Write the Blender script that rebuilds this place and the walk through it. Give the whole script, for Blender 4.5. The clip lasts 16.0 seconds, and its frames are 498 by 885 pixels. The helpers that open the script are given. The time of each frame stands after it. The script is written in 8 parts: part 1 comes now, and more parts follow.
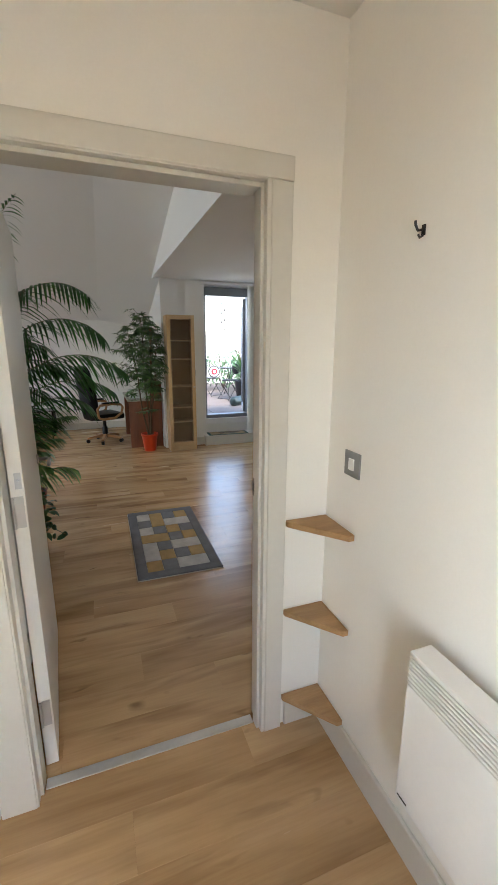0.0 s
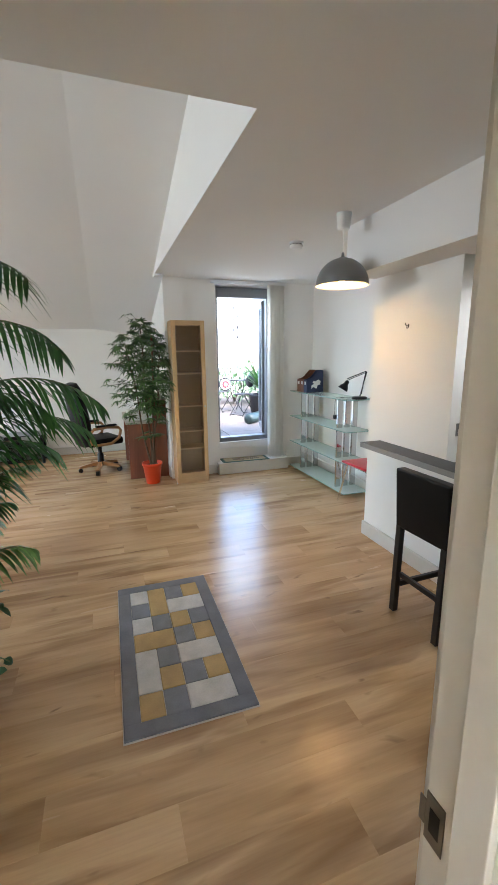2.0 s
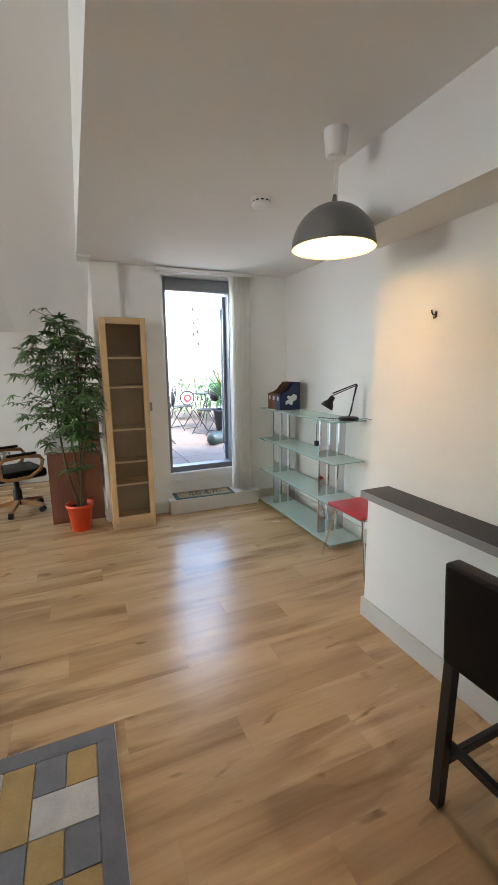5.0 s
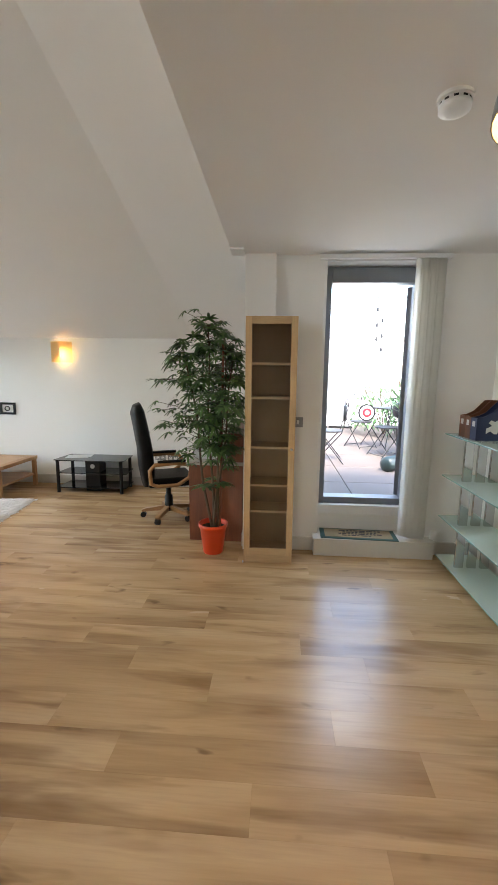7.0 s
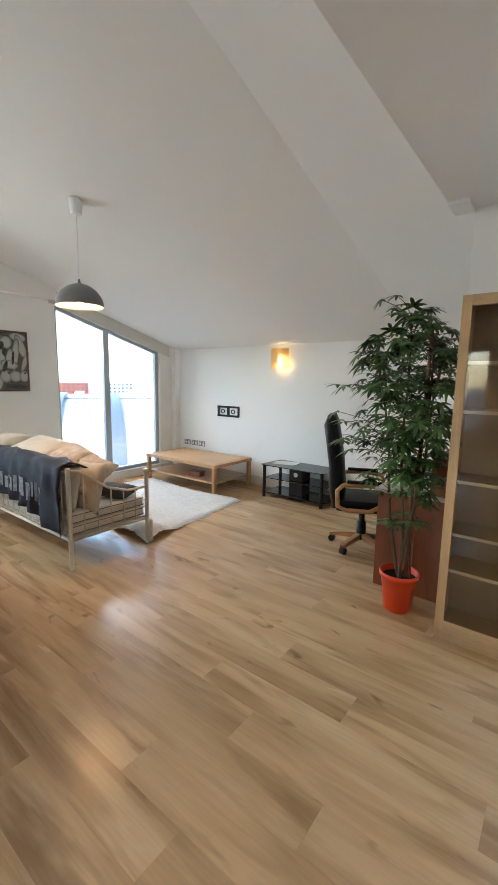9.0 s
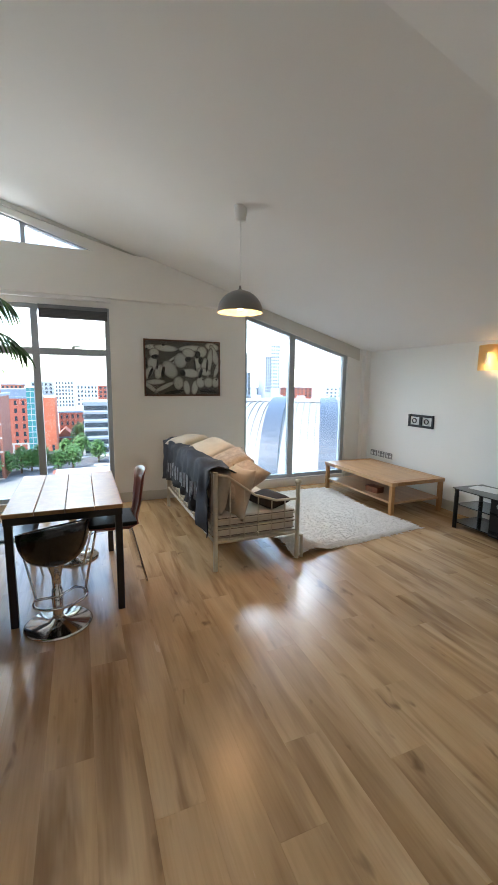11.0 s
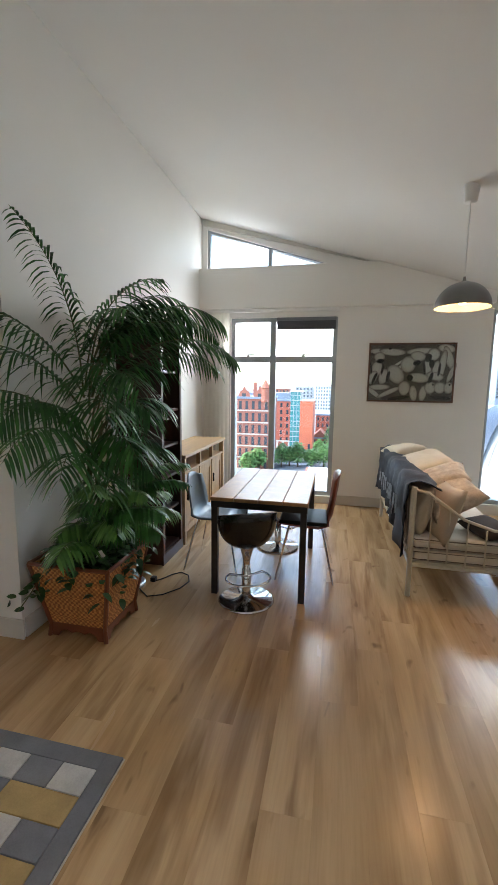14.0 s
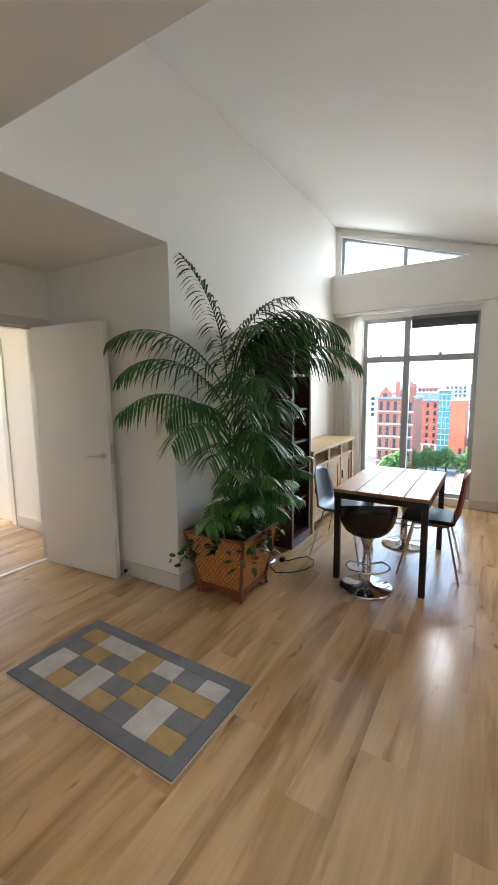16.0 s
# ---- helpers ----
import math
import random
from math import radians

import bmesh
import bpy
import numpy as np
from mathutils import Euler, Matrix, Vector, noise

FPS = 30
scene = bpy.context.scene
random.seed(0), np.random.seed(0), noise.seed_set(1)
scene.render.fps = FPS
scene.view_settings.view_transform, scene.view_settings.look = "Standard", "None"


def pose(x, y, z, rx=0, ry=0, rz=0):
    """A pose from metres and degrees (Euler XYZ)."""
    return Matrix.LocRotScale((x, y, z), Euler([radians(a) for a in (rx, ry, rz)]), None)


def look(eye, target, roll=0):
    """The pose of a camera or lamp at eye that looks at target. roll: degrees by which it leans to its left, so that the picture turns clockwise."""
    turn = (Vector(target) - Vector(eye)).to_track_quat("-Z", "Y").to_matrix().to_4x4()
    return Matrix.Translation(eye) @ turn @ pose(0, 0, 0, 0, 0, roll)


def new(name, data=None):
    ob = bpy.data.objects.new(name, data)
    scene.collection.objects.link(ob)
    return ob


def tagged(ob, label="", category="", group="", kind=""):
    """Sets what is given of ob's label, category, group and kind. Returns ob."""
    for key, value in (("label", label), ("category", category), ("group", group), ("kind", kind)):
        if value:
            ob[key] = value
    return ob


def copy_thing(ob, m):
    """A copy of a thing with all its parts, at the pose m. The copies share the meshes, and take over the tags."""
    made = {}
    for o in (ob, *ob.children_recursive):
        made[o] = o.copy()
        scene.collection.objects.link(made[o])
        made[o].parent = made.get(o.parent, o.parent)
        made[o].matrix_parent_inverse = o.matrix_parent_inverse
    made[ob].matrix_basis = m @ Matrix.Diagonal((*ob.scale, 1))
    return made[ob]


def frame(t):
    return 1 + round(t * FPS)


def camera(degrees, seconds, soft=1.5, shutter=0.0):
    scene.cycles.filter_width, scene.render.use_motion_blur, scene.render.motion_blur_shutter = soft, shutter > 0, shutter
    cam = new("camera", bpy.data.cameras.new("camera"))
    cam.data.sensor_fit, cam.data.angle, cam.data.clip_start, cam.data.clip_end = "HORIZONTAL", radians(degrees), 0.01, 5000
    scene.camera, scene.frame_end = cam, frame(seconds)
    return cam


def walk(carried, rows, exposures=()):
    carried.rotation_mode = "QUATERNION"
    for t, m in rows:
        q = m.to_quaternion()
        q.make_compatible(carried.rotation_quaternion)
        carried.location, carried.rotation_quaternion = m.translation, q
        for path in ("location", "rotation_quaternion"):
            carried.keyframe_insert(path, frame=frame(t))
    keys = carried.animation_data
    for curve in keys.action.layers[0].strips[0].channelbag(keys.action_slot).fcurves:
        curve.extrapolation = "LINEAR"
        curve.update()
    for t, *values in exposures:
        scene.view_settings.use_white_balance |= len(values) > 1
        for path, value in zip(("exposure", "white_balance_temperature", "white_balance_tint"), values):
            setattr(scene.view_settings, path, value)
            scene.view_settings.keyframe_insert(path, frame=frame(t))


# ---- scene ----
cam = camera(62.5, 16.0, 1.2)
PATH = [
    (0, (0.098, -0.025, 1.578), (0.772, 1.802, 1.123), 0.2),
    (0.5, (0.145, 0.244, 1.579), (0.59, 2.142, 1.136), -0.6),
    (1, (0.234, 0.55, 1.595), (0.582, 2.471, 1.163), -0.7),
    (1.5, (0.279, 0.825, 1.592), (0.702, 2.734, 1.172), -0.5),
    (2, (0.305, 1.079, 1.601), (0.947, 2.927, 1.186), -0.7),
    (2.5, (0.365, 1.227, 1.588), (1.229, 2.984, 1.18), -0.7),
    (3, (0.448, 1.355, 1.598), (1.461, 3.034, 1.206), -0.8),
    (3.2, (0.471, 1.414, 1.598), (1.517, 3.074, 1.213), -1.0),
    (5.3, (0.956, 2.239, 1.562), (1.608, 4.094, 1.2), -0.3),
    (5.5, (1.037, 2.309, 1.557), (1.604, 4.193, 1.196), -0.0),
    (6, (1.156, 2.51, 1.547), (1.517, 4.446, 1.201), 0.4),
    (6.5, (1.252, 2.712, 1.56), (1.377, 4.68, 1.229), 0.6),
    (7, (1.353, 2.859, 1.556), (1.219, 4.829, 1.24), 0.7),
    (7.5, (1.521, 3.021, 1.571), (1.095, 4.95, 1.256), 0.9),
    (8, (1.582, 3.201, 1.553), (0.876, 5.047, 1.244), 0.9),
    (8.5, (1.579, 3.42, 1.563), (0.609, 5.141, 1.256), 0.8),
    (9, (1.608, 3.59, 1.541), (0.396, 5.153, 1.246), 0.9),
    (9.2, (1.646, 3.669, 1.548), (0.342, 5.157, 1.254), 0.8),
    (11.3, (1.636, 4.287, 1.553), (-0.243, 4.913, 1.27), 1.0),
    (11.5, (1.654, 4.319, 1.554), (-0.251, 4.86, 1.273), 1.3),
    (12, (1.727, 4.393, 1.563), (-0.227, 4.707, 1.277), 1.5),
    (12.5, (1.718, 4.397, 1.564), (-0.258, 4.504, 1.275), 1.5),
    (13, (1.644, 4.44, 1.56), (-0.334, 4.359, 1.276), 1.3),
    (13.5, (1.611, 4.517, 1.562), (-0.352, 4.262, 1.274), 1.1),
    (14, (1.654, 4.628, 1.558), (-0.283, 4.218, 1.281), 0.8),
    (14.5, (1.735, 4.741, 1.558), (-0.17, 4.191, 1.291), 0.4),
    (15, (1.818, 4.806, 1.568), (-0.043, 4.12, 1.307), -0.1),
    (15.5, (1.864, 4.806, 1.571), (0.067, 3.968, 1.309), -0.3),
    (16, (1.944, 4.829, 1.563), (0.248, 3.805, 1.291), -0.6),
]
walk(cam, [(t, look(eye, target, roll)) for t, eye, target, roll in PATH], [(0.0, 3.45, 6450, 9.5), (1.0, 3.85, 6700, 10.5), (2.0, 4.18, 6250, 9.5), (3.0, 4.30, 6200, 8.8), (5.5, 3.95, 6700, 10), (7.0, 4.0, 6850, 10.5), (8.0, 3.94, 6650, 9.5), (9.2, 4.05, 6350, 8.5), (11.3, 3.52, 6450, 9), (12.5, 3.40, 6450, 9), (13.5, 3.52, 6550, 9.5), (14.5, 3.68, 6550, 9.8), (16.0, 3.92, 6550, 9.8)])

# ---- world and light ----
world = bpy.data.worlds.new("sky")
scene.world = world
world.use_nodes = True
wn = world.node_tree.nodes
sky = wn.new("ShaderNodeTexSky")
sky.sky_type = 'NISHITA'
sky.sun_disc = False
sky.sun_elevation = radians(48)
sky.sun_rotation = radians(170)
sky.air_density = 1.0
sky.dust_density = 1.2
sky.ozone_density = 1.0
wn["Background"].inputs["Strength"].default_value = 0.14
world.node_tree.links.new(sky.outputs["Color"], wn["Background"].inputs["Color"])

sun_data = bpy.data.lights.new("sun", 'SUN')
sun_data.energy = 0.8
sun_data.angle = radians(12)
sun_data.color = (1.0, 0.96, 0.9)
sun = new("sun", sun_data)
sun.matrix_world = look((4, -20, 32), (0, 0, 0))
scene.cycles.diffuse_bounces = 8


def sky_lamp(name, x, y, z, ry, rz, sx, sy, watts):
    """Added area lamp at an opening, filling in for the sky's light."""
    d = bpy.data.lights.new(name, 'AREA')
    d.shape, d.size, d.size_y, d.energy, d.color = 'RECTANGLE', sx, sy, watts, (0.94, 0.98, 1.0)
    o = new(name, d)
    o.matrix_world = pose(x, y, z, 0, ry, rz)
    return o


# behind the upper panes of the city window, the triangular and the tall window
sky_lamp("window_daylight", -4.04, 3.90, 2.16, -66, 0, 0.44, 1.26, 5.4)
sky_lamp("window_daylight", -4.02, 3.36, 3.20, -62, 0, 0.22, 0.72, 0.6)
slope_lamp = sky_lamp("window_daylight", -4.02, 7.12, 2.06, -46, 0, 0.34, 1.40, 1.7)
slope_lamp.data.spread = radians(110)
slope_lamp.matrix_world = Matrix.Translation((-4.02, 7.12, 2.06)) @ Matrix.Rotation(radians(-16), 4, 'X') @ pose(0, 0, 0, 0, -46, 0)
sky_lamp("door_daylight", 2.12, 6.98, 2.06, -62, -90, 0.56, 0.60, 0.5)
# added lamp at the assumed, unseen hall window, aimed at the right wall
sky_lamp("hall_daylight", -0.15, -1.72, 1.2, -90, 44, 1.3, 0.62, 2.1).data.spread = radians(56)


def lamp(name, x, y, z, watts, colour, radius):
    d = bpy.data.lights.new(name, 'POINT')
    d.energy, d.color, d.shadow_soft_size = watts, colour, radius
    o = new(name, d)
    o.location = (x, y, z)
    return o


WARM = (1.0, 0.62, 0.28)
lamp("pendant_bulb", 1.955, 3.773, 2.13, 0.022, WARM, 0.03)
lamp("pendant_bulb", -1.60, 5.467, 2.17, 0.022, WARM, 0.03)
lamp("sconce_bulb", -1.62, 8.39, 1.82, 0.07, WARM, 0.03)
lamp("hall_bulb", 0.1, -0.35, 2.35, 0.46, (1.0, 0.68, 0.35), 0.08)
spot = bpy.data.lights.new("downlight_bulb", 'SPOT')
spot.energy, spot.color, spot.shadow_soft_size, spot.spot_size, spot.spot_blend = 2.0, (0.95, 0.98, 1.0), 0.03, radians(160), 1.0
new("downlight_bulb", spot).location = (2.66, 2.69, 2.17)
# extra downward spots in the pendants, added for a warm glow on the floor
for x, y, z, watts in ((1.955, 3.773, 2.10, 1.2), (-1.60, 5.467, 2.142, 2.8)):
    pendant_spot = bpy.data.lights.new("pendant_floor_spot", 'SPOT')
    pendant_spot.energy, pendant_spot.color, pendant_spot.shadow_soft_size, pendant_spot.spot_size, pendant_spot.spot_blend = watts, (1.0, 0.52, 0.26), 0.03, radians(128), 1.0
    new("pendant_floor_spot", pendant_spot).location = (x, y, z)

# ---- materials ----
def base_material(name):
    m = bpy.data.materials.new(name)
    m.use_nodes = True
    nt = m.node_tree
    return m, nt, nt.nodes["Principled BSDF"]


def link(nt, a, b):
    nt.links.new(a, b)


def coords(nt, scale=(1, 1, 1), own=False):
    c = nt.nodes.new("ShaderNodeTexCoord")
    mp = nt.nodes.new("ShaderNodeMapping")
    mp.inputs["Scale"].default_value = scale
    link(nt, c.outputs["Object"], mp.inputs["Vector"])
    if own:
        info = nt.nodes.new("ShaderNodeObjectInfo")
        mul = nt.nodes.new("ShaderNodeMath")
        mul.operation = 'MULTIPLY'
        mul.inputs[1].default_value = 57.0
        link(nt, info.outputs["Random"], mul.inputs[0])
        link(nt, mul.outputs[0], mp.inputs["Location"])
    return mp.outputs["Vector"]


def noise_tex(nt, vec, scale, detail=3.0, rough=0.55, dist=0.0):
    n = nt.nodes.new("ShaderNodeTexNoise")
    n.inputs["Scale"].default_value = scale
    n.inputs["Detail"].default_value = detail
    n.inputs["Roughness"].default_value = rough
    n.inputs["Distortion"].default_value = dist
    link(nt, vec, n.inputs["Vector"])
    return n.outputs["Fac"]


def ramp(nt, fac, stops):
    r = nt.nodes.new("ShaderNodeValToRGB")
    el = r.color_ramp.elements
    while len(el) < len(stops):
        el.new(0.5)
    for e, (p, c) in zip(el, stops):
        e.position, e.color = p, (*c, 1)
    link(nt, fac, r.inputs["Fac"])
    return r.outputs["Color"]


def mixc(nt, fac, a, b, mode='MIX'):
    mx = nt.nodes.new("ShaderNodeMix")
    mx.data_type, mx.blend_type = 'RGBA', mode
    for sock, v in ((mx.inputs[0], fac), (mx.inputs[6], a), (mx.inputs[7], b)):
        if isinstance(v, (int, float)):
            sock.default_value = v
        elif isinstance(v, tuple):
            sock.default_value = (*v, 1)
        else:
            link(nt, v, sock)
    return mx.outputs[2]


def bump(nt, bsdf, height, strength, dist=0.002):
    b = nt.nodes.new("ShaderNodeBump")
    b.inputs["Strength"].default_value = strength
    b.inputs["Distance"].default_value = dist
    link(nt, height, b.inputs["Height"])
    link(nt, b.outputs["Normal"], bsdf.inputs["Normal"])


def scaled(c, k):
    return tuple(min(1.0, v * k) for v in c)


def mat(name, colour, rough=0.5, metal=0.0, vary=0.12, scale=3.0, grain=60.0, relief=0.15, spec=0.5, own=False):
    """A surface with two scales of variation in colour, gloss and relief."""
    m, nt, p = base_material(name)
    v = coords(nt, own=own)
    big, small = noise_tex(nt, v, scale), noise_tex(nt, v, grain, 4.0)
    c1 = ramp(nt, big, [(0.3, scaled(colour, 1 - vary)), (0.7, scaled(colour, 1 + vary * 0.6))])
    c2 = ramp(nt, small, [(0.3, scaled((1, 1, 1), 1 - vary * 0.6)), (0.65, (1, 1, 1))])
    link(nt, mixc(nt, 1.0, c1, c2, 'MULTIPLY'), p.inputs["Base Color"])
    rr = nt.nodes.new("ShaderNodeMapRange")
    rr.inputs["To Min"].default_value = max(0.02, rough - 0.08)
    rr.inputs["To Max"].default_value = min(1.0, rough + 0.08)
    link(nt, small, rr.inputs["Value"])
    link(nt, rr.outputs["Result"], p.inputs["Roughness"])
    p.inputs["Metallic"].default_value = metal
    p.inputs["Specular IOR Level"].default_value = spec
    if relief:
        bump(nt, p, small, relief)
    return m


def wood(name, light, dark, rough=0.4, along='X', stretch=0.12, size=9.0, own=False, knots=False):
    """Wood with grain along one axis of the object."""
    m, nt, p = base_material(name)
    s = {'X': (stretch, 1, 1), 'Y': (1, stretch, 1), 'Z': (1, 1, stretch)}[along]
    v = coords(nt, s, own=own)
    g1 = noise_tex(nt, v, size, 5.0, 0.6, 0.6)
    g2 = noise_tex(nt, v, size * 11, 3.0, 0.6)
    col = ramp(nt, g1, [(0.28, dark), (0.5, tuple((a + b) / 2 for a, b in zip(light, dark))), (0.68, light)])
    fine = ramp(nt, g2, [(0.3, (0.88, 0.87, 0.86)), (0.6, (1, 1, 1))])
    col = mixc(nt, 1.0, col, fine, 'MULTIPLY')
    if own:
        info = nt.nodes.new("ShaderNodeObjectInfo")
        tone = ramp(nt, info.outputs["Random"], [(0.0, (0.94, 0.935, 0.93)), (1.0, (1.0, 1.0, 1.0))])
        col = mixc(nt, 1.0, col, tone, 'MULTIPLY')
    if knots:
        broad = ramp(nt, noise_tex(nt, v, size * 0.36, 2.0, 0.5, 0.4), [(0.32, (0.70, 0.64, 0.57)), (0.50, (1, 1, 1))])
        col = mixc(nt, 1.0, col, broad, 'MULTIPLY')
        k = noise_tex(nt, coords(nt, (0.40, 1, 1), own=own), 9.0, 1.5, 0.4, 0.3)
        spots = ramp(nt, k, [(0.70, (0, 0, 0)), (0.80, (0.8, 0.8, 0.8))])
        col = mixc(nt, spots, col, scaled(dark, 0.62))
    link(nt, col, p.inputs["Base Color"])
    rr = nt.nodes.new("ShaderNodeMapRange")
    rr.inputs["To Min"].default_value = rough - 0.06
    rr.inputs["To Max"].default_value = rough + 0.08
    link(nt, g1, rr.inputs["Value"])
    link(nt, rr.outputs["Result"], p.inputs["Roughness"])
    bump(nt, p, g2, 0.12, 0.001)
    return m


def laminate(name):
    """Oak-printed boards: ragged dark streaks, small knots, some boards darker throughout."""
    m, nt, p = base_material(name)
    info = nt.nodes.new("ShaderNodeObjectInfo")
    soft = noise_tex(nt, coords(nt, (0.20, 1, 1), own=True), 4.5, 2.0, 0.5, 0.4)
    col = ramp(nt, soft, [(0.32, (0.46, 0.295, 0.146)), (0.50, (0.545, 0.365, 0.190)), (0.70, (0.60, 0.42, 0.236))])
    tone = ramp(nt, info.outputs["Random"], [(0.0, (0.88, 0.855, 0.83)), (0.14, (0.91, 0.895, 0.88)), (0.24, (0.97, 0.965, 0.96)), (1.0, (1, 1, 1))])
    col = mixc(nt, 1.0, col, tone, 'MULTIPLY')
    streak = noise_tex(nt, coords(nt, (0.13, 1, 1), own=True), 8.0, 3.0, 0.55, 0.5)
    patch = noise_tex(nt, coords(nt, (0.45, 1, 1), own=True), 3.2, 2.0, 0.5, 0.2)
    mul = nt.nodes.new("ShaderNodeMath")
    mul.operation = 'MULTIPLY'
    link(nt, ramp(nt, streak, [(0.30, (0.95, 0.95, 0.95)), (0.42, (0.55, 0.55, 0.55)), (0.53, (0, 0, 0))]), mul.inputs[0])
    link(nt, ramp(nt, patch, [(0.36, (0.30, 0.30, 0.30)), (0.56, (1, 1, 1))]), mul.inputs[1])
    col = mixc(nt, mul.outputs[0], col, (0.28, 0.162, 0.074))
    fine = noise_tex(nt, coords(nt, (0.05, 1, 1), own=True), 90.0, 3.0, 0.6)
    col = mixc(nt, 1.0, col, ramp(nt, fine, [(0.30, (0.91, 0.90, 0.89)), (0.60, (1, 1, 1))]), 'MULTIPLY')
    k = noise_tex(nt, coords(nt, (0.38, 1, 1), own=True), 12.0, 2.0, 0.5, 0.4)
    col = mixc(nt, ramp(nt, k, [(0.665, (0, 0, 0)), (0.77, (0.75, 0.75, 0.75))]), col, (0.17, 0.10, 0.05))
    link(nt, col, p.inputs["Base Color"])
    rr = nt.nodes.new("ShaderNodeMapRange")
    rr.inputs["To Min"].default_value, rr.inputs["To Max"].default_value = 0.21, 0.30
    link(nt, streak, rr.inputs["Value"])
    link(nt, rr.outputs["Result"], p.inputs["Roughness"])
    bump(nt, p, fine, 0.08, 0.001)
    return m


def glass_pane(name, tint=(1, 1, 1), gloss=1.45):
    """A thin pane: clear, with a reflection that grows at grazing angles."""
    m, nt, p = base_material(name)
    nt.nodes.remove(p)
    tr, gl = nt.nodes.new("ShaderNodeBsdfTransparent"), nt.nodes.new("ShaderNodeBsdfGlossy")
    fr, mx = nt.nodes.new("ShaderNodeFresnel"), nt.nodes.new("ShaderNodeMixShader")
    tr.inputs["Color"].default_value = (*tint, 1)
    gl.inputs["Roughness"].default_value = 0.02
    fr.inputs["IOR"].default_value = gloss
    link(nt, fr.outputs[0], mx.inputs[0])
    link(nt, tr.outputs[0], mx.inputs[1])
    link(nt, gl.outputs[0], mx.inputs[2])
    link(nt, mx.outputs[0], nt.nodes["Material Output"].inputs["Surface"])
    return m


def glow(name, colour, strength):
    m, nt, p = base_material(name)
    p.inputs["Base Color"].default_value = (*colour, 1)
    p.inputs["Emission Color"].default_value = (*colour, 1)
    p.inputs["Emission Strength"].default_value = strength
    return m


M_WALL = mat("white_paint_wall", (0.83, 0.82, 0.79), 0.75, vary=0.025, scale=0.9, grain=120, relief=0.10)
M_HALL = mat("hall_paint", (0.80, 0.78, 0.73), 0.75, vary=0.03, scale=0.9, grain=120, relief=0.10)
M_CEIL = mat("ceiling_paint", (0.79, 0.78, 0.76), 0.85, vary=0.02, scale=0.7, grain=120, relief=0.06)
M_TRIM = mat("trim_gloss_paint", (0.62, 0.60, 0.55), 0.35, vary=0.04, scale=2.0, grain=40, relief=0.06)
M_DOOR = mat("door_paint", (0.72, 0.70, 0.66), 0.38, vary=0.04, scale=1.5, grain=40, relief=0.05)
M_FLOOR = laminate("laminate_oak")
M_SUB = mat("subfloor", (0.06, 0.045, 0.03), 0.8)
M_FRAME = mat("grey_window_frame", (0.36, 0.40, 0.43), 0.4, vary=0.05)
M_FRAME_D = mat("dark_grey_frame", (0.19, 0.20, 0.22), 0.4, vary=0.05)
M_SILL = mat("white_sill", (0.8, 0.8, 0.8), 0.4, vary=0.03)
M_GLASS = glass_pane("window_glass", (0.97, 0.99, 0.98))
M_CHROME = mat("chrome", (0.75, 0.75, 0.76), 0.12, 1.0, vary=0.04, relief=0)
M_PLATE = mat("satin_plate", (0.30, 0.30, 0.30), 0.45, 1.0, vary=0.06, relief=0.05)
M_STEEL = mat("brushed_steel", (0.5, 0.5, 0.5), 0.32, 1.0, vary=0.06, relief=0.05)
M_BLACK = mat("black_plastic", (0.009, 0.009, 0.010), 0.4, vary=0.2, relief=0.05, spec=0.3)
M_LEATHER = mat("black_leather", (0.006, 0.006, 0.007), 0.45, vary=0.25, scale=6, grain=160, relief=0.35, spec=0.18)
M_WHITEPL = mat("white_plastic", (0.8, 0.8, 0.79), 0.4, vary=0.03, relief=0.03)

# ---- building helpers ----
def mesh_object(name, bm, material=None, smooth=False):
    me = bpy.data.meshes.new(name)
    bm.normal_update()
    bm.to_mesh(me)
    bm.free()
    if material:
        me.materials.append(material)
    if smooth:
        for f in me.polygons:
            f.use_smooth = True
    return new(name, me)


def part(name, bm, material, parent, label="", smooth=False):
    o = mesh_object(name, bm, material, smooth)
    o.parent = parent
    if label:
        o["label"] = label
    return o


def thing(name, label, category, m=None, group="", kind=""):
    o = new(name)
    o.empty_display_size = 0.1
    if m is not None:
        o.matrix_world = m
    return tagged(o, label, category, group, kind)


def boxes(*specs, bevel=0.0, seg=2):
    """A bmesh of boxes (x0, x1, y0, y1, z0, z1)."""
    bm = bmesh.new()
    for x0, x1, y0, y1, z0, z1 in specs:
        r = bmesh.ops.create_cube(bm, size=1)
        bmesh.ops.scale(bm, vec=(abs(x1 - x0), abs(y1 - y0), abs(z1 - z0)), verts=r["verts"])
        bmesh.ops.translate(bm, vec=((x0 + x1) / 2, (y0 + y1) / 2, (z0 + z1) / 2), verts=r["verts"])
    if bevel:
        bmesh.ops.bevel(bm, geom=bm.edges[:], offset=bevel, segments=seg, affect='EDGES', profile=0.6)
    return bm


def prism(axis, poly, a, b, bm=None):
    """Extrudes a polygon along an axis from a to b; poly in the two other axes, in order."""
    bm = bm or bmesh.new()
    def at(p, d):
        return {'x': (d, p[0], p[1]), 'y': (p[0], d, p[1]), 'z': (p[0], p[1], d)}[axis]
    lo = [bm.verts.new(at(p, a)) for p in poly]
    hi = [bm.verts.new(at(p, b)) for p in poly]
    n = len(poly)
    bm.faces.new(lo)
    bm.faces.new(hi[::-1])
    for i in range(n):
        bm.faces.new((lo[i], hi[i], hi[(i + 1) % n], lo[(i + 1) % n]))
    bmesh.ops.recalc_face_normals(bm, faces=bm.faces)
    return bm


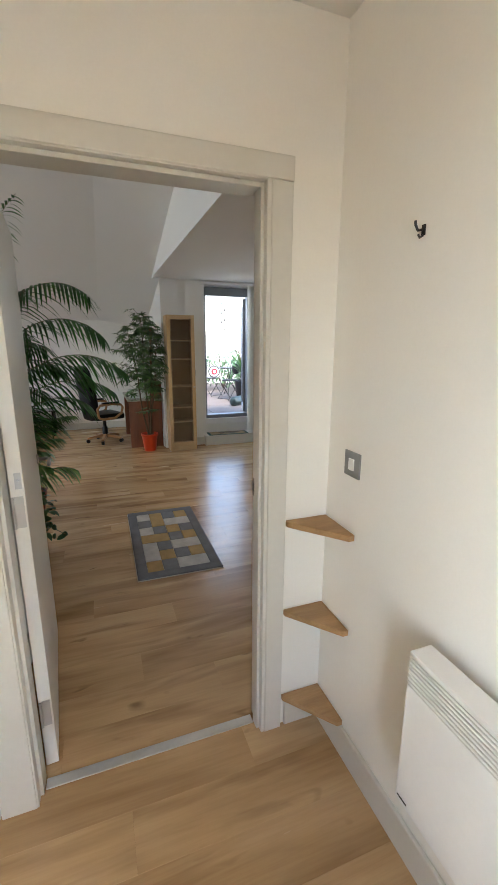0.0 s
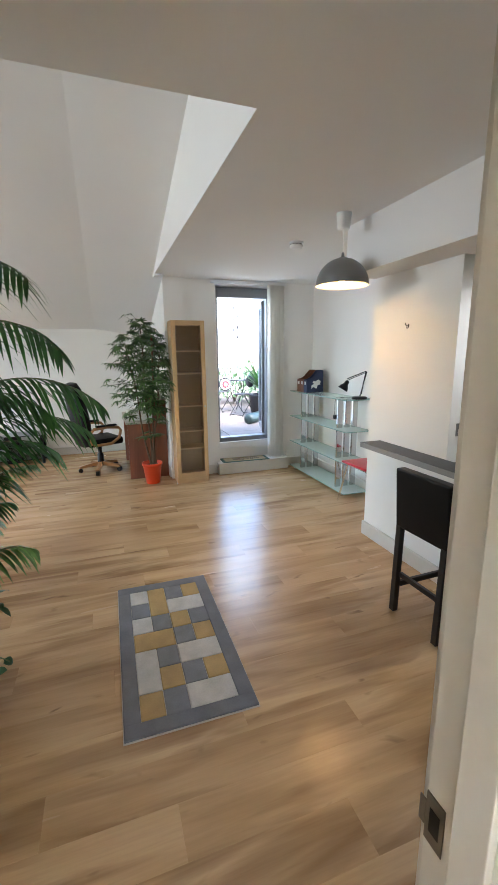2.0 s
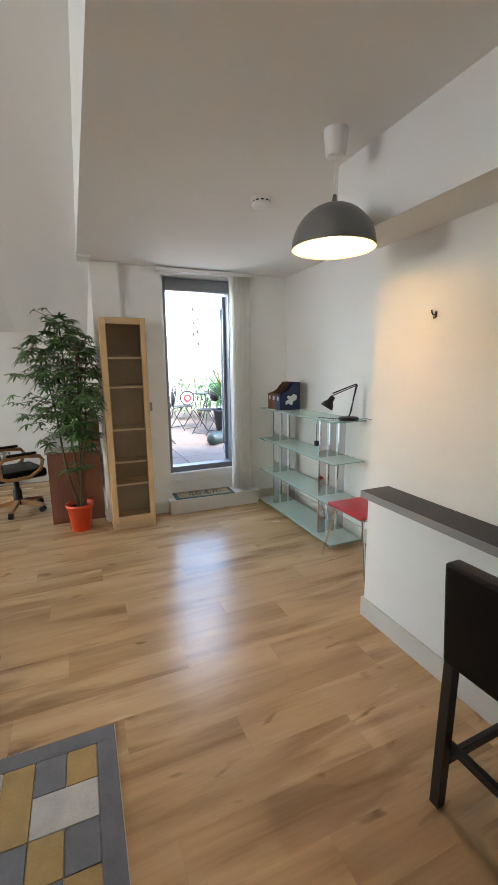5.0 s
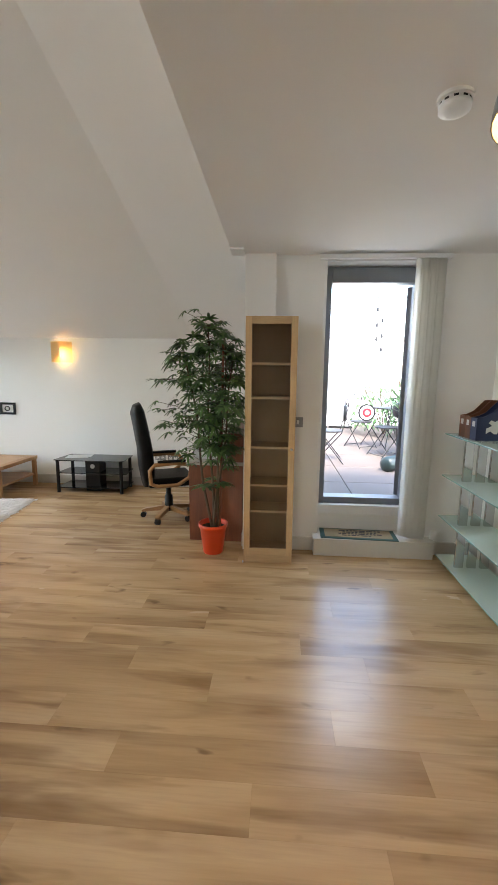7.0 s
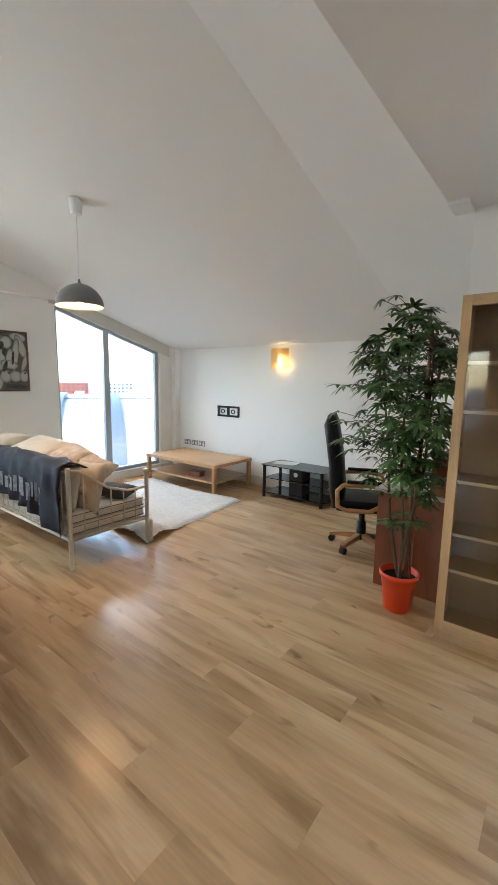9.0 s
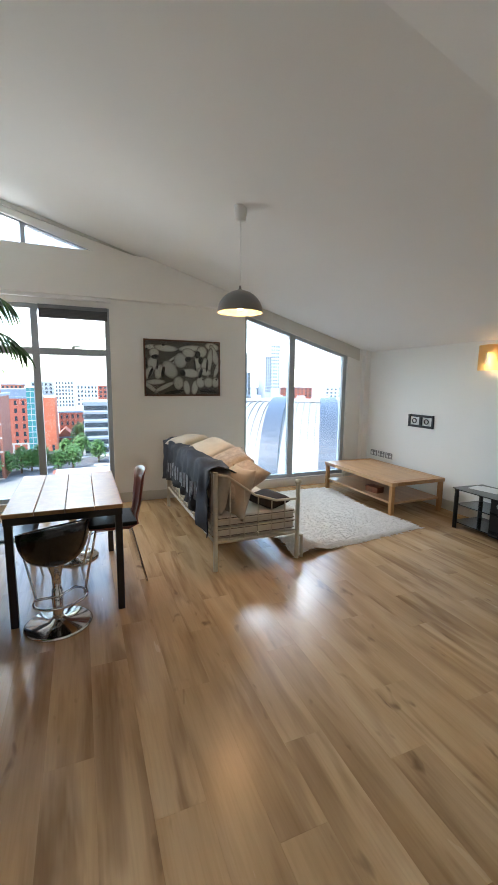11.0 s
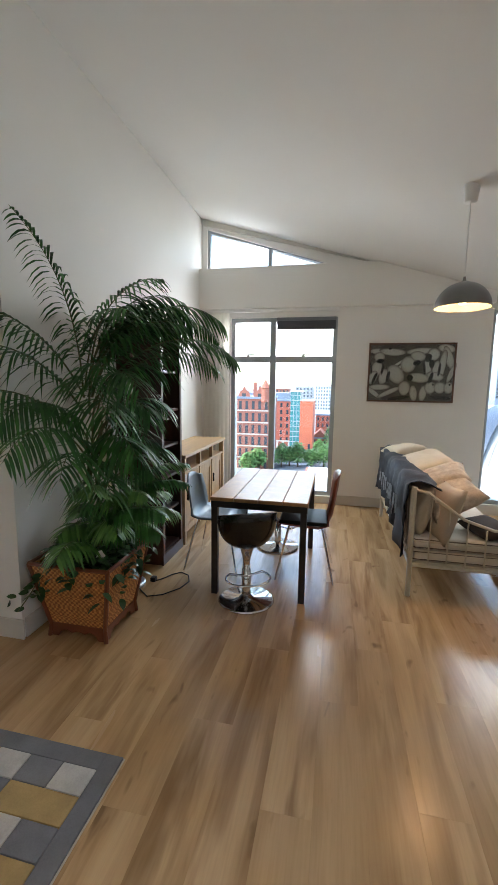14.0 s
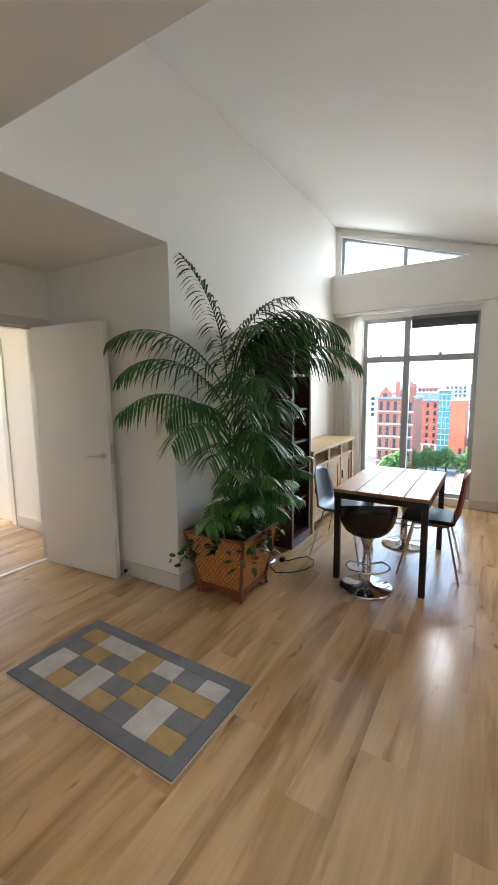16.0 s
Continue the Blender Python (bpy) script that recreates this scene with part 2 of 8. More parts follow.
def tube(points, radius, seg=8, bm=None, closed=False, radii=None, caps=True):
    """A round bar along points."""
    bm = bm or bmesh.new()
    pts = [Vector(p) for p in points]
    n = len(pts)
    rings, up = [], None
    for i, p in enumerate(pts):
        if closed:
            d = (pts[(i + 1) % n] - pts[i - 1]).normalized()
        else:
            d = (pts[min(i + 1, n - 1)] - pts[max(i - 1, 0)]).normalized()
        if up is None:
            up = Vector((0, 0, 1)) if abs(d.z) < 0.9 else Vector((1, 0, 0))
        s = d.cross(up)
        if s.length < 1e-4:
            up = Vector((1, 0, 0)) if abs(d.x) < 0.9 else Vector((0, 1, 0))
            s = d.cross(up)
        s.normalize()
        u = s.cross(d).normalized()
        up = u
        r = radii[i] if radii else radius
        rings.append([bm.verts.new(p + r * (math.cos(a) * s + math.sin(a) * u)) for a in (2 * math.pi * k / seg for k in range(seg))])
    last = n if closed else n - 1
    for i in range(last):
        a, b = rings[i], rings[(i + 1) % n]
        for k in range(seg):
            bm.faces.new((a[k], a[(k + 1) % seg], b[(k + 1) % seg], b[k]))
    if caps and not closed:
        bm.faces.new(rings[0][::-1])
        bm.faces.new(rings[-1])
    return bm


def lathe(profile, seg=28, bm=None, centre=(0, 0, 0)):
    """Turns (radius, height) pairs round a vertical axis."""
    bm = bm or bmesh.new()
    rings = []
    for r, z in profile:
        if r < 1e-5:
            rings.append([bm.verts.new((centre[0], centre[1], centre[2] + z))])
        else:
            rings.append([bm.verts.new((centre[0] + r * math.cos(2 * math.pi * k / seg), centre[1] + r * math.sin(2 * math.pi * k / seg), centre[2] + z)) for k in range(seg)])
    for a, b in zip(rings, rings[1:]):
        for k in range(seg):
            j = (k + 1) % seg
            if len(a) == 1 and len(b) > 1:
                bm.faces.new((a[0], b[j], b[k]))
            elif len(b) == 1 and len(a) > 1:
                bm.faces.new((a[k], a[j], b[0]))
            elif len(a) > 1:
                bm.faces.new((a[k], a[j], b[j], b[k]))
    bmesh.ops.recalc_face_normals(bm, faces=bm.faces)
    return bm


def structure(name, bm, material, label, category):
    return tagged(mesh_object(name, bm, material), label, category, kind="structure")


# ---- the rooms ----
ZC = 2.55            # flat ceiling
ZK = 2.19            # kitchen ceiling
XW, YS, YN, YT = -3.78, 2.81, 8.46, 6.45


def roof(x, y):
    z = 3.69 - 0.29 * (y - YS)
    return z - 0.13 * max(0.0, x - 0.21)


floor = structure("floor", boxes((-4.0, 4.9, -1.4, 8.7, -0.3, -0.014)), M_SUB, "pale oak laminate floor in long planks", "floor")

structure("wall_south", boxes((-3.98, -0.338, 2.61, 2.81, 0, 3.95)), M_WALL, "plain white painted wall behind the palm", "wall")
structure("wall_alcove", boxes((-0.538, -0.338, 1.42, 2.61, 0, 2.7)), M_WALL, "white painted side wall of the entrance alcove", "wall")
structure("wall_over_alcove", boxes((-0.338, 1.03, 2.71, 2.81, ZC + 0.006, 3.95)), M_WALL, "white upper wall above the entrance alcove", "wall")
structure("wall_over_void", prism('x', [(2.81, ZC + 0.006), (6.24, ZC + 0.006), (6.24, 2.60), (2.81, 3.62)], 0.957, 1.03), M_WALL, "white upright face beside the sloping ceiling", "wall")
structure("wall_door", boxes((-0.72, -0.225, 1.285, 1.42, 0, 2.7), (0.69, 4.7, 1.285, 1.42, 0, 2.7), (-0.225, 0.69, 1.285, 1.42, 2.11, 2.7)), M_HALL, "cream painted wall with the entrance doorway", "wall")
structure("wall_terrace", boxes((1.265, 1.74, YT, 6.75, 0, 2.7), (2.56, 3.35, YT, 6.75, 0, 2.7), (1.74, 2.56, YT, 6.75, 2.50, 2.7), (1.74, 2.56, 6.60, 6.75, 0, 0.31), (1.065, 1.32, 6.40, YT, 0, ZC)), M_WALL, "white wall with the glazed terrace door", "wall")
structure("wall_niche", boxes((1.065, 1.265, YT, 8.66, 0, 2.7)), M_WALL, "white side wall of the desk niche", "wall")
structure("wall_north", boxes((-3.98, 1.065, YN, 8.66, 0, 2.3), (-3.78, -3.69, 8.36, YN, 0, 2.12)), M_WALL, "low white wall under the sloping ceiling", "wall")
structure("wall_east", boxes((3.15, 3.35, 4.04, YT, 0, 2.7)), M_WALL, "plain white wall behind the glass shelves", "wall")
structure("wall_pillar", boxes((2.43, 3.24, 3.165, 4.04, 0, ZK)), M_WALL, "white boxed pillar at the end of the kitchen", "wall")
structure("wall_kitchen", boxes((3.24, 4.7, 3.365, 3.565, 0, 2.3), (4.5, 4.7, 1.42, 3.365, 0, 2.3)), M_WALL, "white kitchen walls behind the shelves", "wall")
structure("wall_hall", boxes((0.905, 1.06, -1.4, 1.285, 0, 2.7), (-0.72, -0.58, -1.4, -0.75, 0, 2.7), (-0.72, -0.58, 0.12, 1.285, 0, 2.7), (-0.72, -0.58, -0.75, 0.12, 2.04, 2.7)), M_HALL, "white and cream hall walls", "wall")
structure("wall_hall_end", boxes((-0.72, -0.52, -1.54, -1.4, 0, 2.7), (0.22, 1.06, -1.54, -1.4, 0, 2.7), (-0.52, 0.22, -1.54, -1.4, 0, 0.5), (-0.52, 0.22, -1.54, -1.4, 2.3, 2.7)), M_HALL, "hall end wall with an assumed window opening", "wall")

# window wall with its openings


def win_top(y):
    return roof(-1, y) - 0.16


bm = bmesh.new()
for poly in ([(2.61, 0), (2.88, 0), (2.88, 3.74), (2.61, 3.85)],
             [(2.88, 0), (3.21, 0), (3.21, 3.05), (2.88, 3.05)],
             [(3.21, 0), (4.60, 0), (4.60, 0.10), (3.21, 0.10)],
             [(3.21, 2.43), (4.60, 2.43), (4.60, 3.05), (3.21, 3.05)],
             [(2.88, 3.56), (4.52, 3.05), (4.60, 3.05), (4.60, roof(-1, 4.6) + 0.06), (2.88, 3.74)],
             [(4.60, 0), (6.38, 0), (6.38, roof(-1, 6.38) + 0.06), (4.60, roof(-1, 4.6) + 0.06)],
             [(6.38, 0), (8.10, 0), (8.10, 0.13), (6.38, 0.13)],
             [(6.38, win_top(6.38)), (8.10, win_top(8.10)), (8.10, roof(-1, 8.10) + 0.06), (6.38, roof(-1, 6.38) + 0.06)],
             [(8.10, 0), (8.66, 0), (8.66, 2.06), (8.10, 2.21)]):
    prism('x', poly, -3.98, XW, bm)
structure("wall_west", bm, M_WALL, "white gable wall with two tall windows and a triangular one", "wall")
structure("beam", prism('x', [(2.81, 2.53), (6.36, 2.53), (6.36, roof(-1, 6.36) - 0.005), (5.05, 3.04), (2.81, 3.04)], XW, -3.67), M_WALL, "white boxed beam across the gable wall", "beam")

# sloping ceiling with a fold
bm = bmesh.new()
rows = []
for x in (-3.98, 0.21, 1.066):
    rows.append([bm.verts.new((x, y, roof(x, y) + d)) for y, d in ((2.66, 0), (8.66, 0), (8.66, 0.14), (2.66, 0.14))])
for a, b in zip(rows, rows[1:]):
    for k in range(4):
        bm.faces.new((a[k], a[(k + 1) % 4], b[(k + 1) % 4], b[k]))
bm.faces.new(rows[0])
bm.faces.new(rows[-1][::-1])
bmesh.ops.recalc_face_normals(bm, faces=bm.faces)
structure("ceiling_slope", bm, M_CEIL, "white sloping attic ceiling with a fold", "ceiling")
structure("ceiling", boxes((1.03, 3.35, 1.42, 6.75, ZC, 2.7), (-0.54, 1.03, 1.42, 2.71, ZC, 2.7), (0.957, 1.064, 6.22, 6.40, 2.532, ZC - 0.001), (0.957, 1.03, 6.24, 6.46, ZC, 2.7), (-0.338, 1.03, 2.71, 2.81, ZC, ZC + 0.006), (0.957, 1.03, 2.81, 6.24, ZC, ZC + 0.006)), M_CEIL, "flat white plaster ceiling", "ceiling")
structure("ceiling_kitchen", boxes((2.155, 4.7, 1.42, 4.04, ZK, ZC)), M_CEIL, "lowered white kitchen ceiling with a boxed edge", "ceiling")
structure("ceiling_hall", boxes((-0.72, 1.06, -1.54, 1.285, 2.55, 2.7)), M_CEIL, "white hall ceiling", "ceiling")


def skirting(x0, y0, x1, y1, nx, ny):
    """A skirting board along a wall from one point to another; n points into the room."""
    h, d = 0.125, 0.016
    c = boxes((min(x0, x1, x0 + nx * d), max(x0, x1, x0 + nx * d), min(y0, y1, y0 + ny * d), max(y0, y1, y0 + ny * d), 0, h), bevel=0.003, seg=1)
    return structure("baseboard", c, M_TRIM, "pale painted skirting board along the wall", "skirting board")


for s in ((-0.354, YS, -1.0, YS, 0, 1), (-1.0, YS, XW, YS, 0, 1), (-0.338, 1.44, -0.338, YS + 0.016, 1, 0), (XW, 2.83, XW, 3.21, 1, 0), (XW, 4.60, XW, 6.38, 1, 0),
          (XW, 8.10, XW, 8.36, 1, 0), (-3.69, YN, 1.065, YN, 0, -1), (1.065, 6.46, 1.065, YN, -1, 0), (1.32, YT, 1.70, YT, 0, -1), (2.73, YT, 3.15, YT, 0, -1),
          (3.15, 4.06, 3.15, YT, -1, 0), (2.43, 1.5, 2.43, 4.056, -1, 0), (2.43, 4.04, 3.15, 4.04, 0, 1), (0.905, -1.4, 0.905, 1.285, -1, 0), (-0.58, 1.285, -0.322, 1.285, 0, -1),
          (0.74, 1.285, 0.887, 1.285, 0, -1), (0.79, 1.42, 2.4, 1.42, 0, 1), (-0.58, 0.22, -0.58, 1.265, 1, 0)):
    skirting(*s)

# the low wall under the breakfast bar
structure("wall_bar", boxes((2.43, 2.53, 1.42, 3.165, 0, 0.855)), M_WALL, "low white wall under the breakfast bar", "wall")

# ---- more materials ----
M_OAK = wood("light_oak", (0.60, 0.40, 0.21), (0.42, 0.26, 0.12), 0.42, 'Z', 0.1, 12)
M_BIRCH = wood("birch_veneer", (0.62, 0.42, 0.22), (0.52, 0.33, 0.16), 0.4, 'Z', 0.08, 10)
M_BIRCH_X = wood("birch_veneer_level", (0.58, 0.40, 0.22), (0.48, 0.31, 0.15), 0.4, 'X', 0.08, 10)
M_OAK_X = wood("light_oak_level", (0.62, 0.43, 0.24), (0.44, 0.28, 0.14), 0.38, 'X', 0.1, 12)
M_MAHOG = wood("dark_mahogany", (0.085, 0.030, 0.018), (0.035, 0.013, 0.009), 0.38, 'Z', 0.1, 10)
M_REDWOOD = wood("red_brown_veneer", (0.24, 0.075, 0.030), (0.12, 0.035, 0.016), 0.35, 'Z', 0.1, 8)
M_TABLE = wood("dark_stained_table", (0.085, 0.046, 0.030), (0.020, 0.011, 0.008), 0.46, 'X', 0.08, 10)
M_SHELF = wood("shelf_oak", (0.46, 0.28, 0.13), (0.30, 0.17, 0.075), 0.5, 'X', 0.12, 12)
M_BLACKWOOD = mat("black_stained_wood", (0.014, 0.012, 0.012), 0.4, vary=0.25, relief=0.1)
M_CREAM = mat("cream_metal", (0.60, 0.55, 0.45), 0.42, vary=0.06, relief=0.05)
M_FABRIC = mat("beige_fabric", (0.55, 0.48, 0.38), 0.95, vary=0.1, scale=8, grain=220, relief=0.5)
M_MATTRESS = mat("mattress_cotton", (0.66, 0.62, 0.55), 0.95, vary=0.06, scale=6, grain=200, relief=0.4)
M_CURTAIN = mat("cream_blind_fabric", (0.86, 0.845, 0.80), 0.9, vary=0.05, scale=3, grain=200, relief=0.3)

nt_ = M_CURTAIN.node_tree
tl_, mx_ = nt_.nodes.new("ShaderNodeBsdfTranslucent"), nt_.nodes.new("ShaderNodeMixShader")
tl_.inputs["Color"].default_value = (0.90, 0.88, 0.83, 1)
mx_.inputs[0].default_value = 0.4
link(nt_, nt_.nodes["Principled BSDF"].outputs[0], mx_.inputs[1])
link(nt_, tl_.outputs[0], mx_.inputs[2])
link(nt_, mx_.outputs[0], nt_.nodes["Material Output"].inputs["Surface"])


def wparts(t):
    """A maker of parts of a thing, given in the world's coordinates."""
    inv = t.matrix_basis.inverted()

    def make(name, bm, material, parent=None, label="", smooth=False):
        bm.transform(inv)
        return part(name, bm, material, parent or t, label, smooth)
    return make


def place(x, y, z=0.0, rz=0.0):
    return pose(x, y, z, 0, 0, rz)


# ---- entrance door and frame ----
frame_thing = thing("door_frame", "grey-white painted door frame of the entrance doorway", "door frame", place(0.23, 1.3), kind="structure")
w = wparts(frame_thing)
for x0, x1, y0 in ((-0.318, -0.209, 1.267), (0.648, 0.722, 1.267), (-0.318, -0.212, 1.42), (0.695, 0.785, 1.42)):
    w("architrave", boxes((x0, x1, y0, y0 + 0.018, 0, 2.078), bevel=0.004), M_TRIM)
w("architrave", boxes((-0.318, 0.725, 1.2665, 1.285, 2.08, 2.15), bevel=0.004), M_TRIM)
w("architrave", boxes((-0.318, 0.785, 1.42, 1.4385, 2.08, 2.15), bevel=0.004), M_TRIM)
w("jamb", boxes((-0.225, -0.203, 1.271, 1.424, 0, 2.09), (-0.203, -0.191, 1.31, 1.383, 0, 2.075), bevel=0.002), M_TRIM)
w("jamb", boxes((0.634, 0.69, 1.271, 1.385, 0, 2.09), (0.680, 0.69, 1.385, 1.434, 0, 2.09), (0.622, 0.634, 1.295, 1.338, 0, 2.075), bevel=0.002), M_TRIM)
w("head", boxes((-0.202, 0.633, 1.271, 1.434, 2.075, 2.11), (-0.190, 0.621, 1.295, 1.385, 2.06, 2.075), bevel=0.002), M_TRIM)
sp_ = w("strike_plate", boxes((0.6325, 0.6345, 1.356, 1.384, 1.018, 1.088), (0.6325, 0.6345, 1.384, 1.394, 1.035, 1.072), bevel=0.0008), mat("tarnished_plate", (0.22, 0.20, 0.17), 0.4, 0.8), None, "dark tarnished strike plate")
w("strike_hole", boxes((0.6318, 0.6326, 1.362, 1.377, 1.036, 1.07)), M_BLACK, sp_)
tagged(mesh_object("threshold", boxes((-0.188, 0.620, 1.325, 1.365, 0.0, 0.006), bevel=0.002), mat("worn_aluminium", (0.66, 0.65, 0.62), 0.45, 0.6, vary=0.1)), "worn aluminium threshold strip in the doorway", "threshold", kind="structure")

door = thing("door_1", "plain white painted door standing open against the wall", "door", place(-0.150, 1.420, 0.0, 94.5), kind="structure")
part("leaf", boxes((0.0, 0.83, 0.0, 0.044, 0.008, 2.07), bevel=0.003), M_DOOR, door)
for z in (0.19, 0.99, 1.88):
    part("hinge", boxes((-0.0025, 0.0, 0.006, 0.034, z, z + 0.11), (-0.010, -0.0025, 0.034, 0.043, z, z + 0.11), bevel=0.001), M_STEEL, door)
part("hinge_bolt", boxes((-0.0025, 0.0, 0.006, 0.026, 1.125, 1.18), (-0.014, -0.0025, 0.012, 0.020, 1.148, 1.157), bevel=0.001), M_STEEL, door, "steel security bolt")
for s in (-1, 1):
    y0 = 0.022 + s * 0.022
    h = part("handle", tube([(0.765, y0, 1.03), (0.765, y0 + s * 0.045, 1.03), (0.75, y0 + s * 0.055, 1.03), (0.64, y0 + s * 0.055, 1.03)], 0.009, 10), M_STEEL, door, "satin steel lever handle", True)
    bm = lathe([(0, 0), (0.026, 0), (0.026, 0.007), (0, 0.008)], 20)
    bm.transform(Matrix.Translation((0.765, y0, 1.03)) @ Matrix.Rotation(-s * math.pi / 2, 4, 'X'))
    part("rose", bm, M_STEEL, h)
part("latch_plate", boxes((0.83, 0.832, 0.010, 0.034, 0.96, 1.12), bevel=0.0005), M_STEEL, door)
stop = thing("door_stop", "small dark rubber door stop on the skirting", "door stop", place(-0.30, 2.30))
part("post", tube([(-0.022, 0, 0.07), (0.028, 0, 0.07)], 0.008, 10), M_STEEL, stop)
part("tip", tube([(0.028, 0, 0.07), (0.045, 0, 0.07)], 0.014, 12), M_BLACK, stop, "black rubber tip")

hall_door = thing("door_2", "plain white painted hall door, shut in its frame", "door", place(-0.60, -0.30), kind="structure")
w = wparts(hall_door)
w("leaf", boxes((-0.66, -0.616, -0.71, 0.08, 0.006, 2.0), bevel=0.003), M_DOOR)
w("frame", boxes((-0.71, -0.57, -0.75, -0.712, 0, 2.04), (-0.71, -0.57, 0.082, 0.12, 0, 2.04), (-0.71, -0.57, -0.712, 0.082, 2.004, 2.04), bevel=0.002), M_TRIM)
w("architrave", boxes((-0.58, -0.563, 0.10, 0.18, 0, 2.11), (-0.58, -0.563, -0.81, -0.73, 0, 2.11), (-0.58, -0.563, -0.73, 0.10, 2.03, 2.11), bevel=0.003), M_TRIM)
for z in (0.2, 1.05, 1.75):
    w("hinge", boxes((-0.617, -0.609, 0.05, 0.09, z, z + 0.1), bevel=0.001), M_STEEL)

# unseen hall window at the end, assumed so that light reaches the right wall
hw = thing("window_4", "plain white framed hall window, assumed, out of view", "window", place(-0.15, -1.47), kind="structure")
w = wparts(hw)
w("window_frame", boxes((-0.52, 0.22, -1.5, -1.45, 0.5, 0.55), (-0.52, 0.22, -1.5, -1.45, 2.25, 2.3), (-0.52, -0.47, -1.5, -1.45, 0.55, 2.25), (0.17, 0.22, -1.5, -1.45, 0.55, 2.25)), M_TRIM)
w("pane", boxes((-0.47, 0.17, -1.48, -1.474, 0.55, 2.25)), M_GLASS).visible_shadow = False

# ---- hall fittings ----
for z in (0.128, 0.533, 0.915):
    bm = prism('z', [(0.903, 1.283), (0.728, 1.283), (0.728, 1.268), (0.880, 1.085), (0.903, 1.085)], z, z + 0.024)
    bmesh.ops.bevel(bm, geom=bm.edges[:], offset=0.003, segments=1, affect='EDGES')
    tagged(mesh_object("corner_shelf", bm, M_SHELF), "small triangular oak shelf fixed in the hall corner", "shelf", group="corner shelves")


def plate(name, label, cat, m, w_, h_, kind_, rocker=True):
    t = thing(name, label, cat, m, group=kind_)
    part("plate", boxes((-w_ / 2, w_ / 2, -0.006, 0.0, -h_ / 2, h_ / 2), bevel=0.0015), M_PLATE, t)
    return t


sw = plate("light_switch", "brushed steel light switch with a white rocker", "light switch", pose(0.905, 1.125, 1.185, 0, 0, -90), 0.088, 0.088, "wall switches")
part("rocker", boxes((-0.014, 0.014, -0.011, -0.006, -0.02, 0.02), bevel=0.001), M_WHITEPL, sw, "white rocker")
sw = plate("light_switch", "brushed steel light switch beside the bookcase", "light switch", pose(1.535, YT, 1.17, 0, 0, 0), 0.088, 0.088, "wall switches")
part("rocker", boxes((-0.010, 0.010, -0.011, -0.006, -0.018, 0.018), bevel=0.001), M_WHITEPL, sw, "white rocker")


def hook(x, y, z, rz):
    t = thing("wall_hook", "small dark metal hook screwed to the wall", "hook", pose(x, y, z, 0, 0, rz), group="wall hooks")
    part("base", boxes((-0.006, 0.006, -0.004, 0, -0.014, 0.012), bevel=0.001), M_BLACK, t)
    part("prong", tube([(0, -0.003, 0.0), (0, -0.02, -0.004), (0, -0.028, 0.008), (0, -0.03, 0.018)], 0.0035, 6), M_BLACK, t)
    part("prong", tube([(0, -0.003, -0.014), (0, -0.013, -0.02), (0, -0.018, -0.012)], 0.003, 6), M_BLACK, t)


hook(0.905, 0.886, 1.868, -90)
hook(2.55, 3.165, 2.02, 0)
hook(2.43, 3.62, 1.80, -90)

heater = thing("panel_heater", "white electric panel heater with a slotted grille", "heater", place(0.84, 0.2, 0.3))
w = wparts(heater)
w("front_panel", boxes((0.800, 0.820, -0.37, 0.68, 0.345, 0.72), bevel=0.006), M_WHITEPL)
w("top_panel", boxes((0.800, 0.870, -0.37, 0.68, 0.805, 0.82), bevel=0.005), M_WHITEPL)
w("back_panel", boxes((0.851, 0.870, -0.37, 0.68, 0.345, 0.804), bevel=0.003), M_WHITEPL)
w("side_panel", boxes((0.821, 0.850, 0.662, 0.678, 0.36, 0.804), bevel=0.003), M_WHITEPL)
w("side_panel", boxes((0.821, 0.850, -0.368, -0.352, 0.36, 0.804), bevel=0.003), M_WHITEPL)
for i in range(7):
    z = 0.724 + i * 0.0118
    w("slat", boxes((0.801, 0.823, -0.37, 0.68, z, z + 0.0062), bevel=0.001, seg=1), M_WHITEPL)
w("dark_core", boxes((0.825, 0.849, -0.35, 0.66, 0.72, 0.804)), M_BLACK)
w("bracket", boxes((0.870, 0.905, 0.43, 0.47, 0.45, 0.78)), M_STEEL)
w("bracket", boxes((0.870, 0.905, -0.16, -0.12, 0.45, 0.78)), M_STEEL)
w("name_mark", boxes((0.7985, 0.800, 0.635, 0.67, 0.362, 0.366)), M_BLACK)

# ---- windows of the gable wall ----
w1 = thing("window_1", "tall grey framed window over the city, in four panes", "window", place(-3.88, 3.9, 0.1), kind="structure")
w = wparts(w1)
FX = (-3.90, -3.82)
ym = 3.775
fr = [(*FX, 3.21, 3.265, 0.10, 2.43), (*FX, 4.545, 4.60, 0.10, 2.43), (*FX, ym - 0.04, ym + 0.04, 0.155, 2.375), (*FX, 3.265, 4.545, 0.10, 0.155), (*FX, 3.265, 4.545, 2.375, 2.43),
      (*FX, 3.265, ym - 0.04, 1.86, 1.94), (*FX, ym + 0.04, 4.545, 1.86, 1.94)]
for f in fr:
    w("window_frame", boxes(f, bevel=0.004), M_FRAME)
for y0, y1 in ((3.265, ym - 0.04), (ym + 0.04, 4.545)):
    for z0, z1 in ((0.155, 1.86), (1.94, 2.375)):
        w("pane", boxes((-3.865, -3.857, y0, y1, z0, z1)), M_GLASS).visible_shadow = False
for y in (3.45, 4.18):
    w("window_handle", boxes((-3.82, -3.795, y - 0.02, y + 0.02, 1.93, 1.955), (-3.81, -3.795, y - 0.02, y + 0.09, 1.955, 1.97), bevel=0.003), M_STEEL)
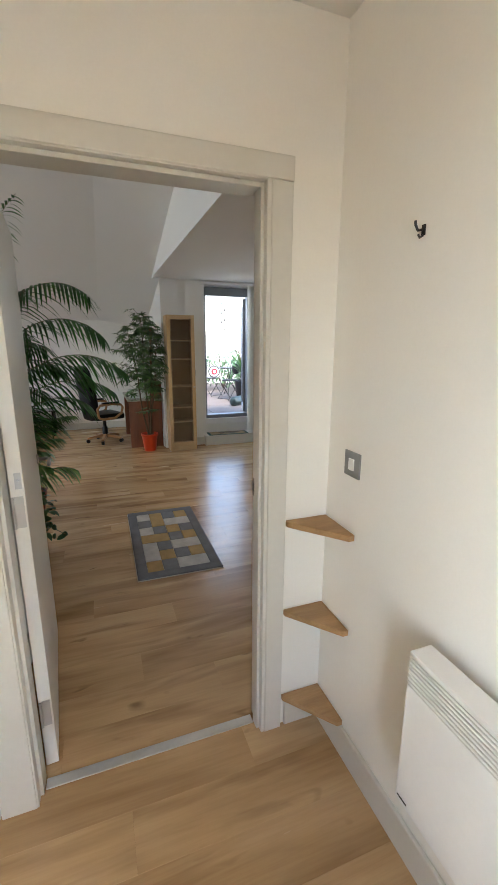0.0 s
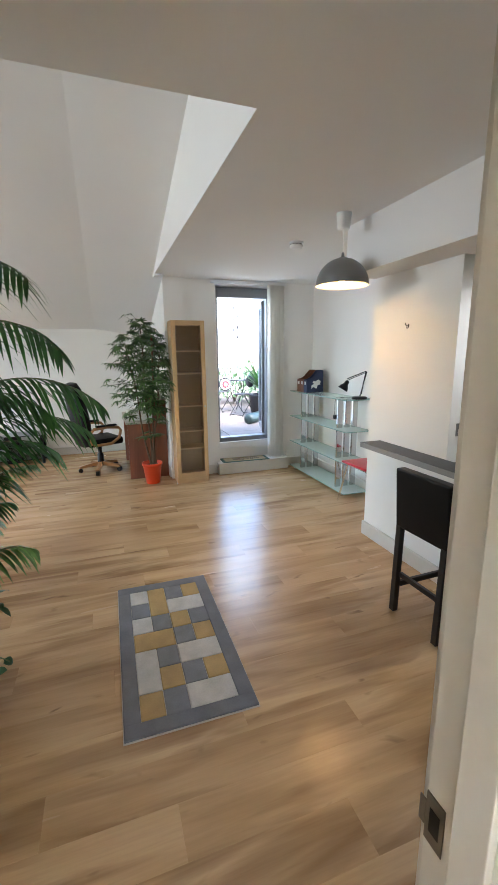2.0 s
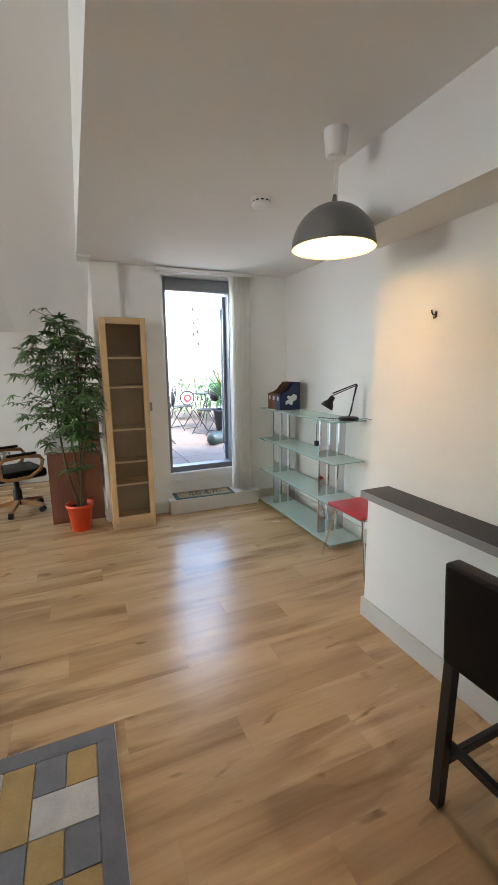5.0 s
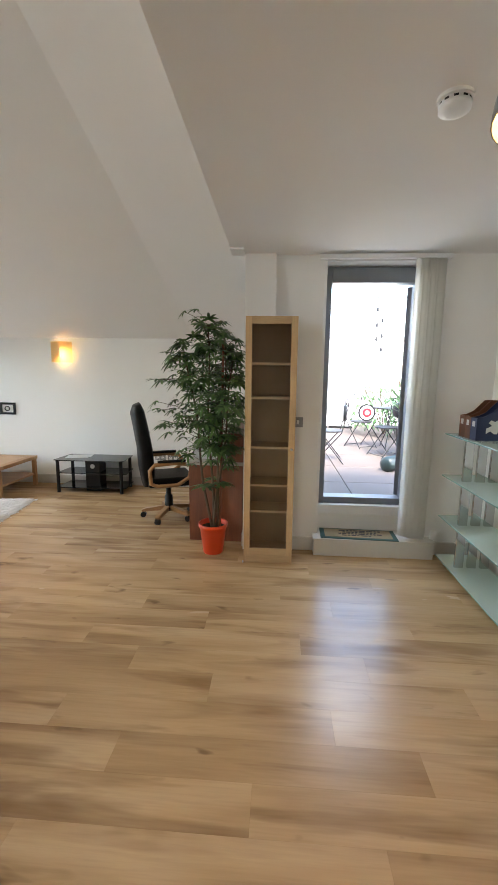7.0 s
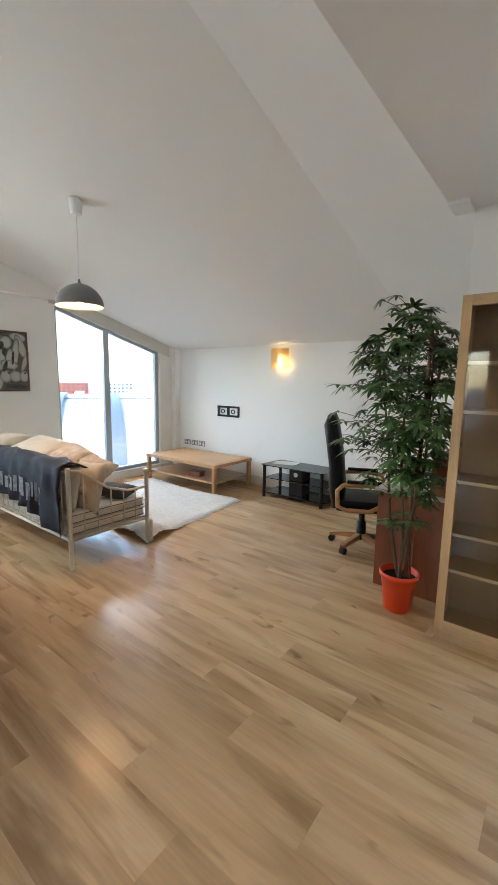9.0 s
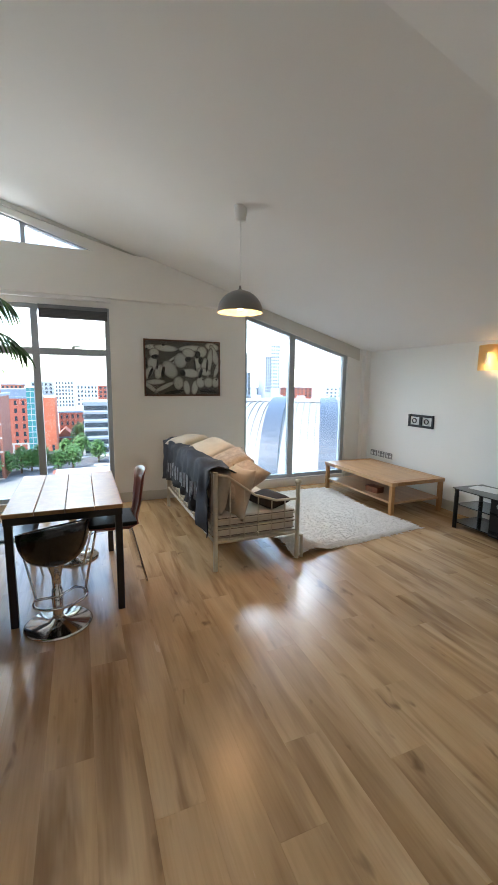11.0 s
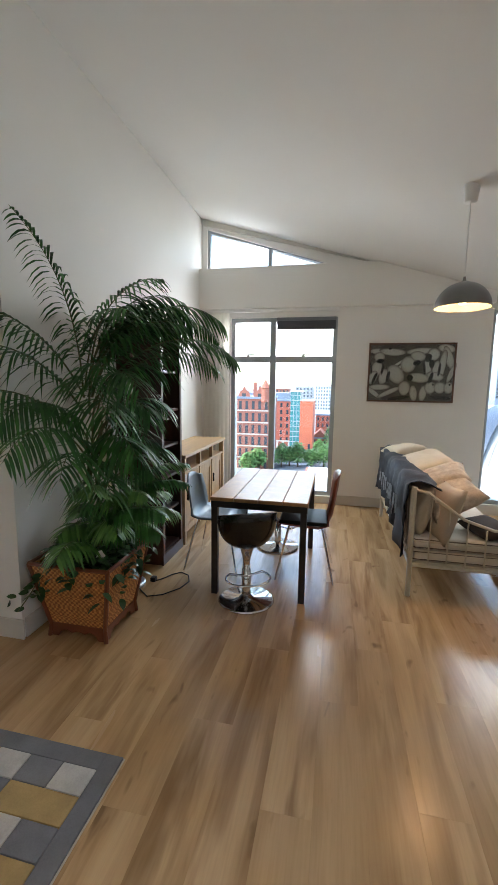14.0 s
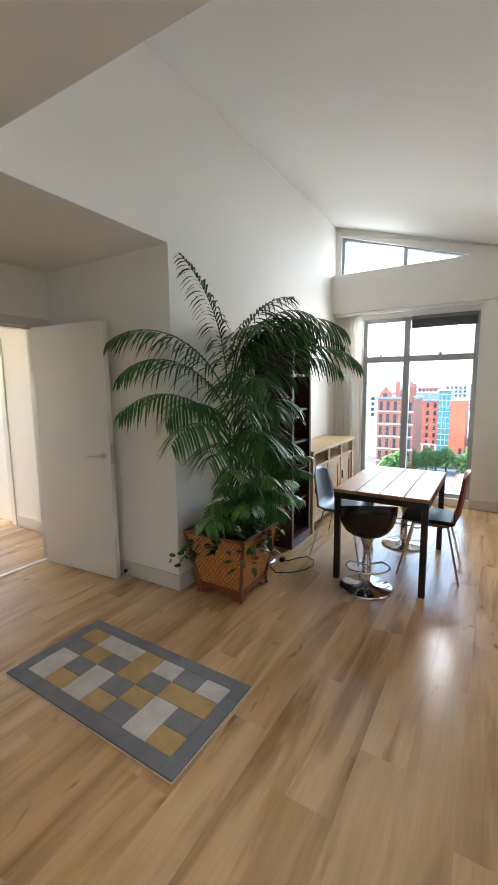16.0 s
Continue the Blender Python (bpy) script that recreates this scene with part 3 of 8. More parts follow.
w("window_sill", boxes((-3.82, -3.765, 3.21, 4.60, 0.085, 0.103), bevel=0.003), M_SILL)

M_SLAT = mat("dark_blind_slat", (0.07, 0.075, 0.085), 0.5, vary=0.08)
blind = thing("roller_blind", "dark grey slatted blind pulled up to the window head", "blind", place(-3.80, 4.2, 2.3))
w = wparts(blind)
w("headrail", boxes((-3.815, -3.765, ym + 0.05, 4.58, 2.385, 2.425), bevel=0.003), M_FRAME_D)
for i in range(7):
    w("slat", boxes((-3.812, -3.772, ym + 0.055, 4.575, 2.275 + i * 0.0155, 2.275 + i * 0.0155 + 0.0148), bevel=0.001, seg=1), M_SLAT)

tri = thing("window_2", "triangular grey framed window under the sloping ceiling", "window", place(-3.88, 3.5, 3.05), kind="structure")
w = wparts(tri)


def tri_top(y):
    return 3.56 + (3.05 - 3.56) * (y - 2.88) / (4.52 - 2.88)


for poly in ([(2.88, 3.05), (2.915, 3.05), (2.915, tri_top(2.915)), (2.88, tri_top(2.88))],
             [(3.69, 3.075), (3.735, 3.075), (3.735, tri_top(3.735)), (3.69, tri_top(3.69))],
             [(2.915, 3.05), (4.52, 3.05), (4.44, 3.073), (2.915, 3.075)],
             [(2.915, tri_top(2.915) - 0.03), (4.42, 3.076), (4.51, 3.053), (2.915, tri_top(2.915))]):
    w("window_frame", prism('x', poly, *FX), M_FRAME)
w("pane", prism('x', [(2.915, 3.075), (3.69, 3.075), (3.69, tri_top(3.69) - 0.03), (2.915, tri_top(2.915) - 0.03)], -3.865, -3.857), M_GLASS).visible_shadow = False
w("pane", prism('x', [(3.735, 3.075), (4.38, 3.076), (3.735, tri_top(3.735) - 0.03)], -3.865, -3.857), M_GLASS).visible_shadow = False
tagged(mesh_object("slope_trim", prism('x', [(2.84, 3.60), (4.99, 3.05), (4.99, roof(-1, 4.99) - 0.003), (2.84, roof(-1, 2.84) - 0.003)], XW, XW + 0.03), M_TRIM), "pale boarded trim along the sloping ceiling edge", "trim", kind="structure")

bw = thing("window_3", "tall slope-topped grey framed window over the station roof", "window", place(-3.88, 7.2, 0.13), kind="structure")
w = wparts(bw)
for poly in ([(6.38, 0.13), (6.42, 0.13), (6.42, win_top(6.42)), (6.38, win_top(6.38))],
             [(8.04, 0.13), (8.10, 0.13), (8.10, win_top(8.10)), (8.04, win_top(8.04))],
             [(7.10, 0.185), (7.19, 0.185), (7.19, win_top(7.19)), (7.10, win_top(7.10))],
             [(6.42, 0.13), (8.04, 0.13), (8.04, 0.185), (6.42, 0.185)],
             [(6.42, win_top(6.42) - 0.05), (7.10, win_top(7.10) - 0.05), (7.10, win_top(7.10)), (6.42, win_top(6.42))],
             [(7.19, win_top(7.19) - 0.05), (8.04, win_top(8.04) - 0.05), (8.04, win_top(8.04)), (7.19, win_top(7.19))]):
    w("window_frame", prism('x', poly, *FX), M_FRAME)
for a, b in ((6.42, 7.10), (7.19, 8.04)):
    w("pane", prism('x', [(a, 0.185), (b, 0.185), (b, win_top(b) - 0.05), (a, win_top(a) - 0.05)], -3.865, -3.857), M_GLASS).visible_shadow = False
w("window_sill", boxes((-3.82, -3.77, 6.38, 8.10, 0.112, 0.133), bevel=0.003), M_SILL)
tagged(mesh_object("window_trim", prism('x', [(6.30, win_top(6.30) - 0.02), (8.30, win_top(8.30) - 0.02), (8.30, roof(-1, 8.30) - 0.003), (6.38, roof(-1, 6.38) - 0.003), (6.30, roof(-1, 6.30) - 0.003)], XW, XW + 0.02), M_TRIM), "pale trim strip along the slope above the window", "trim", kind="structure")

# folded vertical blind beside the city window
def drape(t, pts, z0, z1, material, name="fabric", wobble=0.0, seed=1, thick=0.004):
    """Hanging cloth along a plan line, slightly uneven to its hem."""
    rnd = random.Random(seed)
    bm = bmesh.new()
    n = 10
    grid = []
    for k in range(n + 1):
        f = k / n
        grid.append([bm.verts.new((x + wobble * f * rnd.uniform(-1, 1), y + wobble * f * rnd.uniform(-1, 1), z1 + (z0 - z1) * f)) for x, y in pts])
    for a, b in zip(grid, grid[1:]):
        for i in range(len(pts) - 1):
            bm.faces.new((a[i], a[i + 1], b[i + 1], b[i]))
    bmesh.ops.solidify(bm, geom=bm.faces[:], thickness=thick)
    return part(name, bm, material, t, smooth=True)


vb = thing("vertical_blind", "cream vertical blind slats stacked beside the window", "blind", place(0, 0))
part("headrail", boxes((-3.75, -3.70, 2.84, 4.62, 2.49, 2.528), bevel=0.003), M_WHITEPL, vb)
for i in range(6):
    y = 2.85 + i * 0.058
    x = -3.735 + 0.005 * i
    drape(vb, [(x, y), (x + 0.001, y + 0.03), (x, y + 0.068)], 0.10, 2.50, M_CURTAIN, "slat", 0.001, i)

# ---- terrace door ----
td = thing("terrace_door", "dark grey framed glass terrace door standing open outwards", "door", place(2.1, 6.62, 0.31), kind="structure")
w = wparts(td)
DY = (6.60, 6.70)
w("door_frame", boxes((1.745, 1.80, *DY, 0.40, 2.49), bevel=0.004), M_FRAME_D)
w("door_frame", boxes((2.50, 2.555, *DY, 0.40, 2.49), bevel=0.004), M_FRAME_D)
w("door_head", boxes((1.80, 2.50, *DY, 2.36, 2.49), (1.80, 2.50, 6.585, 6.60, 2.36, 2.47), bevel=0.004), M_FRAME_D)
w("door_sill", boxes((1.745, 2.555, 6.61, 6.74, 0.40, 0.46), bevel=0.004), M_FRAME_D)
w("window_sill", boxes((1.742, 2.558, 6.56, 6.74, 0.31, 0.40), bevel=0.006), M_SILL, None, "white boarded sill")
leafm = Matrix.Translation((2.515, 6.70, 0)) @ Matrix.Rotation(radians(73.5), 4, 'Z')
bm = boxes((0, 0.07, 0, 0.05, 0.47, 2.35), (0.57, 0.64, 0, 0.05, 0.47, 2.35), (0.07, 0.57, 0, 0.05, 0.47, 0.56), (0.07, 0.57, 0, 0.05, 2.27, 2.35), bevel=0.004)
bm.transform(leafm)
lf = w("leaf_frame", bm, M_FRAME_D)
bm = boxes((0.07, 0.57, 0.02, 0.028, 0.56, 2.27))
bm.transform(leafm)
w("pane", bm, M_GLASS, lf).visible_shadow = False
for z in (0.62, 1.25, 1.40, 2.1):
    bm = boxes((-0.02, 0.09, -0.012, 0.0, z, z + 0.07), bevel=0.003)
    bm.transform(leafm)
    w("hinge", bm, M_STEEL, lf)

tagged(mesh_object("door_step", boxes((1.70, 2.73, 6.33, 6.448, 0, 0.145), (1.742, 2.558, 6.448, 6.598, 0, 0.145), (1.69, 2.74, 6.318, 6.448, 0.145, 0.160), (1.742, 2.558, 6.448, 6.598, 0.145, 0.160), bevel=0.003), M_TRIM), "white painted boxed step below the terrace door", "step", kind="structure")

M_MAT_G = mat("mat_green", (0.045, 0.10, 0.085), 0.95, vary=0.15, grain=300, relief=0.6)
M_MAT_B = mat("mat_tan", (0.33, 0.25, 0.14), 0.95, vary=0.15, grain=300, relief=0.6)
M_MAT_T = mat("mat_print", (0.03, 0.03, 0.035), 0.95, vary=0.15, grain=300, relief=0.4)
dm = thing("doormat", "small green bordered door mat with dark printed lines", "door mat", place(2.10, 6.45, 0.16, -2))
part("border", boxes((-0.335, 0.335, -0.125, 0.115, 0.0, 0.008), bevel=0.002), M_MAT_G, dm)
part("centre", boxes((-0.295, 0.295, -0.095, 0.09, 0.008, 0.011)), M_MAT_B, dm)
for i, (y, a, b) in enumerate(((0.058, -0.16, 0.20), (0.02, -0.13, 0.16), (-0.018, -0.17, 0.21), (-0.055, -0.14, 0.12))):
    x = a
    while x < b:
        L = 0.02 + 0.035 * ((i * 7 + int(x * 100)) % 3) / 2
        part("print_bar", boxes((x, x + L, y - 0.010, y + 0.010, 0.011, 0.0122)), M_MAT_T, dm)
        x += L + 0.012

ct = thing("vertical_blind", "cream vertical blind slats drawn to one side of the terrace door", "blind", place(0, 0))
part("headrail", boxes((1.67, 2.71, 6.385, 6.43, 2.505, 2.54), bevel=0.003), M_WHITEPL, ct)
for i in range(7):
    x = 2.43 + i * 0.028
    drape(ct, [(x, 6.392 + 0.004 * (i % 2)), (x + 0.03, 6.386 + 0.004 * (i % 2)), (x + 0.075, 6.400 + 0.004 * (i % 2))], 0.19 - 0.008 * i, 2.51, M_CURTAIN, "slat", 0.004, i)
cord = part("cord", tube([(1.72, 6.43, 2.5), (1.715, 6.435, 1.5), (1.72, 6.43, 0.35), (1.735, 6.43, 0.34), (1.73, 6.432, 1.5), (1.728, 6.432, 2.5)], 0.0025, 6), M_WHITEPL, ct)
part("weight", boxes((2.72, 2.765, 6.40, 6.415, 0.16, 0.235), bevel=0.002), M_WHITEPL, ct)

# ---- bookcase with a glass door ----
M_LIP = mat("pale_edge_veneer", (0.78, 0.64, 0.44), 0.45, vary=0.05)
bc = thing("bookcase", "narrow birch bookcase with a glazed door and empty shelves", "bookcase", place(1.30, 6.26))
w = wparts(bc)
X0, X1, Y0, Y1 = 1.095, 1.500, 6.135, 6.395
w("side_panel", boxes((X0, X0 + 0.018, Y0, Y1, 0, 2.02), bevel=0.001, seg=1), M_BIRCH)
w("side_panel", boxes((X1 - 0.018, X1, Y0, Y1, 0, 2.02), bevel=0.001, seg=1), M_BIRCH)
w("top_panel", boxes((X0 + 0.018, X1 - 0.018, Y0, Y1, 2.0, 2.02)), M_BIRCH_X)
w("back_panel", boxes((X0 + 0.018, X1 - 0.018, Y1 - 0.008, Y1, 0.08, 2.0)), mat("bookcase_back", (0.40, 0.30, 0.20), 0.6, vary=0.08, relief=0.1))
w("plinth", boxes((X0 + 0.018, X1 - 0.018, Y0 + 0.01, Y0 + 0.026, 0, 0.075)), M_BIRCH_X)
for z in (0.085, 0.452, 0.675, 0.99, 1.39, 1.66):
    sf_ = w("shelf", boxes((X0 + 0.018, X1 - 0.018, Y0 + 0.006, Y1 - 0.008, z - 0.009, z + 0.009)), M_BIRCH_X)
    w("edge_strip", boxes((X0 + 0.019, X1 - 0.019, Y0 + 0.001, Y0 + 0.0055, z - 0.009, z + 0.009)), M_LIP, sf_, "pale edge strip")
dr = w("door", boxes((X0 + 0.001, X0 + 0.051, Y0 - 0.02, Y0 - 0.002, 0.078, 2.018), (X1 - 0.051, X1 - 0.001, Y0 - 0.02, Y0 - 0.002, 0.078, 2.018), bevel=0.002), M_BIRCH)
w("door_rail", boxes((X0 + 0.051, X1 - 0.051, Y0 - 0.02, Y0 - 0.002, 0.078, 0.14), bevel=0.002), M_BIRCH_X, dr)
w("door_rail", boxes((X0 + 0.051, X1 - 0.051, Y0 - 0.02, Y0 - 0.002, 1.96, 2.018), bevel=0.002), M_BIRCH_X, dr)
w("pane", boxes((X0 + 0.049, X1 - 0.049, Y0 - 0.013, Y0 - 0.009, 0.138, 1.962)), glass_pane("smoked_glass", (0.98, 0.97, 0.95), 1.3), dr)
bm = lathe([(0, 0), (0.005, 0), (0.005, 0.012), (0.011, 0.016), (0.011, 0.022), (0, 0.025)], 14)
bm.transform(pose(X1 - 0.026, Y0 - 0.02, 0.985, 90))
w("knob", bm, M_STEEL, dr, smooth=True)
w("foot_clip", boxes((X0 - 0.012, X0, Y0 - 0.012, Y0 + 0.01, 0, 0.012), bevel=0.002), M_STEEL)

# ---- desk with the office chair ----
dk = thing("desk", "red-brown veneered writing desk with solid side panels", "desk", place(0.8, 7.1))
w = wparts(dk)
w("side_panel", boxes((0.54, 1.045, 6.57, 6.595, 0, 0.74), bevel=0.002), M_REDWOOD)
w("side_panel", boxes((0.54, 1.045, 7.675, 7.70, 0, 0.74), bevel=0.002), M_REDWOOD)
w("desktop", boxes((0.52, 1.055, 6.55, 7.72, 0.74, 0.768), bevel=0.004), mat("desk_top_grey", (0.42, 0.38, 0.33), 0.4, vary=0.06))
w("back_panel", boxes((1.03, 1.045, 6.595, 7.675, 0.25, 0.74)), M_REDWOOD)
w("hutch_side", boxes((0.90, 1.05, 6.58, 6.60, 0.768, 1.02), bevel=0.002), M_REDWOOD)
w("hutch_side", boxes((0.90, 1.05, 7.67, 7.69, 0.768, 1.02), bevel=0.002), M_REDWOOD)
w("hutch_shelf", boxes((0.90, 1.05, 6.58, 7.69, 1.02, 1.04), bevel=0.002), M_REDWOOD)

prn = thing("printer", "pale grey desktop printer on the desk", "printer", place(0.72, 6.85, 0.768))
M_PRN = mat("printer_grey", (0.55, 0.55, 0.55), 0.45, vary=0.04)
part("body", boxes((-0.16, 0.16, -0.14, 0.14, 0.0, 0.13), bevel=0.012), M_PRN, prn)
part("tray", boxes((-0.20, -0.16, -0.10, 0.10, 0.03, 0.045), bevel=0.004), M_BLACK, prn)

ch = thing("office_chair", "high-backed black leather office chair with wooden arms and base", "office chair", place(0.17, 7.20, 0, 24))
M_ARM = wood("chair_arm_wood", (0.46, 0.24, 0.09), (0.30, 0.14, 0.05), 0.35, 'X', 0.15, 14)
bm = boxes((-0.24, 0.25, -0.25, 0.25, 0.40, 0.50), bevel=0.035, seg=3)
part("seat", bm, M_LEATHER, ch, smooth=True)
bm = bmesh.new()
prof = [(-0.22, 0.42), (-0.235, 0.60), (-0.25, 0.80), (-0.285, 1.02), (-0.315, 1.18), (-0.32, 1.255)]
rings = []
for i, (x, z) in enumerate(prof):
    hw_ = [0.21, 0.245, 0.25, 0.245, 0.225, 0.17][i]
    th = [0.06, 0.075, 0.07, 0.068, 0.065, 0.035][i]
    ring = []
    for k in range(16):
        a = 2 * math.pi * k / 16
        ca, sa = math.cos(a), math.sin(a)
        ring.append(bm.verts.new((x + th * math.copysign(abs(ca) ** 0.6, ca), hw_ * math.copysign(abs(sa) ** 0.5, sa), z + 0.02 * ca)))
    rings.append(ring)
for a, b in zip(rings, rings[1:]):
    for k in range(16):
        bm.faces.new((a[k], a[(k + 1) % 16], b[(k + 1) % 16], b[k]))
bm.faces.new(rings[0][::-1])
bm.faces.new(rings[-1])
bmesh.ops.recalc_face_normals(bm, faces=bm.faces)
bk = part("backrest", bm, M_LEATHER, ch, smooth=True)
for z in (0.62, 0.80, 0.98):
    xx = -0.235 - (z - 0.6) * 0.115
    part("seam", tube([(xx + 0.070, -0.2, z), (xx + 0.076, 0, z), (xx + 0.070, 0.2, z)], 0.004, 6), M_BLACK, bk)
for s in (-1, 1):
    y = s * 0.285
    part("arm", tube([(-0.22, y, 0.46), (-0.23, y, 0.60), (-0.18, y, 0.655), (0.02, y, 0.665), (0.17, y, 0.645), (0.20, y, 0.60), (0.17, y, 0.50), (0.05, y, 0.43), (-0.15, y, 0.43)], 0.021, 8, closed=True), M_ARM, ch, "curved stained wooden arm", True)
    part("arm_pad", boxes((-0.15, 0.14, y - 0.024, y + 0.024, 0.675, 0.70), bevel=0.01), M_LEATHER, ch, smooth=True)
part("gas_lift", lathe([(0.05, 0.37), (0.05, 0.40), (0.028, 0.39), (0.028, 0.26), (0.042, 0.25), (0.048, 0.12), (0.05, 0.08)], 18), M_BLACK, ch, smooth=True)
for k in range(5):
    a = radians(20 + 72 * k)
    c, s = math.cos(a), math.sin(a)
    lg = part("base_leg", prism('y', [(0.03, 0.14), (0.03, 0.085), (0.29, 0.065), (0.30, 0.085), (0.26, 0.10)], -0.024, 0.024), M_ARM, ch, "stained wooden base arm")
    lg.matrix_basis = Matrix.Rotation(a, 4, 'Z')
    cs = part("castor", tube([(0.28, -0.022, 0.031), (0.28, 0.022, 0.031)], 0.031, 14), M_BLACK, lg, "black twin castor")

# ---- glass shelf unit ----
M_GSHELF, nt_, p_ = base_material("green_shelf_glass")
p_.inputs["Base Color"].default_value = (0.72, 0.83, 0.78, 1)
p_.inputs["Roughness"].default_value = 0.08
tr_, mx_ = nt_.nodes.new("ShaderNodeBsdfTransparent"), nt_.nodes.new("ShaderNodeMixShader")
tr_.inputs["Color"].default_value = (0.86, 0.95, 0.91, 1)
mx_.inputs[0].default_value = 0.55
link(nt_, tr_.outputs[0], mx_.inputs[1])
link(nt_, p_.outputs[0], mx_.inputs[2])
link(nt_, mx_.outputs[0], nt_.nodes["Material Output"].inputs["Surface"])
M_GEDGE = mat("green_glass_edge", (0.22, 0.38, 0.33), 0.15, vary=0.05, relief=0)
M_MIRROR = mat("mirror_strip", (0.55, 0.54, 0.53), 0.06, 1.0, vary=0.03, relief=0)
gs = thing("glass_shelves", "low shelf unit of pale green glass on mirrored strips", "shelf unit", place(2.91, 5.63))
w = wparts(gs)
levels = (0.045, 0.40, 0.755, 1.105)
for z in levels:
    sh = w("glass_shelf", boxes((2.75, 3.08, 4.89, 6.34, z, z + 0.010), bevel=0.0015, seg=1), M_GSHELF)
    w("shelf_edge", boxes((2.7485, 2.75, 4.89, 6.34, z + 0.001, z + 0.009), (2.75, 3.08, 4.8885, 4.89, z + 0.001, z + 0.009)), M_GEDGE, sh)
for a, b in zip(levels, levels[1:]):
    for y in (5.17, 6.09):
        for x in (2.805, 2.905, 3.005):
            w("support", boxes((x, x + 0.068, y - 0.012, y + 0.012, a + 0.010, b), bevel=0.002, seg=1), M_MIRROR)
for y in (5.01, 6.21):
    for x in (2.79, 3.04):
        w("foot", lathe([(0, 0), (0.022, 0), (0.022, 0.02), (0.016, 0.045), (0, 0.045)], 14, centre=(x, y, 0)), M_CHROME)

# files on the shelf
M_NAVY = mat("navy_card", (0.012, 0.022, 0.075), 0.45, vary=0.1)
M_FILEW = wood("brown_file_wood", (0.20, 0.075, 0.035), (0.11, 0.04, 0.02), 0.4, 'Z', 0.2, 10)
M_PALE = mat("pale_print", (0.65, 0.66, 0.64), 0.6, vary=0.05)
FP = [(0, 0), (0.245, 0), (0.245, 0.285), (0.18, 0.285), (0.10, 0.20), (0.05, 0.175), (0, 0.165)]
for i, (m_, lab) in enumerate(((M_NAVY, "navy blue magazine file with a pale animal shape"), (M_FILEW, "brown wooden magazine file on the glass shelf"), (M_FILEW, "brown wooden magazine file on the glass shelf"))):
    t = thing("magazine_file", lab, "magazine file", place(2.80, 5.93 + i * 0.095, 1.115, 2), group="magazine files")
    part("side_panel", prism('y', FP, 0.0, 0.005), m_, t)
    part("side_panel", prism('y', FP, 0.08, 0.085), m_, t)
    part("front_panel", boxes((0, 0.005, 0.005, 0.08, 0, 0.165)), m_, t)
    part("back_panel", boxes((0.24, 0.245, 0.005, 0.08, 0, 0.285)), m_, t)
    part("base_panel", boxes((0.005, 0.24, 0.005, 0.08, 0, 0.005)), m_, t)
    part("label_plate", boxes((-0.002, 0, 0.025, 0.06, 0.10, 0.14)), M_PALE, t)
    if i == 0:
        bm = prism('y', [(0.07, 0.05), (0.10, 0.07), (0.13, 0.05), (0.15, 0.05), (0.16, 0.09), (0.20, 0.10), (0.205, 0.145), (0.17, 0.165), (0.13, 0.14), (0.10, 0.15), (0.085, 0.13), (0.11, 0.11), (0.07, 0.09)], -0.0015, 0.0)
        part("printed_shape", bm, M_PALE, t, "pale animal silhouette")

# desk lamp on the shelf
dl = thing("desk_lamp", "black sprung-arm desk lamp with its cord hanging down", "desk lamp", place(2.965, 4.98, 1.115))
part("base", lathe([(0, 0), (0.085, 0), (0.085, 0.018), (0.07, 0.026), (0, 0.028)], 24), M_BLACK, dl, smooth=True)
part("lower_arm", tube([(0.0, 0, 0.026), (0.02, 0, 0.06), (0.07, 0.0, 0.30)], 0.006, 8), M_BLACK, dl)
part("lower_arm", tube([(0.02, 0.012, 0.06), (0.09, 0.012, 0.29)], 0.004, 8), M_BLACK, dl)
part("spring", tube([(0.0 + 0.006 * math.cos(k) + 0.035, 0.006 * math.sin(k), 0.08 + k * 0.0022) for k in range(0, 50)], 0.0015, 5), M_STEEL, dl)
part("upper_arm", tube([(0.07, 0, 0.30), (-0.10, 0.10, 0.22)], 0.005, 8), M_BLACK, dl)
part("upper_arm", tube([(0.09, 0.012, 0.29), (-0.09, 0.115, 0.20)], 0.004, 8), M_BLACK, dl)
bm = lathe([(0.014, 0.075), (0.022, 0.07), (0.026, 0.03), (0.048, 0.0), (0.058, -0.035), (0.056, -0.035), (0.044, 0.0), (0.0, 0.03)], 22)
bm.transform(pose(-0.12, 0.125, 0.13, 12, 28, 0))
part("shade", bm, M_BLACK, dl, smooth=True)
part("cord", tube([(-0.06, 0.02, 0.012), (-0.13, 0.08, 0.010), (-0.17, 0.14, 0.014), (-0.198, 0.16, 0.012), (-0.21, 0.165, -0.05), (-0.208, 0.165, -0.19)], 0.003, 6), M_BLACK, dl)
part("plug", boxes((-0.225, -0.19, 0.145, 0.18, -0.235, -0.19), bevel=0.008), M_BLACK, dl, "black mains plug")
part("cord", tube([(0.05, -0.05, 0.010), (0.12, -0.10, 0.012), (0.152, -0.145, 0.0), (0.155, -0.15, -0.25), (0.15, -0.13, -0.45)], 0.003, 6), M_BLACK, dl)

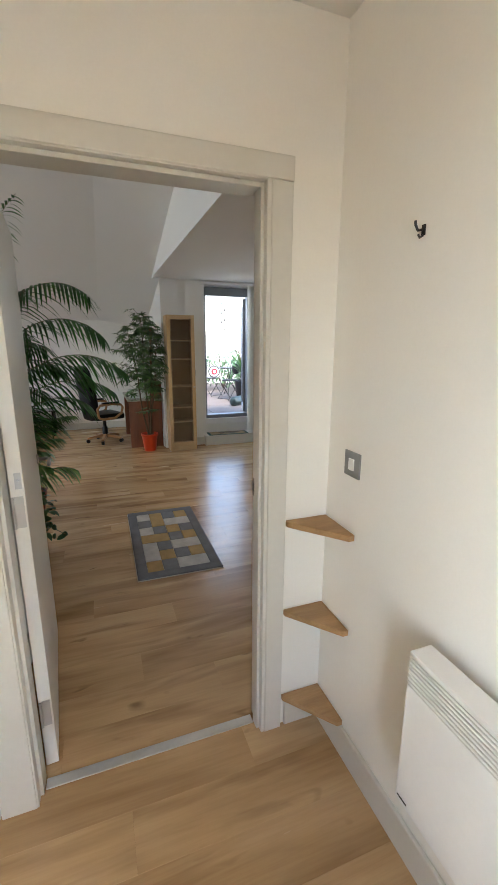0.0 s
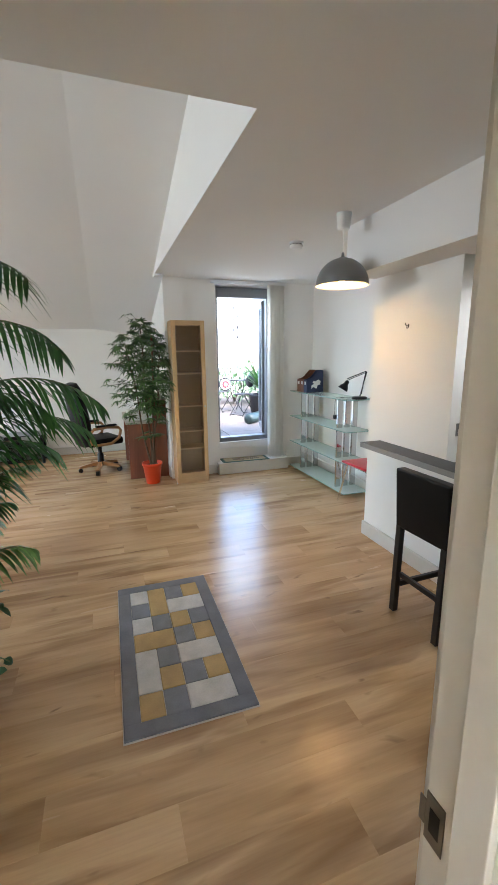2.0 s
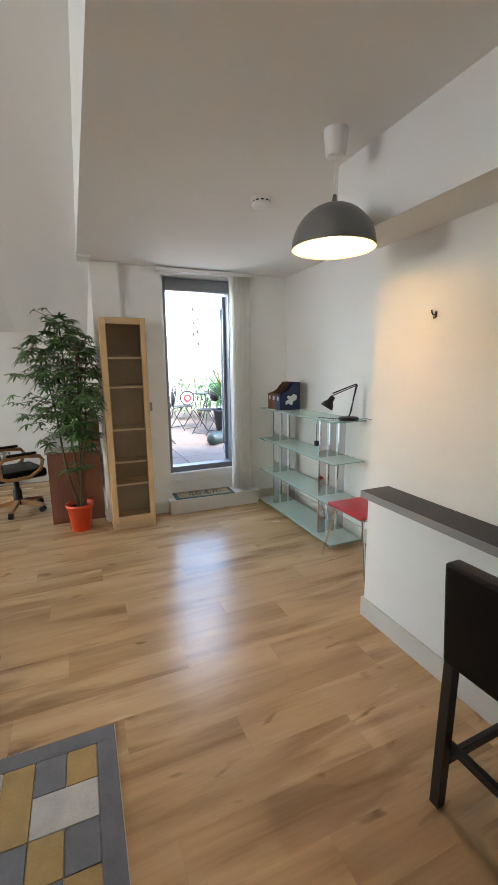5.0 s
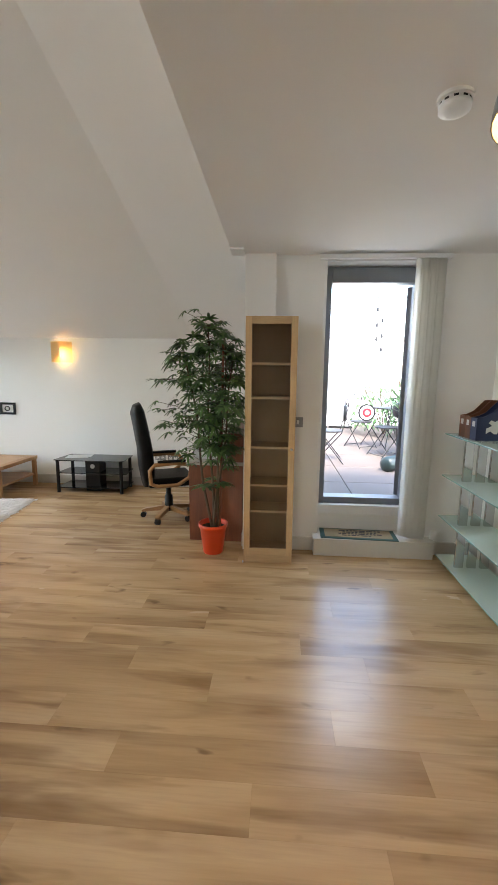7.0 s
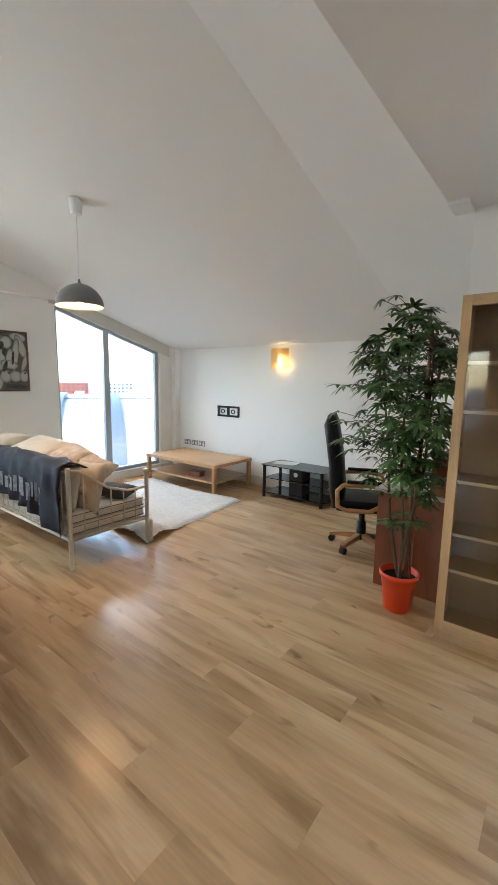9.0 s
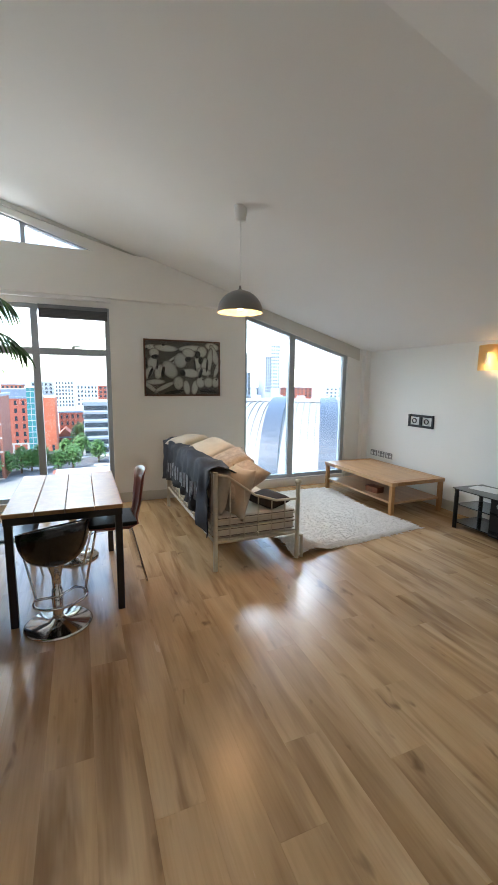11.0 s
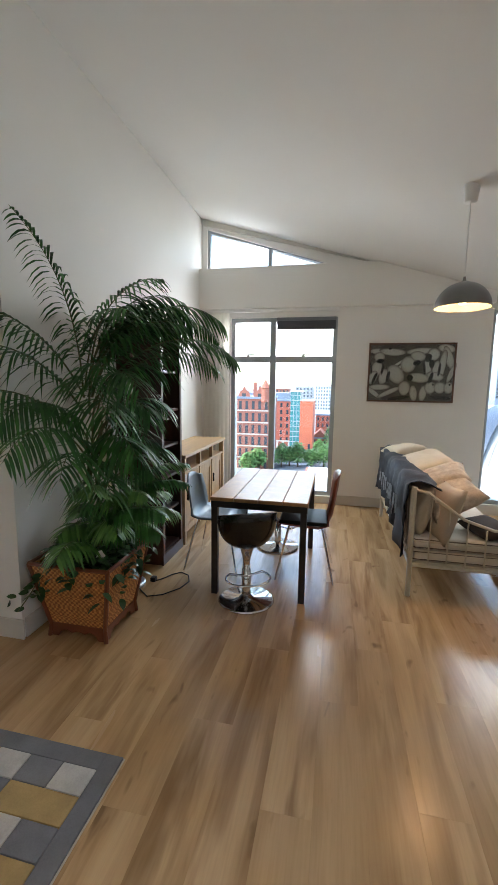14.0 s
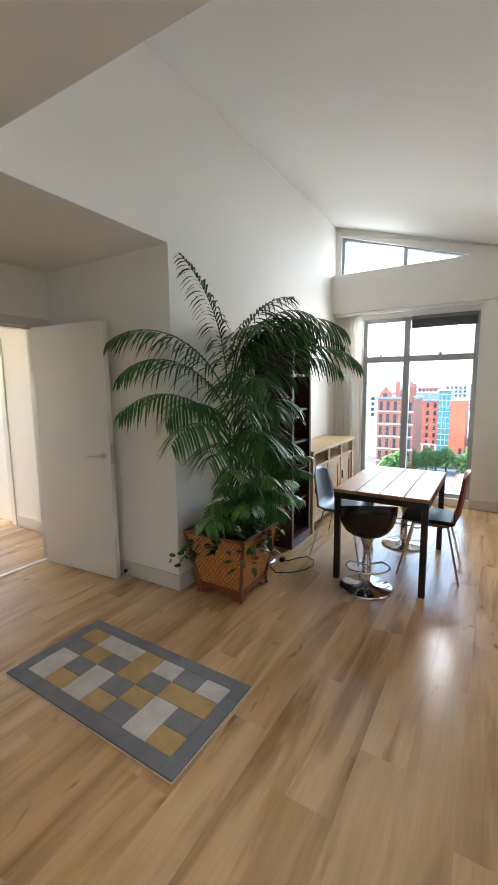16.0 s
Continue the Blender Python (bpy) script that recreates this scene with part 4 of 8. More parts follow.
# red chair
M_REDSEAT = mat("red_vinyl", (0.50, 0.012, 0.022), 0.35, vary=0.08, relief=0.05)
rc = thing("side_chair", "chrome legged chair with a glossy red seat", "chair", place(2.87, 4.61))
bm = boxes((-0.20, 0.20, -0.20, 0.22, 0.445, 0.470), bevel=0.012, seg=3)
for v in bm.verts:
    v.co.x *= 1.0 - 0.35 * max(0, -v.co.y) 
    v.co.z += 0.25 * v.co.x ** 2 - 0.5 * max(0, v.co.y - 0.14) ** 2
part("seat", bm, M_REDSEAT, rc, smooth=True)
bm = boxes((-0.16, 0.16, -0.255, -0.235, 0.60, 0.78), bevel=0.009, seg=2)
part("backrest", bm, M_REDSEAT, rc, smooth=True)
for s in (-1, 1):
    part("leg", tube([(s * 0.20, 0.27, 0.0), (s * 0.15, 0.17, 0.437)], 0.010, 10), M_CHROME, rc)
    part("leg", tube([(s * 0.18, -0.26, 0.0), (s * 0.15, -0.17, 0.437)], 0.010, 10), M_CHROME, rc)
    part("back_post", tube([(s * 0.14, -0.17, 0.437), (s * 0.145, -0.225, 0.50), (s * 0.14, -0.247, 0.70)], 0.009, 10), M_CHROME, rc)
part("rail", tube([(-0.15, 0.17, 0.437), (0.15, 0.17, 0.437), (0.15, -0.17, 0.437), (-0.15, -0.17, 0.437)], 0.009, 8, closed=True), M_CHROME, rc)

# ---- breakfast bar ----
M_WORKTOP = mat("black_worktop", (0.012, 0.012, 0.014), 0.33, vary=0.2, scale=8, grain=300, relief=0.12, spec=0.3)
M_EDGE = mat("grey_worktop_edge", (0.30, 0.30, 0.30), 0.35, vary=0.06)
wt = thing("worktop", "black laminate breakfast bar with a grey edge", "worktop", place(2.6, 2.6, 0.858))
w = wparts(wt)
w("top", boxes((2.24, 2.426, 3.094, 3.87, 0.86, 0.90), (2.24, 2.98, 1.40, 3.094, 0.86, 0.90)), M_WORKTOP)
w("edge_strip", boxes((2.237, 2.24, 1.40, 3.87, 0.861, 0.899), (2.237, 2.426, 3.87, 3.873, 0.861, 0.899)), M_EDGE)
bu = thing("base_unit", "white kitchen base cabinet under the black worktop", "cabinet", place(2.75, 2.2))
w = wparts(bu)
w("body", boxes((2.54, 2.93, 1.40, 3.09, 0.10, 0.857)), M_WHITEPL)
w("plinth", boxes((2.54, 2.88, 1.40, 3.09, 0.0, 0.10)), M_WHITEPL)
for i in range(3):
    d_ = w("door", boxes((2.931, 2.949, 1.42 + i * 0.56, 1.96 + i * 0.56, 0.11, 0.85), bevel=0.002), M_WHITEPL)
    w("handle", boxes((2.949, 2.965, 1.90 + i * 0.56, 1.912 + i * 0.56, 0.65, 0.79), bevel=0.002), M_STEEL, d_)


def bar_chair(m):
    t = thing("bar_chair", "black leather bar chair with a low back and dark legs", "bar stool", m, group="bar chairs")
    part("seat", boxes((-0.19, 0.22, -0.20, 0.20, 0.565, 0.650), bevel=0.02, seg=3), M_LEATHER, t, smooth=True)
    bm = boxes((-0.235, -0.165, -0.205, 0.205, 0.56, 0.935), bevel=0.016, seg=3)
    for v in bm.verts:
        v.co.x -= 0.10 * max(0, v.co.z - 0.6) ** 1.2
    part("backrest", bm, M_LEATHER, t, smooth=True)
    for x, y in ((-0.205, -0.175), (-0.205, 0.175), (0.19, -0.175), (0.19, 0.175)):
        k = 0.03 if x < 0 else -0.0
        part("leg", prism('z', [(-0.018, -0.018), (0.018, -0.018), (0.018, 0.018), (-0.018, 0.018)], 0, 1), M_BLACKWOOD, t).matrix_basis = Matrix.Translation((x - k, y, 0)) @ Matrix(((1, 0, k, 0), (0, 1, 0, 0), (0, 0, 0.57, 0), (0, 0, 0, 1)))
    for y in (-0.175, 0.175):
        part("stretcher", boxes((-0.20, 0.19, y - 0.011, y + 0.011, 0.16, 0.195), bevel=0.002), M_BLACKWOOD, t)
    part("foot_rail", boxes((0.165, 0.19, -0.16, 0.16, 0.235, 0.26), bevel=0.003), M_STEEL, t, "brushed steel foot rail")
    part("stretcher", boxes((-0.222, -0.20, -0.16, 0.16, 0.235, 0.265), bevel=0.002), M_BLACKWOOD, t)
    return t


bar = bar_chair(place(2.175, 2.83, 0, 1.5))
copy_thing(bar, place(2.165, 2.18, 0, -1))

# ---- kitchen wall ----
M_IRON = mat("black_iron", (0.02, 0.02, 0.02), 0.45, 0.6, vary=0.2)
for z in (1.835, 1.485, 1.03):
    t = thing("kitchen_shelf", "oak wall shelf on curved black iron brackets", "shelf", place(3.3, 3.0, z), group="kitchen shelves")
    w = wparts(t)
    w("board", boxes((2.73, 3.95, 2.965, 3.16, z, z + 0.028), bevel=0.003), M_SHELF)
    w("end_bracket", prism('x', [(2.985, z), (3.16, z), (3.16, z - 0.10)], 2.745, 2.775), M_SHELF)
    for x in (3.27, 3.80):
        w("iron_bracket", boxes((x, x + 0.022, 3.335, 3.361, z - 0.20, z), (x, x + 0.022, 2.995, 3.345, z - 0.007, z - 0.001)), M_IRON)
        w("brace", tube([(x + 0.011, 3.34, z - 0.18), (x + 0.011, 3.265, z - 0.14), (x + 0.011, 3.165, z - 0.06), (x + 0.011, 3.105, z - 0.012)], 0.008, 8), M_IRON)


def socket(m, n=2):
    t = thing("wall_socket", "brushed steel double power socket on the wall", "socket", m, group="power sockets")
    part("plate", boxes((-0.073, 0.073, -0.006, 0, -0.043, 0.043), bevel=0.0015), M_PLATE, t)
    for x in (-0.036, 0.036):
        part("insert", boxes((x - 0.020, x + 0.020, -0.008, -0.006, -0.03, 0.008)), M_WHITEPL, t)
        part("rocker", boxes((x - 0.007, x + 0.007, -0.010, -0.006, 0.016, 0.034)), M_WHITEPL, t)
        for dx, dz in ((0, -0.004), (-0.010, -0.02), (0.010, -0.02)):
            part("slot", boxes((x + dx - 0.003, x + dx + 0.003, -0.0086, -0.008, dz - 0.004, dz + 0.004)), M_BLACK, t)
    return t


so = socket(pose(2.56, 3.165, 1.10))
copy_thing(so, pose(2.92, 3.165, 1.095))
for i in range(3):
    t = copy_thing(so, pose(-3.50 + i * 0.17, YN, 0.50))
    tagged(t, "brushed steel power socket low on the wall")
copy_thing(so, pose(-0.28, YN, 0.42))
copy_thing(so, pose(-0.10, YN, 0.42))

tall = thing("kitchen_rack", "tall white open kitchen rack with jars and boards", "rack", place(4.33, 2.9))
w = wparts(tall)
w("side_panel", boxes((4.15, 4.49, 3.26, 3.28, 0, 2.1)), M_WHITEPL)
w("side_panel", boxes((4.15, 4.49, 2.50, 2.52, 0, 2.1)), M_WHITEPL)
for z in (0.1, 0.5, 0.9, 1.25, 1.6, 2.08):
    w("shelf", boxes((4.15, 4.49, 2.52, 3.26, z, z + 0.02)), M_WHITEPL)
for i, (y, z, h, r) in enumerate(((2.65, 1.27, 0.16, 0.045), (2.80, 1.27, 0.12, 0.05), (3.0, 1.62, 0.18, 0.04), (2.72, 1.62, 0.14, 0.05), (3.1, 0.92, 0.2, 0.05), (2.85, 0.92, 0.15, 0.055))):
    t = thing("storage_jar", "brown kitchen storage jar with a dark lid", "jar", place(4.27, y, z), group="kitchen jars")
    part("jar", lathe([(0, 0), (r, 0), (r, h * 0.8), (r * 0.8, h * 0.88), (r * 0.8, h * 0.9), (0, h * 0.9)], 16), M_SHELF, t, smooth=True)
    part("lid", lathe([(r * 0.84, h * 0.9), (r * 0.84, h), (0, h)], 16), M_BLACK, t)

gr = thing("air_vent", "painted air vent grille with horizontal slats", "vent", place(2.155, 2.2, 2.42))
w = wparts(gr)
w("frame", boxes((2.143, 2.155, 1.90, 2.575, 2.345, 2.36), (2.143, 2.155, 1.90, 2.575, 2.50, 2.515), (2.143, 2.155, 1.90, 1.915, 2.36, 2.50), (2.143, 2.155, 2.56, 2.575, 2.36, 2.50)), M_TRIM)
# black sheet put in for the shade between the slats
w("backing", boxes((2.1535, 2.155, 1.915, 2.56, 2.36, 2.50)), M_BLACK)
for i in range(11):
    z = 2.363 + i * 0.0126
    w("slat", boxes((2.144, 2.153, 1.915, 2.56, z, z + 0.0040)), M_TRIM)

dn = thing("downlight", "small recessed ceiling downlight, switched on", "downlight", place(2.66, 2.69, ZK))
part("ring", lathe([(0.03, -0.003), (0.044, -0.004), (0.046, 0.0), (0.03, 0.0)], 24), M_CHROME, dn)
part("lens", lathe([(0.0, -0.002), (0.03, -0.002), (0.03, 0.0), (0, 0)], 24), glow("downlight_glow", (1.0, 0.95, 0.88), 6.0), dn)

sd = thing("smoke_detector", "round white smoke detector on the ceiling", "smoke detector", place(1.962, 4.545, ZC))
part("base", lathe([(0, 0), (0.062, 0), (0.062, -0.012), (0.055, -0.014), (0, -0.014)], 28), M_WHITEPL, sd)
part("body", lathe([(0.05, -0.014), (0.05, -0.024), (0.056, -0.026), (0.054, -0.045), (0.03, -0.052), (0, -0.052)], 28), M_WHITEPL, sd, smooth=True)
for k in range(10):
    a = 2 * math.pi * k / 10
    o = part("slot", boxes((0.048, 0.0515, -0.008, 0.008, -0.023, -0.016)), M_BLACK, sd)
    o.matrix_basis = Matrix.Rotation(a, 4, 'Z')


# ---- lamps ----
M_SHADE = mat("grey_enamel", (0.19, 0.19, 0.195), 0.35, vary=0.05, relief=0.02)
# tinted cream: the bulb's warm glow is partly put into the lining's colour
M_INNER = mat("warm_tinted_enamel", (0.80, 0.755, 0.62), 0.5, vary=0.02, relief=0)
M_BULB = glow("warm_bulb", (1.0, 0.62, 0.25), 6.0)
M_TUBE = glow("warm_lamp_tube", (1.0, 0.70, 0.32), 3.0)


def pendant(x, y, zc, zb, r, h, lab):
    t = thing("pendant_lamp", lab, "pendant lamp", place(x, y, zc), group="pendant lamps")
    d = zb - zc
    part("ceiling_rose", lathe([(0, 0.01), (0.052, 0.01), (0.052, -0.01), (0.042, -0.10), (0.036, -0.105), (0, -0.105)], 24), M_WHITEPL, t, smooth=True)
    part("cord", tube([(0, 0, -0.105), (0, 0, d + h + 0.034)], 0.003, 8), M_WHITEPL, t)
    prof = [(0.008, h + 0.035), (0.012, h + 0.008), (0.03, h)] + [(r * math.sin(a), h * math.cos(a)) for a in (radians(v) for v in range(14, 91, 8))] + [(r, 0.0)]
    sh = part("shade", lathe([(q, z + d) for q, z in prof], 40), M_SHADE, t, "grey enamelled dome shade", True)
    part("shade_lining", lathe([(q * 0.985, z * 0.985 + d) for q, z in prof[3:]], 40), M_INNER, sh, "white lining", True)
    part("bulb", lathe([(0, d + 0.02), (0.02, d + 0.025), (0.03, d + 0.05), (0.02, d + 0.085), (0.013, d + 0.10), (0.013, d + 0.14), (0, d + 0.14)], 16), M_BULB, t, "glowing bulb", True)


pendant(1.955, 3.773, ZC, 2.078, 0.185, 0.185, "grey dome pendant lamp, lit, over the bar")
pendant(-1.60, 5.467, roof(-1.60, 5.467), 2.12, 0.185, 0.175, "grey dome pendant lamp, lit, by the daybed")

sc = thing("wall_lamp", "square frosted glass wall lamp glowing warm", "wall lamp", place(-1.62, YN, 1.85))
part("back_plate", boxes((-0.05, 0.05, -0.015, 0, -0.10, 0.10), bevel=0.002), M_STEEL, sc)
M_FROST, nt_, p_ = base_material("frosted_lamp_glass")
p_.inputs["Base Color"].default_value = (0.9, 0.72, 0.42, 1)
p_.inputs["Roughness"].default_value = 0.5
tl_, mx_ = nt_.nodes.new("ShaderNodeBsdfTranslucent"), nt_.nodes.new("ShaderNodeMixShader")
tl_.inputs["Color"].default_value = (0.92, 0.74, 0.46, 1)
mx_.inputs[0].default_value = 0.75
link(nt_, p_.outputs[0], mx_.inputs[1])
link(nt_, tl_.outputs[0], mx_.inputs[2])
link(nt_, mx_.outputs[0], nt_.nodes["Material Output"].inputs["Surface"])
bm = bmesh.new()
ring = [(-0.15 + 0.30 * k / 12, -0.035 - 0.05 * math.sin(math.pi * k / 12)) for k in range(13)]
lo = [bm.verts.new((x, y, -0.13)) for x, y in ring]
hi = [bm.verts.new((x, y, 0.15)) for x, y in ring]
for k in range(12):
    bm.faces.new((lo[k], lo[k + 1], hi[k + 1], hi[k]))
bmesh.ops.solidify(bm, geom=bm.faces[:], thickness=0.005)
part("glass_shade", bm, M_FROST, sc, "warm frosted glass", True)
part("clip", boxes((-0.008, 0.008, -0.095, -0.0, -0.06, 0.06), bevel=0.002), M_STEEL, sc)
part("lamp_tube", tube([(0.03, -0.05, -0.10), (0.03, -0.05, 0.06)], 0.014, 10), M_TUBE, sc)

tvb = thing("tv_bracket", "black steel television bracket, empty, on the wall", "bracket", place(-2.58, YN, 1.07))
part("rail", boxes((-0.22, 0.22, -0.02, 0, 0.055, 0.085), bevel=0.002), M_BLACK, tvb)
part("rail", boxes((-0.22, 0.22, -0.02, 0, -0.085, -0.055), bevel=0.002), M_BLACK, tvb)
for x0, x1 in ((-0.22, -0.19), (-0.02, 0.02), (0.19, 0.22)):
    part("upright", boxes((x0, x1, -0.016, 0, -0.055, 0.055)), M_BLACK, tvb)
for x in (-0.11, 0.10):
    part("slot_ring", tube([(x + 0.035 * math.cos(a), -0.012, 0.03 * math.sin(a)) for a in (2 * math.pi * k / 12 for k in range(12))], 0.007, 6, closed=True), M_BLACK, tvb)

# ---- television stand ----
M_BGLASS = mat("black_glass", (0.008, 0.009, 0.010), 0.07, vary=0.1, relief=0)
tv = thing("tv_stand", "low black glass television stand with three tiers", "tv stand", place(-1.11, 8.19))
w = wparts(tv)
for z, a, b in ((0.438, 7.95, 8.40), (0.25, 8.03, 8.40), (0.06, 8.0, 8.40)):
    w("glass_shelf", prism('z', [(-1.58, a + 0.03), (-1.50, a), (-0.72, a), (-0.63, a + 0.03), (-0.66, b), (-1.55, b)], z, z + 0.010), M_BGLASS)
for x, y in ((-1.54, 8.0), (-0.68, 8.0), (-1.52, 8.36), (-0.69, 8.36)):
    w("leg", tube([(x, y, 0), (x, y, 0.438)], 0.022, 14), M_BLACK)
w("cable_column", boxes((-1.21, -1.01, 8.10, 8.30, 0.0, 0.437), bevel=0.006), M_BLACK)
bm = lathe([(0, 0), (0.03, 0), (0.03, 0.004), (0, 0.004)], 18)
bm.transform(pose(-1.11, 8.10, 0.34, 90))
w("badge", bm, M_STEEL)
pp = thing("paper_sheet", "loose white papers lying on the black stand", "paper", place(-1.36, 8.22, 0.448, 12))
part("sheet", boxes((-0.15, 0.15, -0.10, 0.10, 0, 0.002)), M_PALE, pp)
part("sheet", boxes((-0.10, 0.18, -0.06, 0.12, 0.002, 0.004)), M_PALE, pp)

# ---- coffee table ----
M_TABLE = wood("honey_oak", (0.50, 0.26, 0.10), (0.36, 0.17, 0.06), 0.42, 'Z', 0.1, 12)
M_TABLE_X = wood("honey_oak_top", (0.54, 0.33, 0.17), (0.40, 0.22, 0.10), 0.38, 'X', 0.12, 9)
cf = thing("coffee_table", "large honey-coloured oak coffee table with a lower shelf", "coffee table", place(-2.75, 7.95))
w = wparts(cf)
CX0, CX1, CY0, CY1 = -3.46, -2.03, 7.54, 8.36
n = 4
for i in range(n):
    a = CX0 + 0.09 + (CX1 - CX0 - 0.18) * i / n
    b = CX0 + 0.09 + (CX1 - CX0 - 0.18) * (i + 1) / n
    w("top_panel", boxes((a + 0.001, b - 0.001, CY0 + 0.09, CY1 - 0.09, 0.39, 0.418), bevel=0.001, seg=1), M_TABLE_X)
w("top_rail", boxes((CX0, CX1, CY0, CY0 + 0.089, 0.375, 0.42), bevel=0.003), M_TABLE_X)
w("top_rail", boxes((CX0, CX1, CY1 - 0.089, CY1, 0.375, 0.42), bevel=0.003), M_TABLE_X)
w("top_rail", boxes((CX0, CX0 + 0.089, CY0 + 0.09, CY1 - 0.09, 0.375, 0.42), bevel=0.003), M_TABLE)
w("top_rail", boxes((CX1 - 0.089, CX1, CY0 + 0.09, CY1 - 0.09, 0.375, 0.42), bevel=0.003), M_TABLE)
for x in (CX0 + 0.01, CX1 - 0.058):
    for y in (CY0 + 0.01, CY1 - 0.058):
        w("leg", boxes((x, x + 0.048, y, y + 0.048, 0, 0.374), bevel=0.004), M_TABLE)
w("lower_shelf", boxes((CX0 + 0.03, CX1 - 0.03, CY0 + 0.03, CY1 - 0.03, 0.15, 0.175), bevel=0.003), M_TABLE_X)
bx = thing("wooden_box", "small reddish wooden box on the table's lower shelf", "box", place(-2.55, 7.72, 0.175, 8))
part("body", boxes((-0.10, 0.10, -0.06, 0.06, 0, 0.06), bevel=0.003), M_REDWOOD, bx)
part("lid", boxes((-0.104, 0.104, -0.064, 0.064, 0.061, 0.075), bevel=0.003), M_REDWOOD, bx)

# ---- dining table and its chairs ----
tb = thing("dining_table", "dark stained plank dining table on square legs", "table", place(-1.65, 4.11))
w = wparts(tb)
TX0, TX1, TY0, TY1 = -2.23, -1.125, 3.755, 4.465
pw = (TY1 - TY0) / 4
for i in range(4):
    w("plank", boxes((TX0, TX1, TY0 + i * pw + 0.002, TY0 + (i + 1) * pw - 0.002, 0.722, 0.75), bevel=0.0025, seg=1), M_TABLE)
w("apron", boxes((TX0 + 0.005, TX1 - 0.005, TY0 + 0.006, TY0 + 0.03, 0.675, 0.721), (TX0 + 0.005, TX1 - 0.005, TY1 - 0.03, TY1 - 0.006, 0.675, 0.721), (TX0 + 0.005, TX0 + 0.03, TY0 + 0.03, TY1 - 0.03, 0.675, 0.721), (TX1 - 0.03, TX1 - 0.005, TY0 + 0.03, TY1 - 0.03, 0.675, 0.721)), M_BLACKWOOD)
for x in (TX0 + 0.008, TX1 - 0.053):
    for y in (TY0 + 0.008, TY1 - 0.053):
        w("leg", boxes((x, x + 0.045, y, y + 0.045, 0, 0.674), bevel=0.003), M_BLACKWOOD)


def bucket_stool(m):
    t = thing("swivel_stool", "black bucket swivel stool on a chrome disc base", "stool", m, group="swivel stools")
    part("base_disc", lathe([(0, 0), (0.20, 0), (0.205, 0.008), (0.19, 0.018), (0.06, 0.028), (0.035, 0.05), (0, 0.05)], 40), M_CHROME, t, smooth=True)
    part("column", lathe([(0.032, 0.05), (0.032, 0.24), (0.024, 0.245), (0.026, 0.32), (0.05, 0.40), (0.055, 0.42), (0, 0.42)], 24), M_CHROME, t, smooth=True)
    part("foot_ring", tube([(0.03, 0, 0.20)] + [(0.06 + 0.13 * math.sin(a), 0.16 * math.cos(a), 0.20) for a in (radians(v) for v in range(-40, 221, 20))] + [(0.03, 0, 0.20)], 0.008, 8), M_CHROME, t, smooth=True)
    bm = bmesh.new()
    rings = []
    for k in range(9):
        f = k / 8
        r = 0.05 + 0.165 * math.sin(f * math.pi / 2)
        ring = []
        for j in range(32):
            a = 2 * math.pi * j / 32
            z = 0.42 + 0.23 * f ** 2.2 + 0.06 * f ** 2 * math.cos(a)
            ring.append(bm.verts.new((r * math.cos(a) * 0.92, r * math.sin(a), z)))
        rings.append(ring)
    for a, b in zip(rings, rings[1:]):
        for j in range(32):
            bm.faces.new((a[j], a[(j + 1) % 32], b[(j + 1) % 32], b[j]))
    bm.faces.new(rings[0][::-1])
    bmesh.ops.recalc_face_normals(bm, faces=bm.faces)
    bmesh.ops.solidify(bm, geom=bm.faces[:], thickness=0.014)
    part("seat_shell", bm, mat("gloss_black_shell", (0.010, 0.010, 0.011), 0.18, vary=0.1, relief=0), t, smooth=True)
    return t


bs = bucket_stool(place(-1.10, 4.04, 0, 25))
copy_thing(bs, place(-2.16, 4.12, 0, 170))

M_BLUE = mat("blue_grey_shell", (0.13, 0.17, 0.21), 0.35, vary=0.06, relief=0.03)
M_CHERRY = wood("cherry_ply", (0.22, 0.045, 0.022), (0.12, 0.022, 0.012), 0.3, 'Z', 0.15, 9)


def shell_chair(name, label, m, shell, wide, ztop, ply):
    """A bent shell on four thin steel legs, facing +x."""
    t = thing(name, label, "chair", m)
    prof = [(0.22, 0.43), (0.19, 0.455), (0.05, 0.445), (-0.10, 0.435), (-0.17, 0.455), (-0.205, 0.52), (-0.225, 0.64), (-0.25, ztop - 0.04), (-0.262, ztop)]
    bm = bmesh.new()
    rows_ = []
    for i, (x, z) in enumerate(prof):
        ww = wide[i]
        rows_.append([bm.verts.new((x + (0.035 * (abs(k) / 4) ** 2 if i > 4 else 0), ww * k / 4, z + (0.02 * (abs(k) / 4) ** 2 if i <= 4 else -0.03 * (abs(k) / 4) ** 3 * (i == 8)))) for k in range(-4, 5)])
    for a, b in zip(rows_, rows_[1:]):
        for k in range(8):
            bm.faces.new((a[k], a[k + 1], b[k + 1], b[k]))
    bmesh.ops.recalc_face_normals(bm, faces=bm.faces)
    bmesh.ops.solidify(bm, geom=bm.faces[:], thickness=0.011)
    part("shell", bm, shell, t, smooth=True)
    if ply:
        part("seat_pad", boxes((-0.17, 0.21, -0.19, 0.19, 0.462, 0.495), bevel=0.014, seg=3), M_LEATHER, t, "black padded seat", True)
    for sx, sy in ((1, 1), (1, -1), (-1, 1), (-1, -1)):
        part("leg", tube([(sx * 0.23, sy * 0.21, 0.0), (sx * 0.13, sy * 0.13, 0.435)], 0.0085, 8), M_CHROME, t)
    part("under_rail", tube([(0.13, 0.13, 0.43), (0.13, -0.13, 0.43), (-0.13, -0.13, 0.43), (-0.13, 0.13, 0.43)], 0.008, 8, closed=True), M_CHROME, t)
    return t


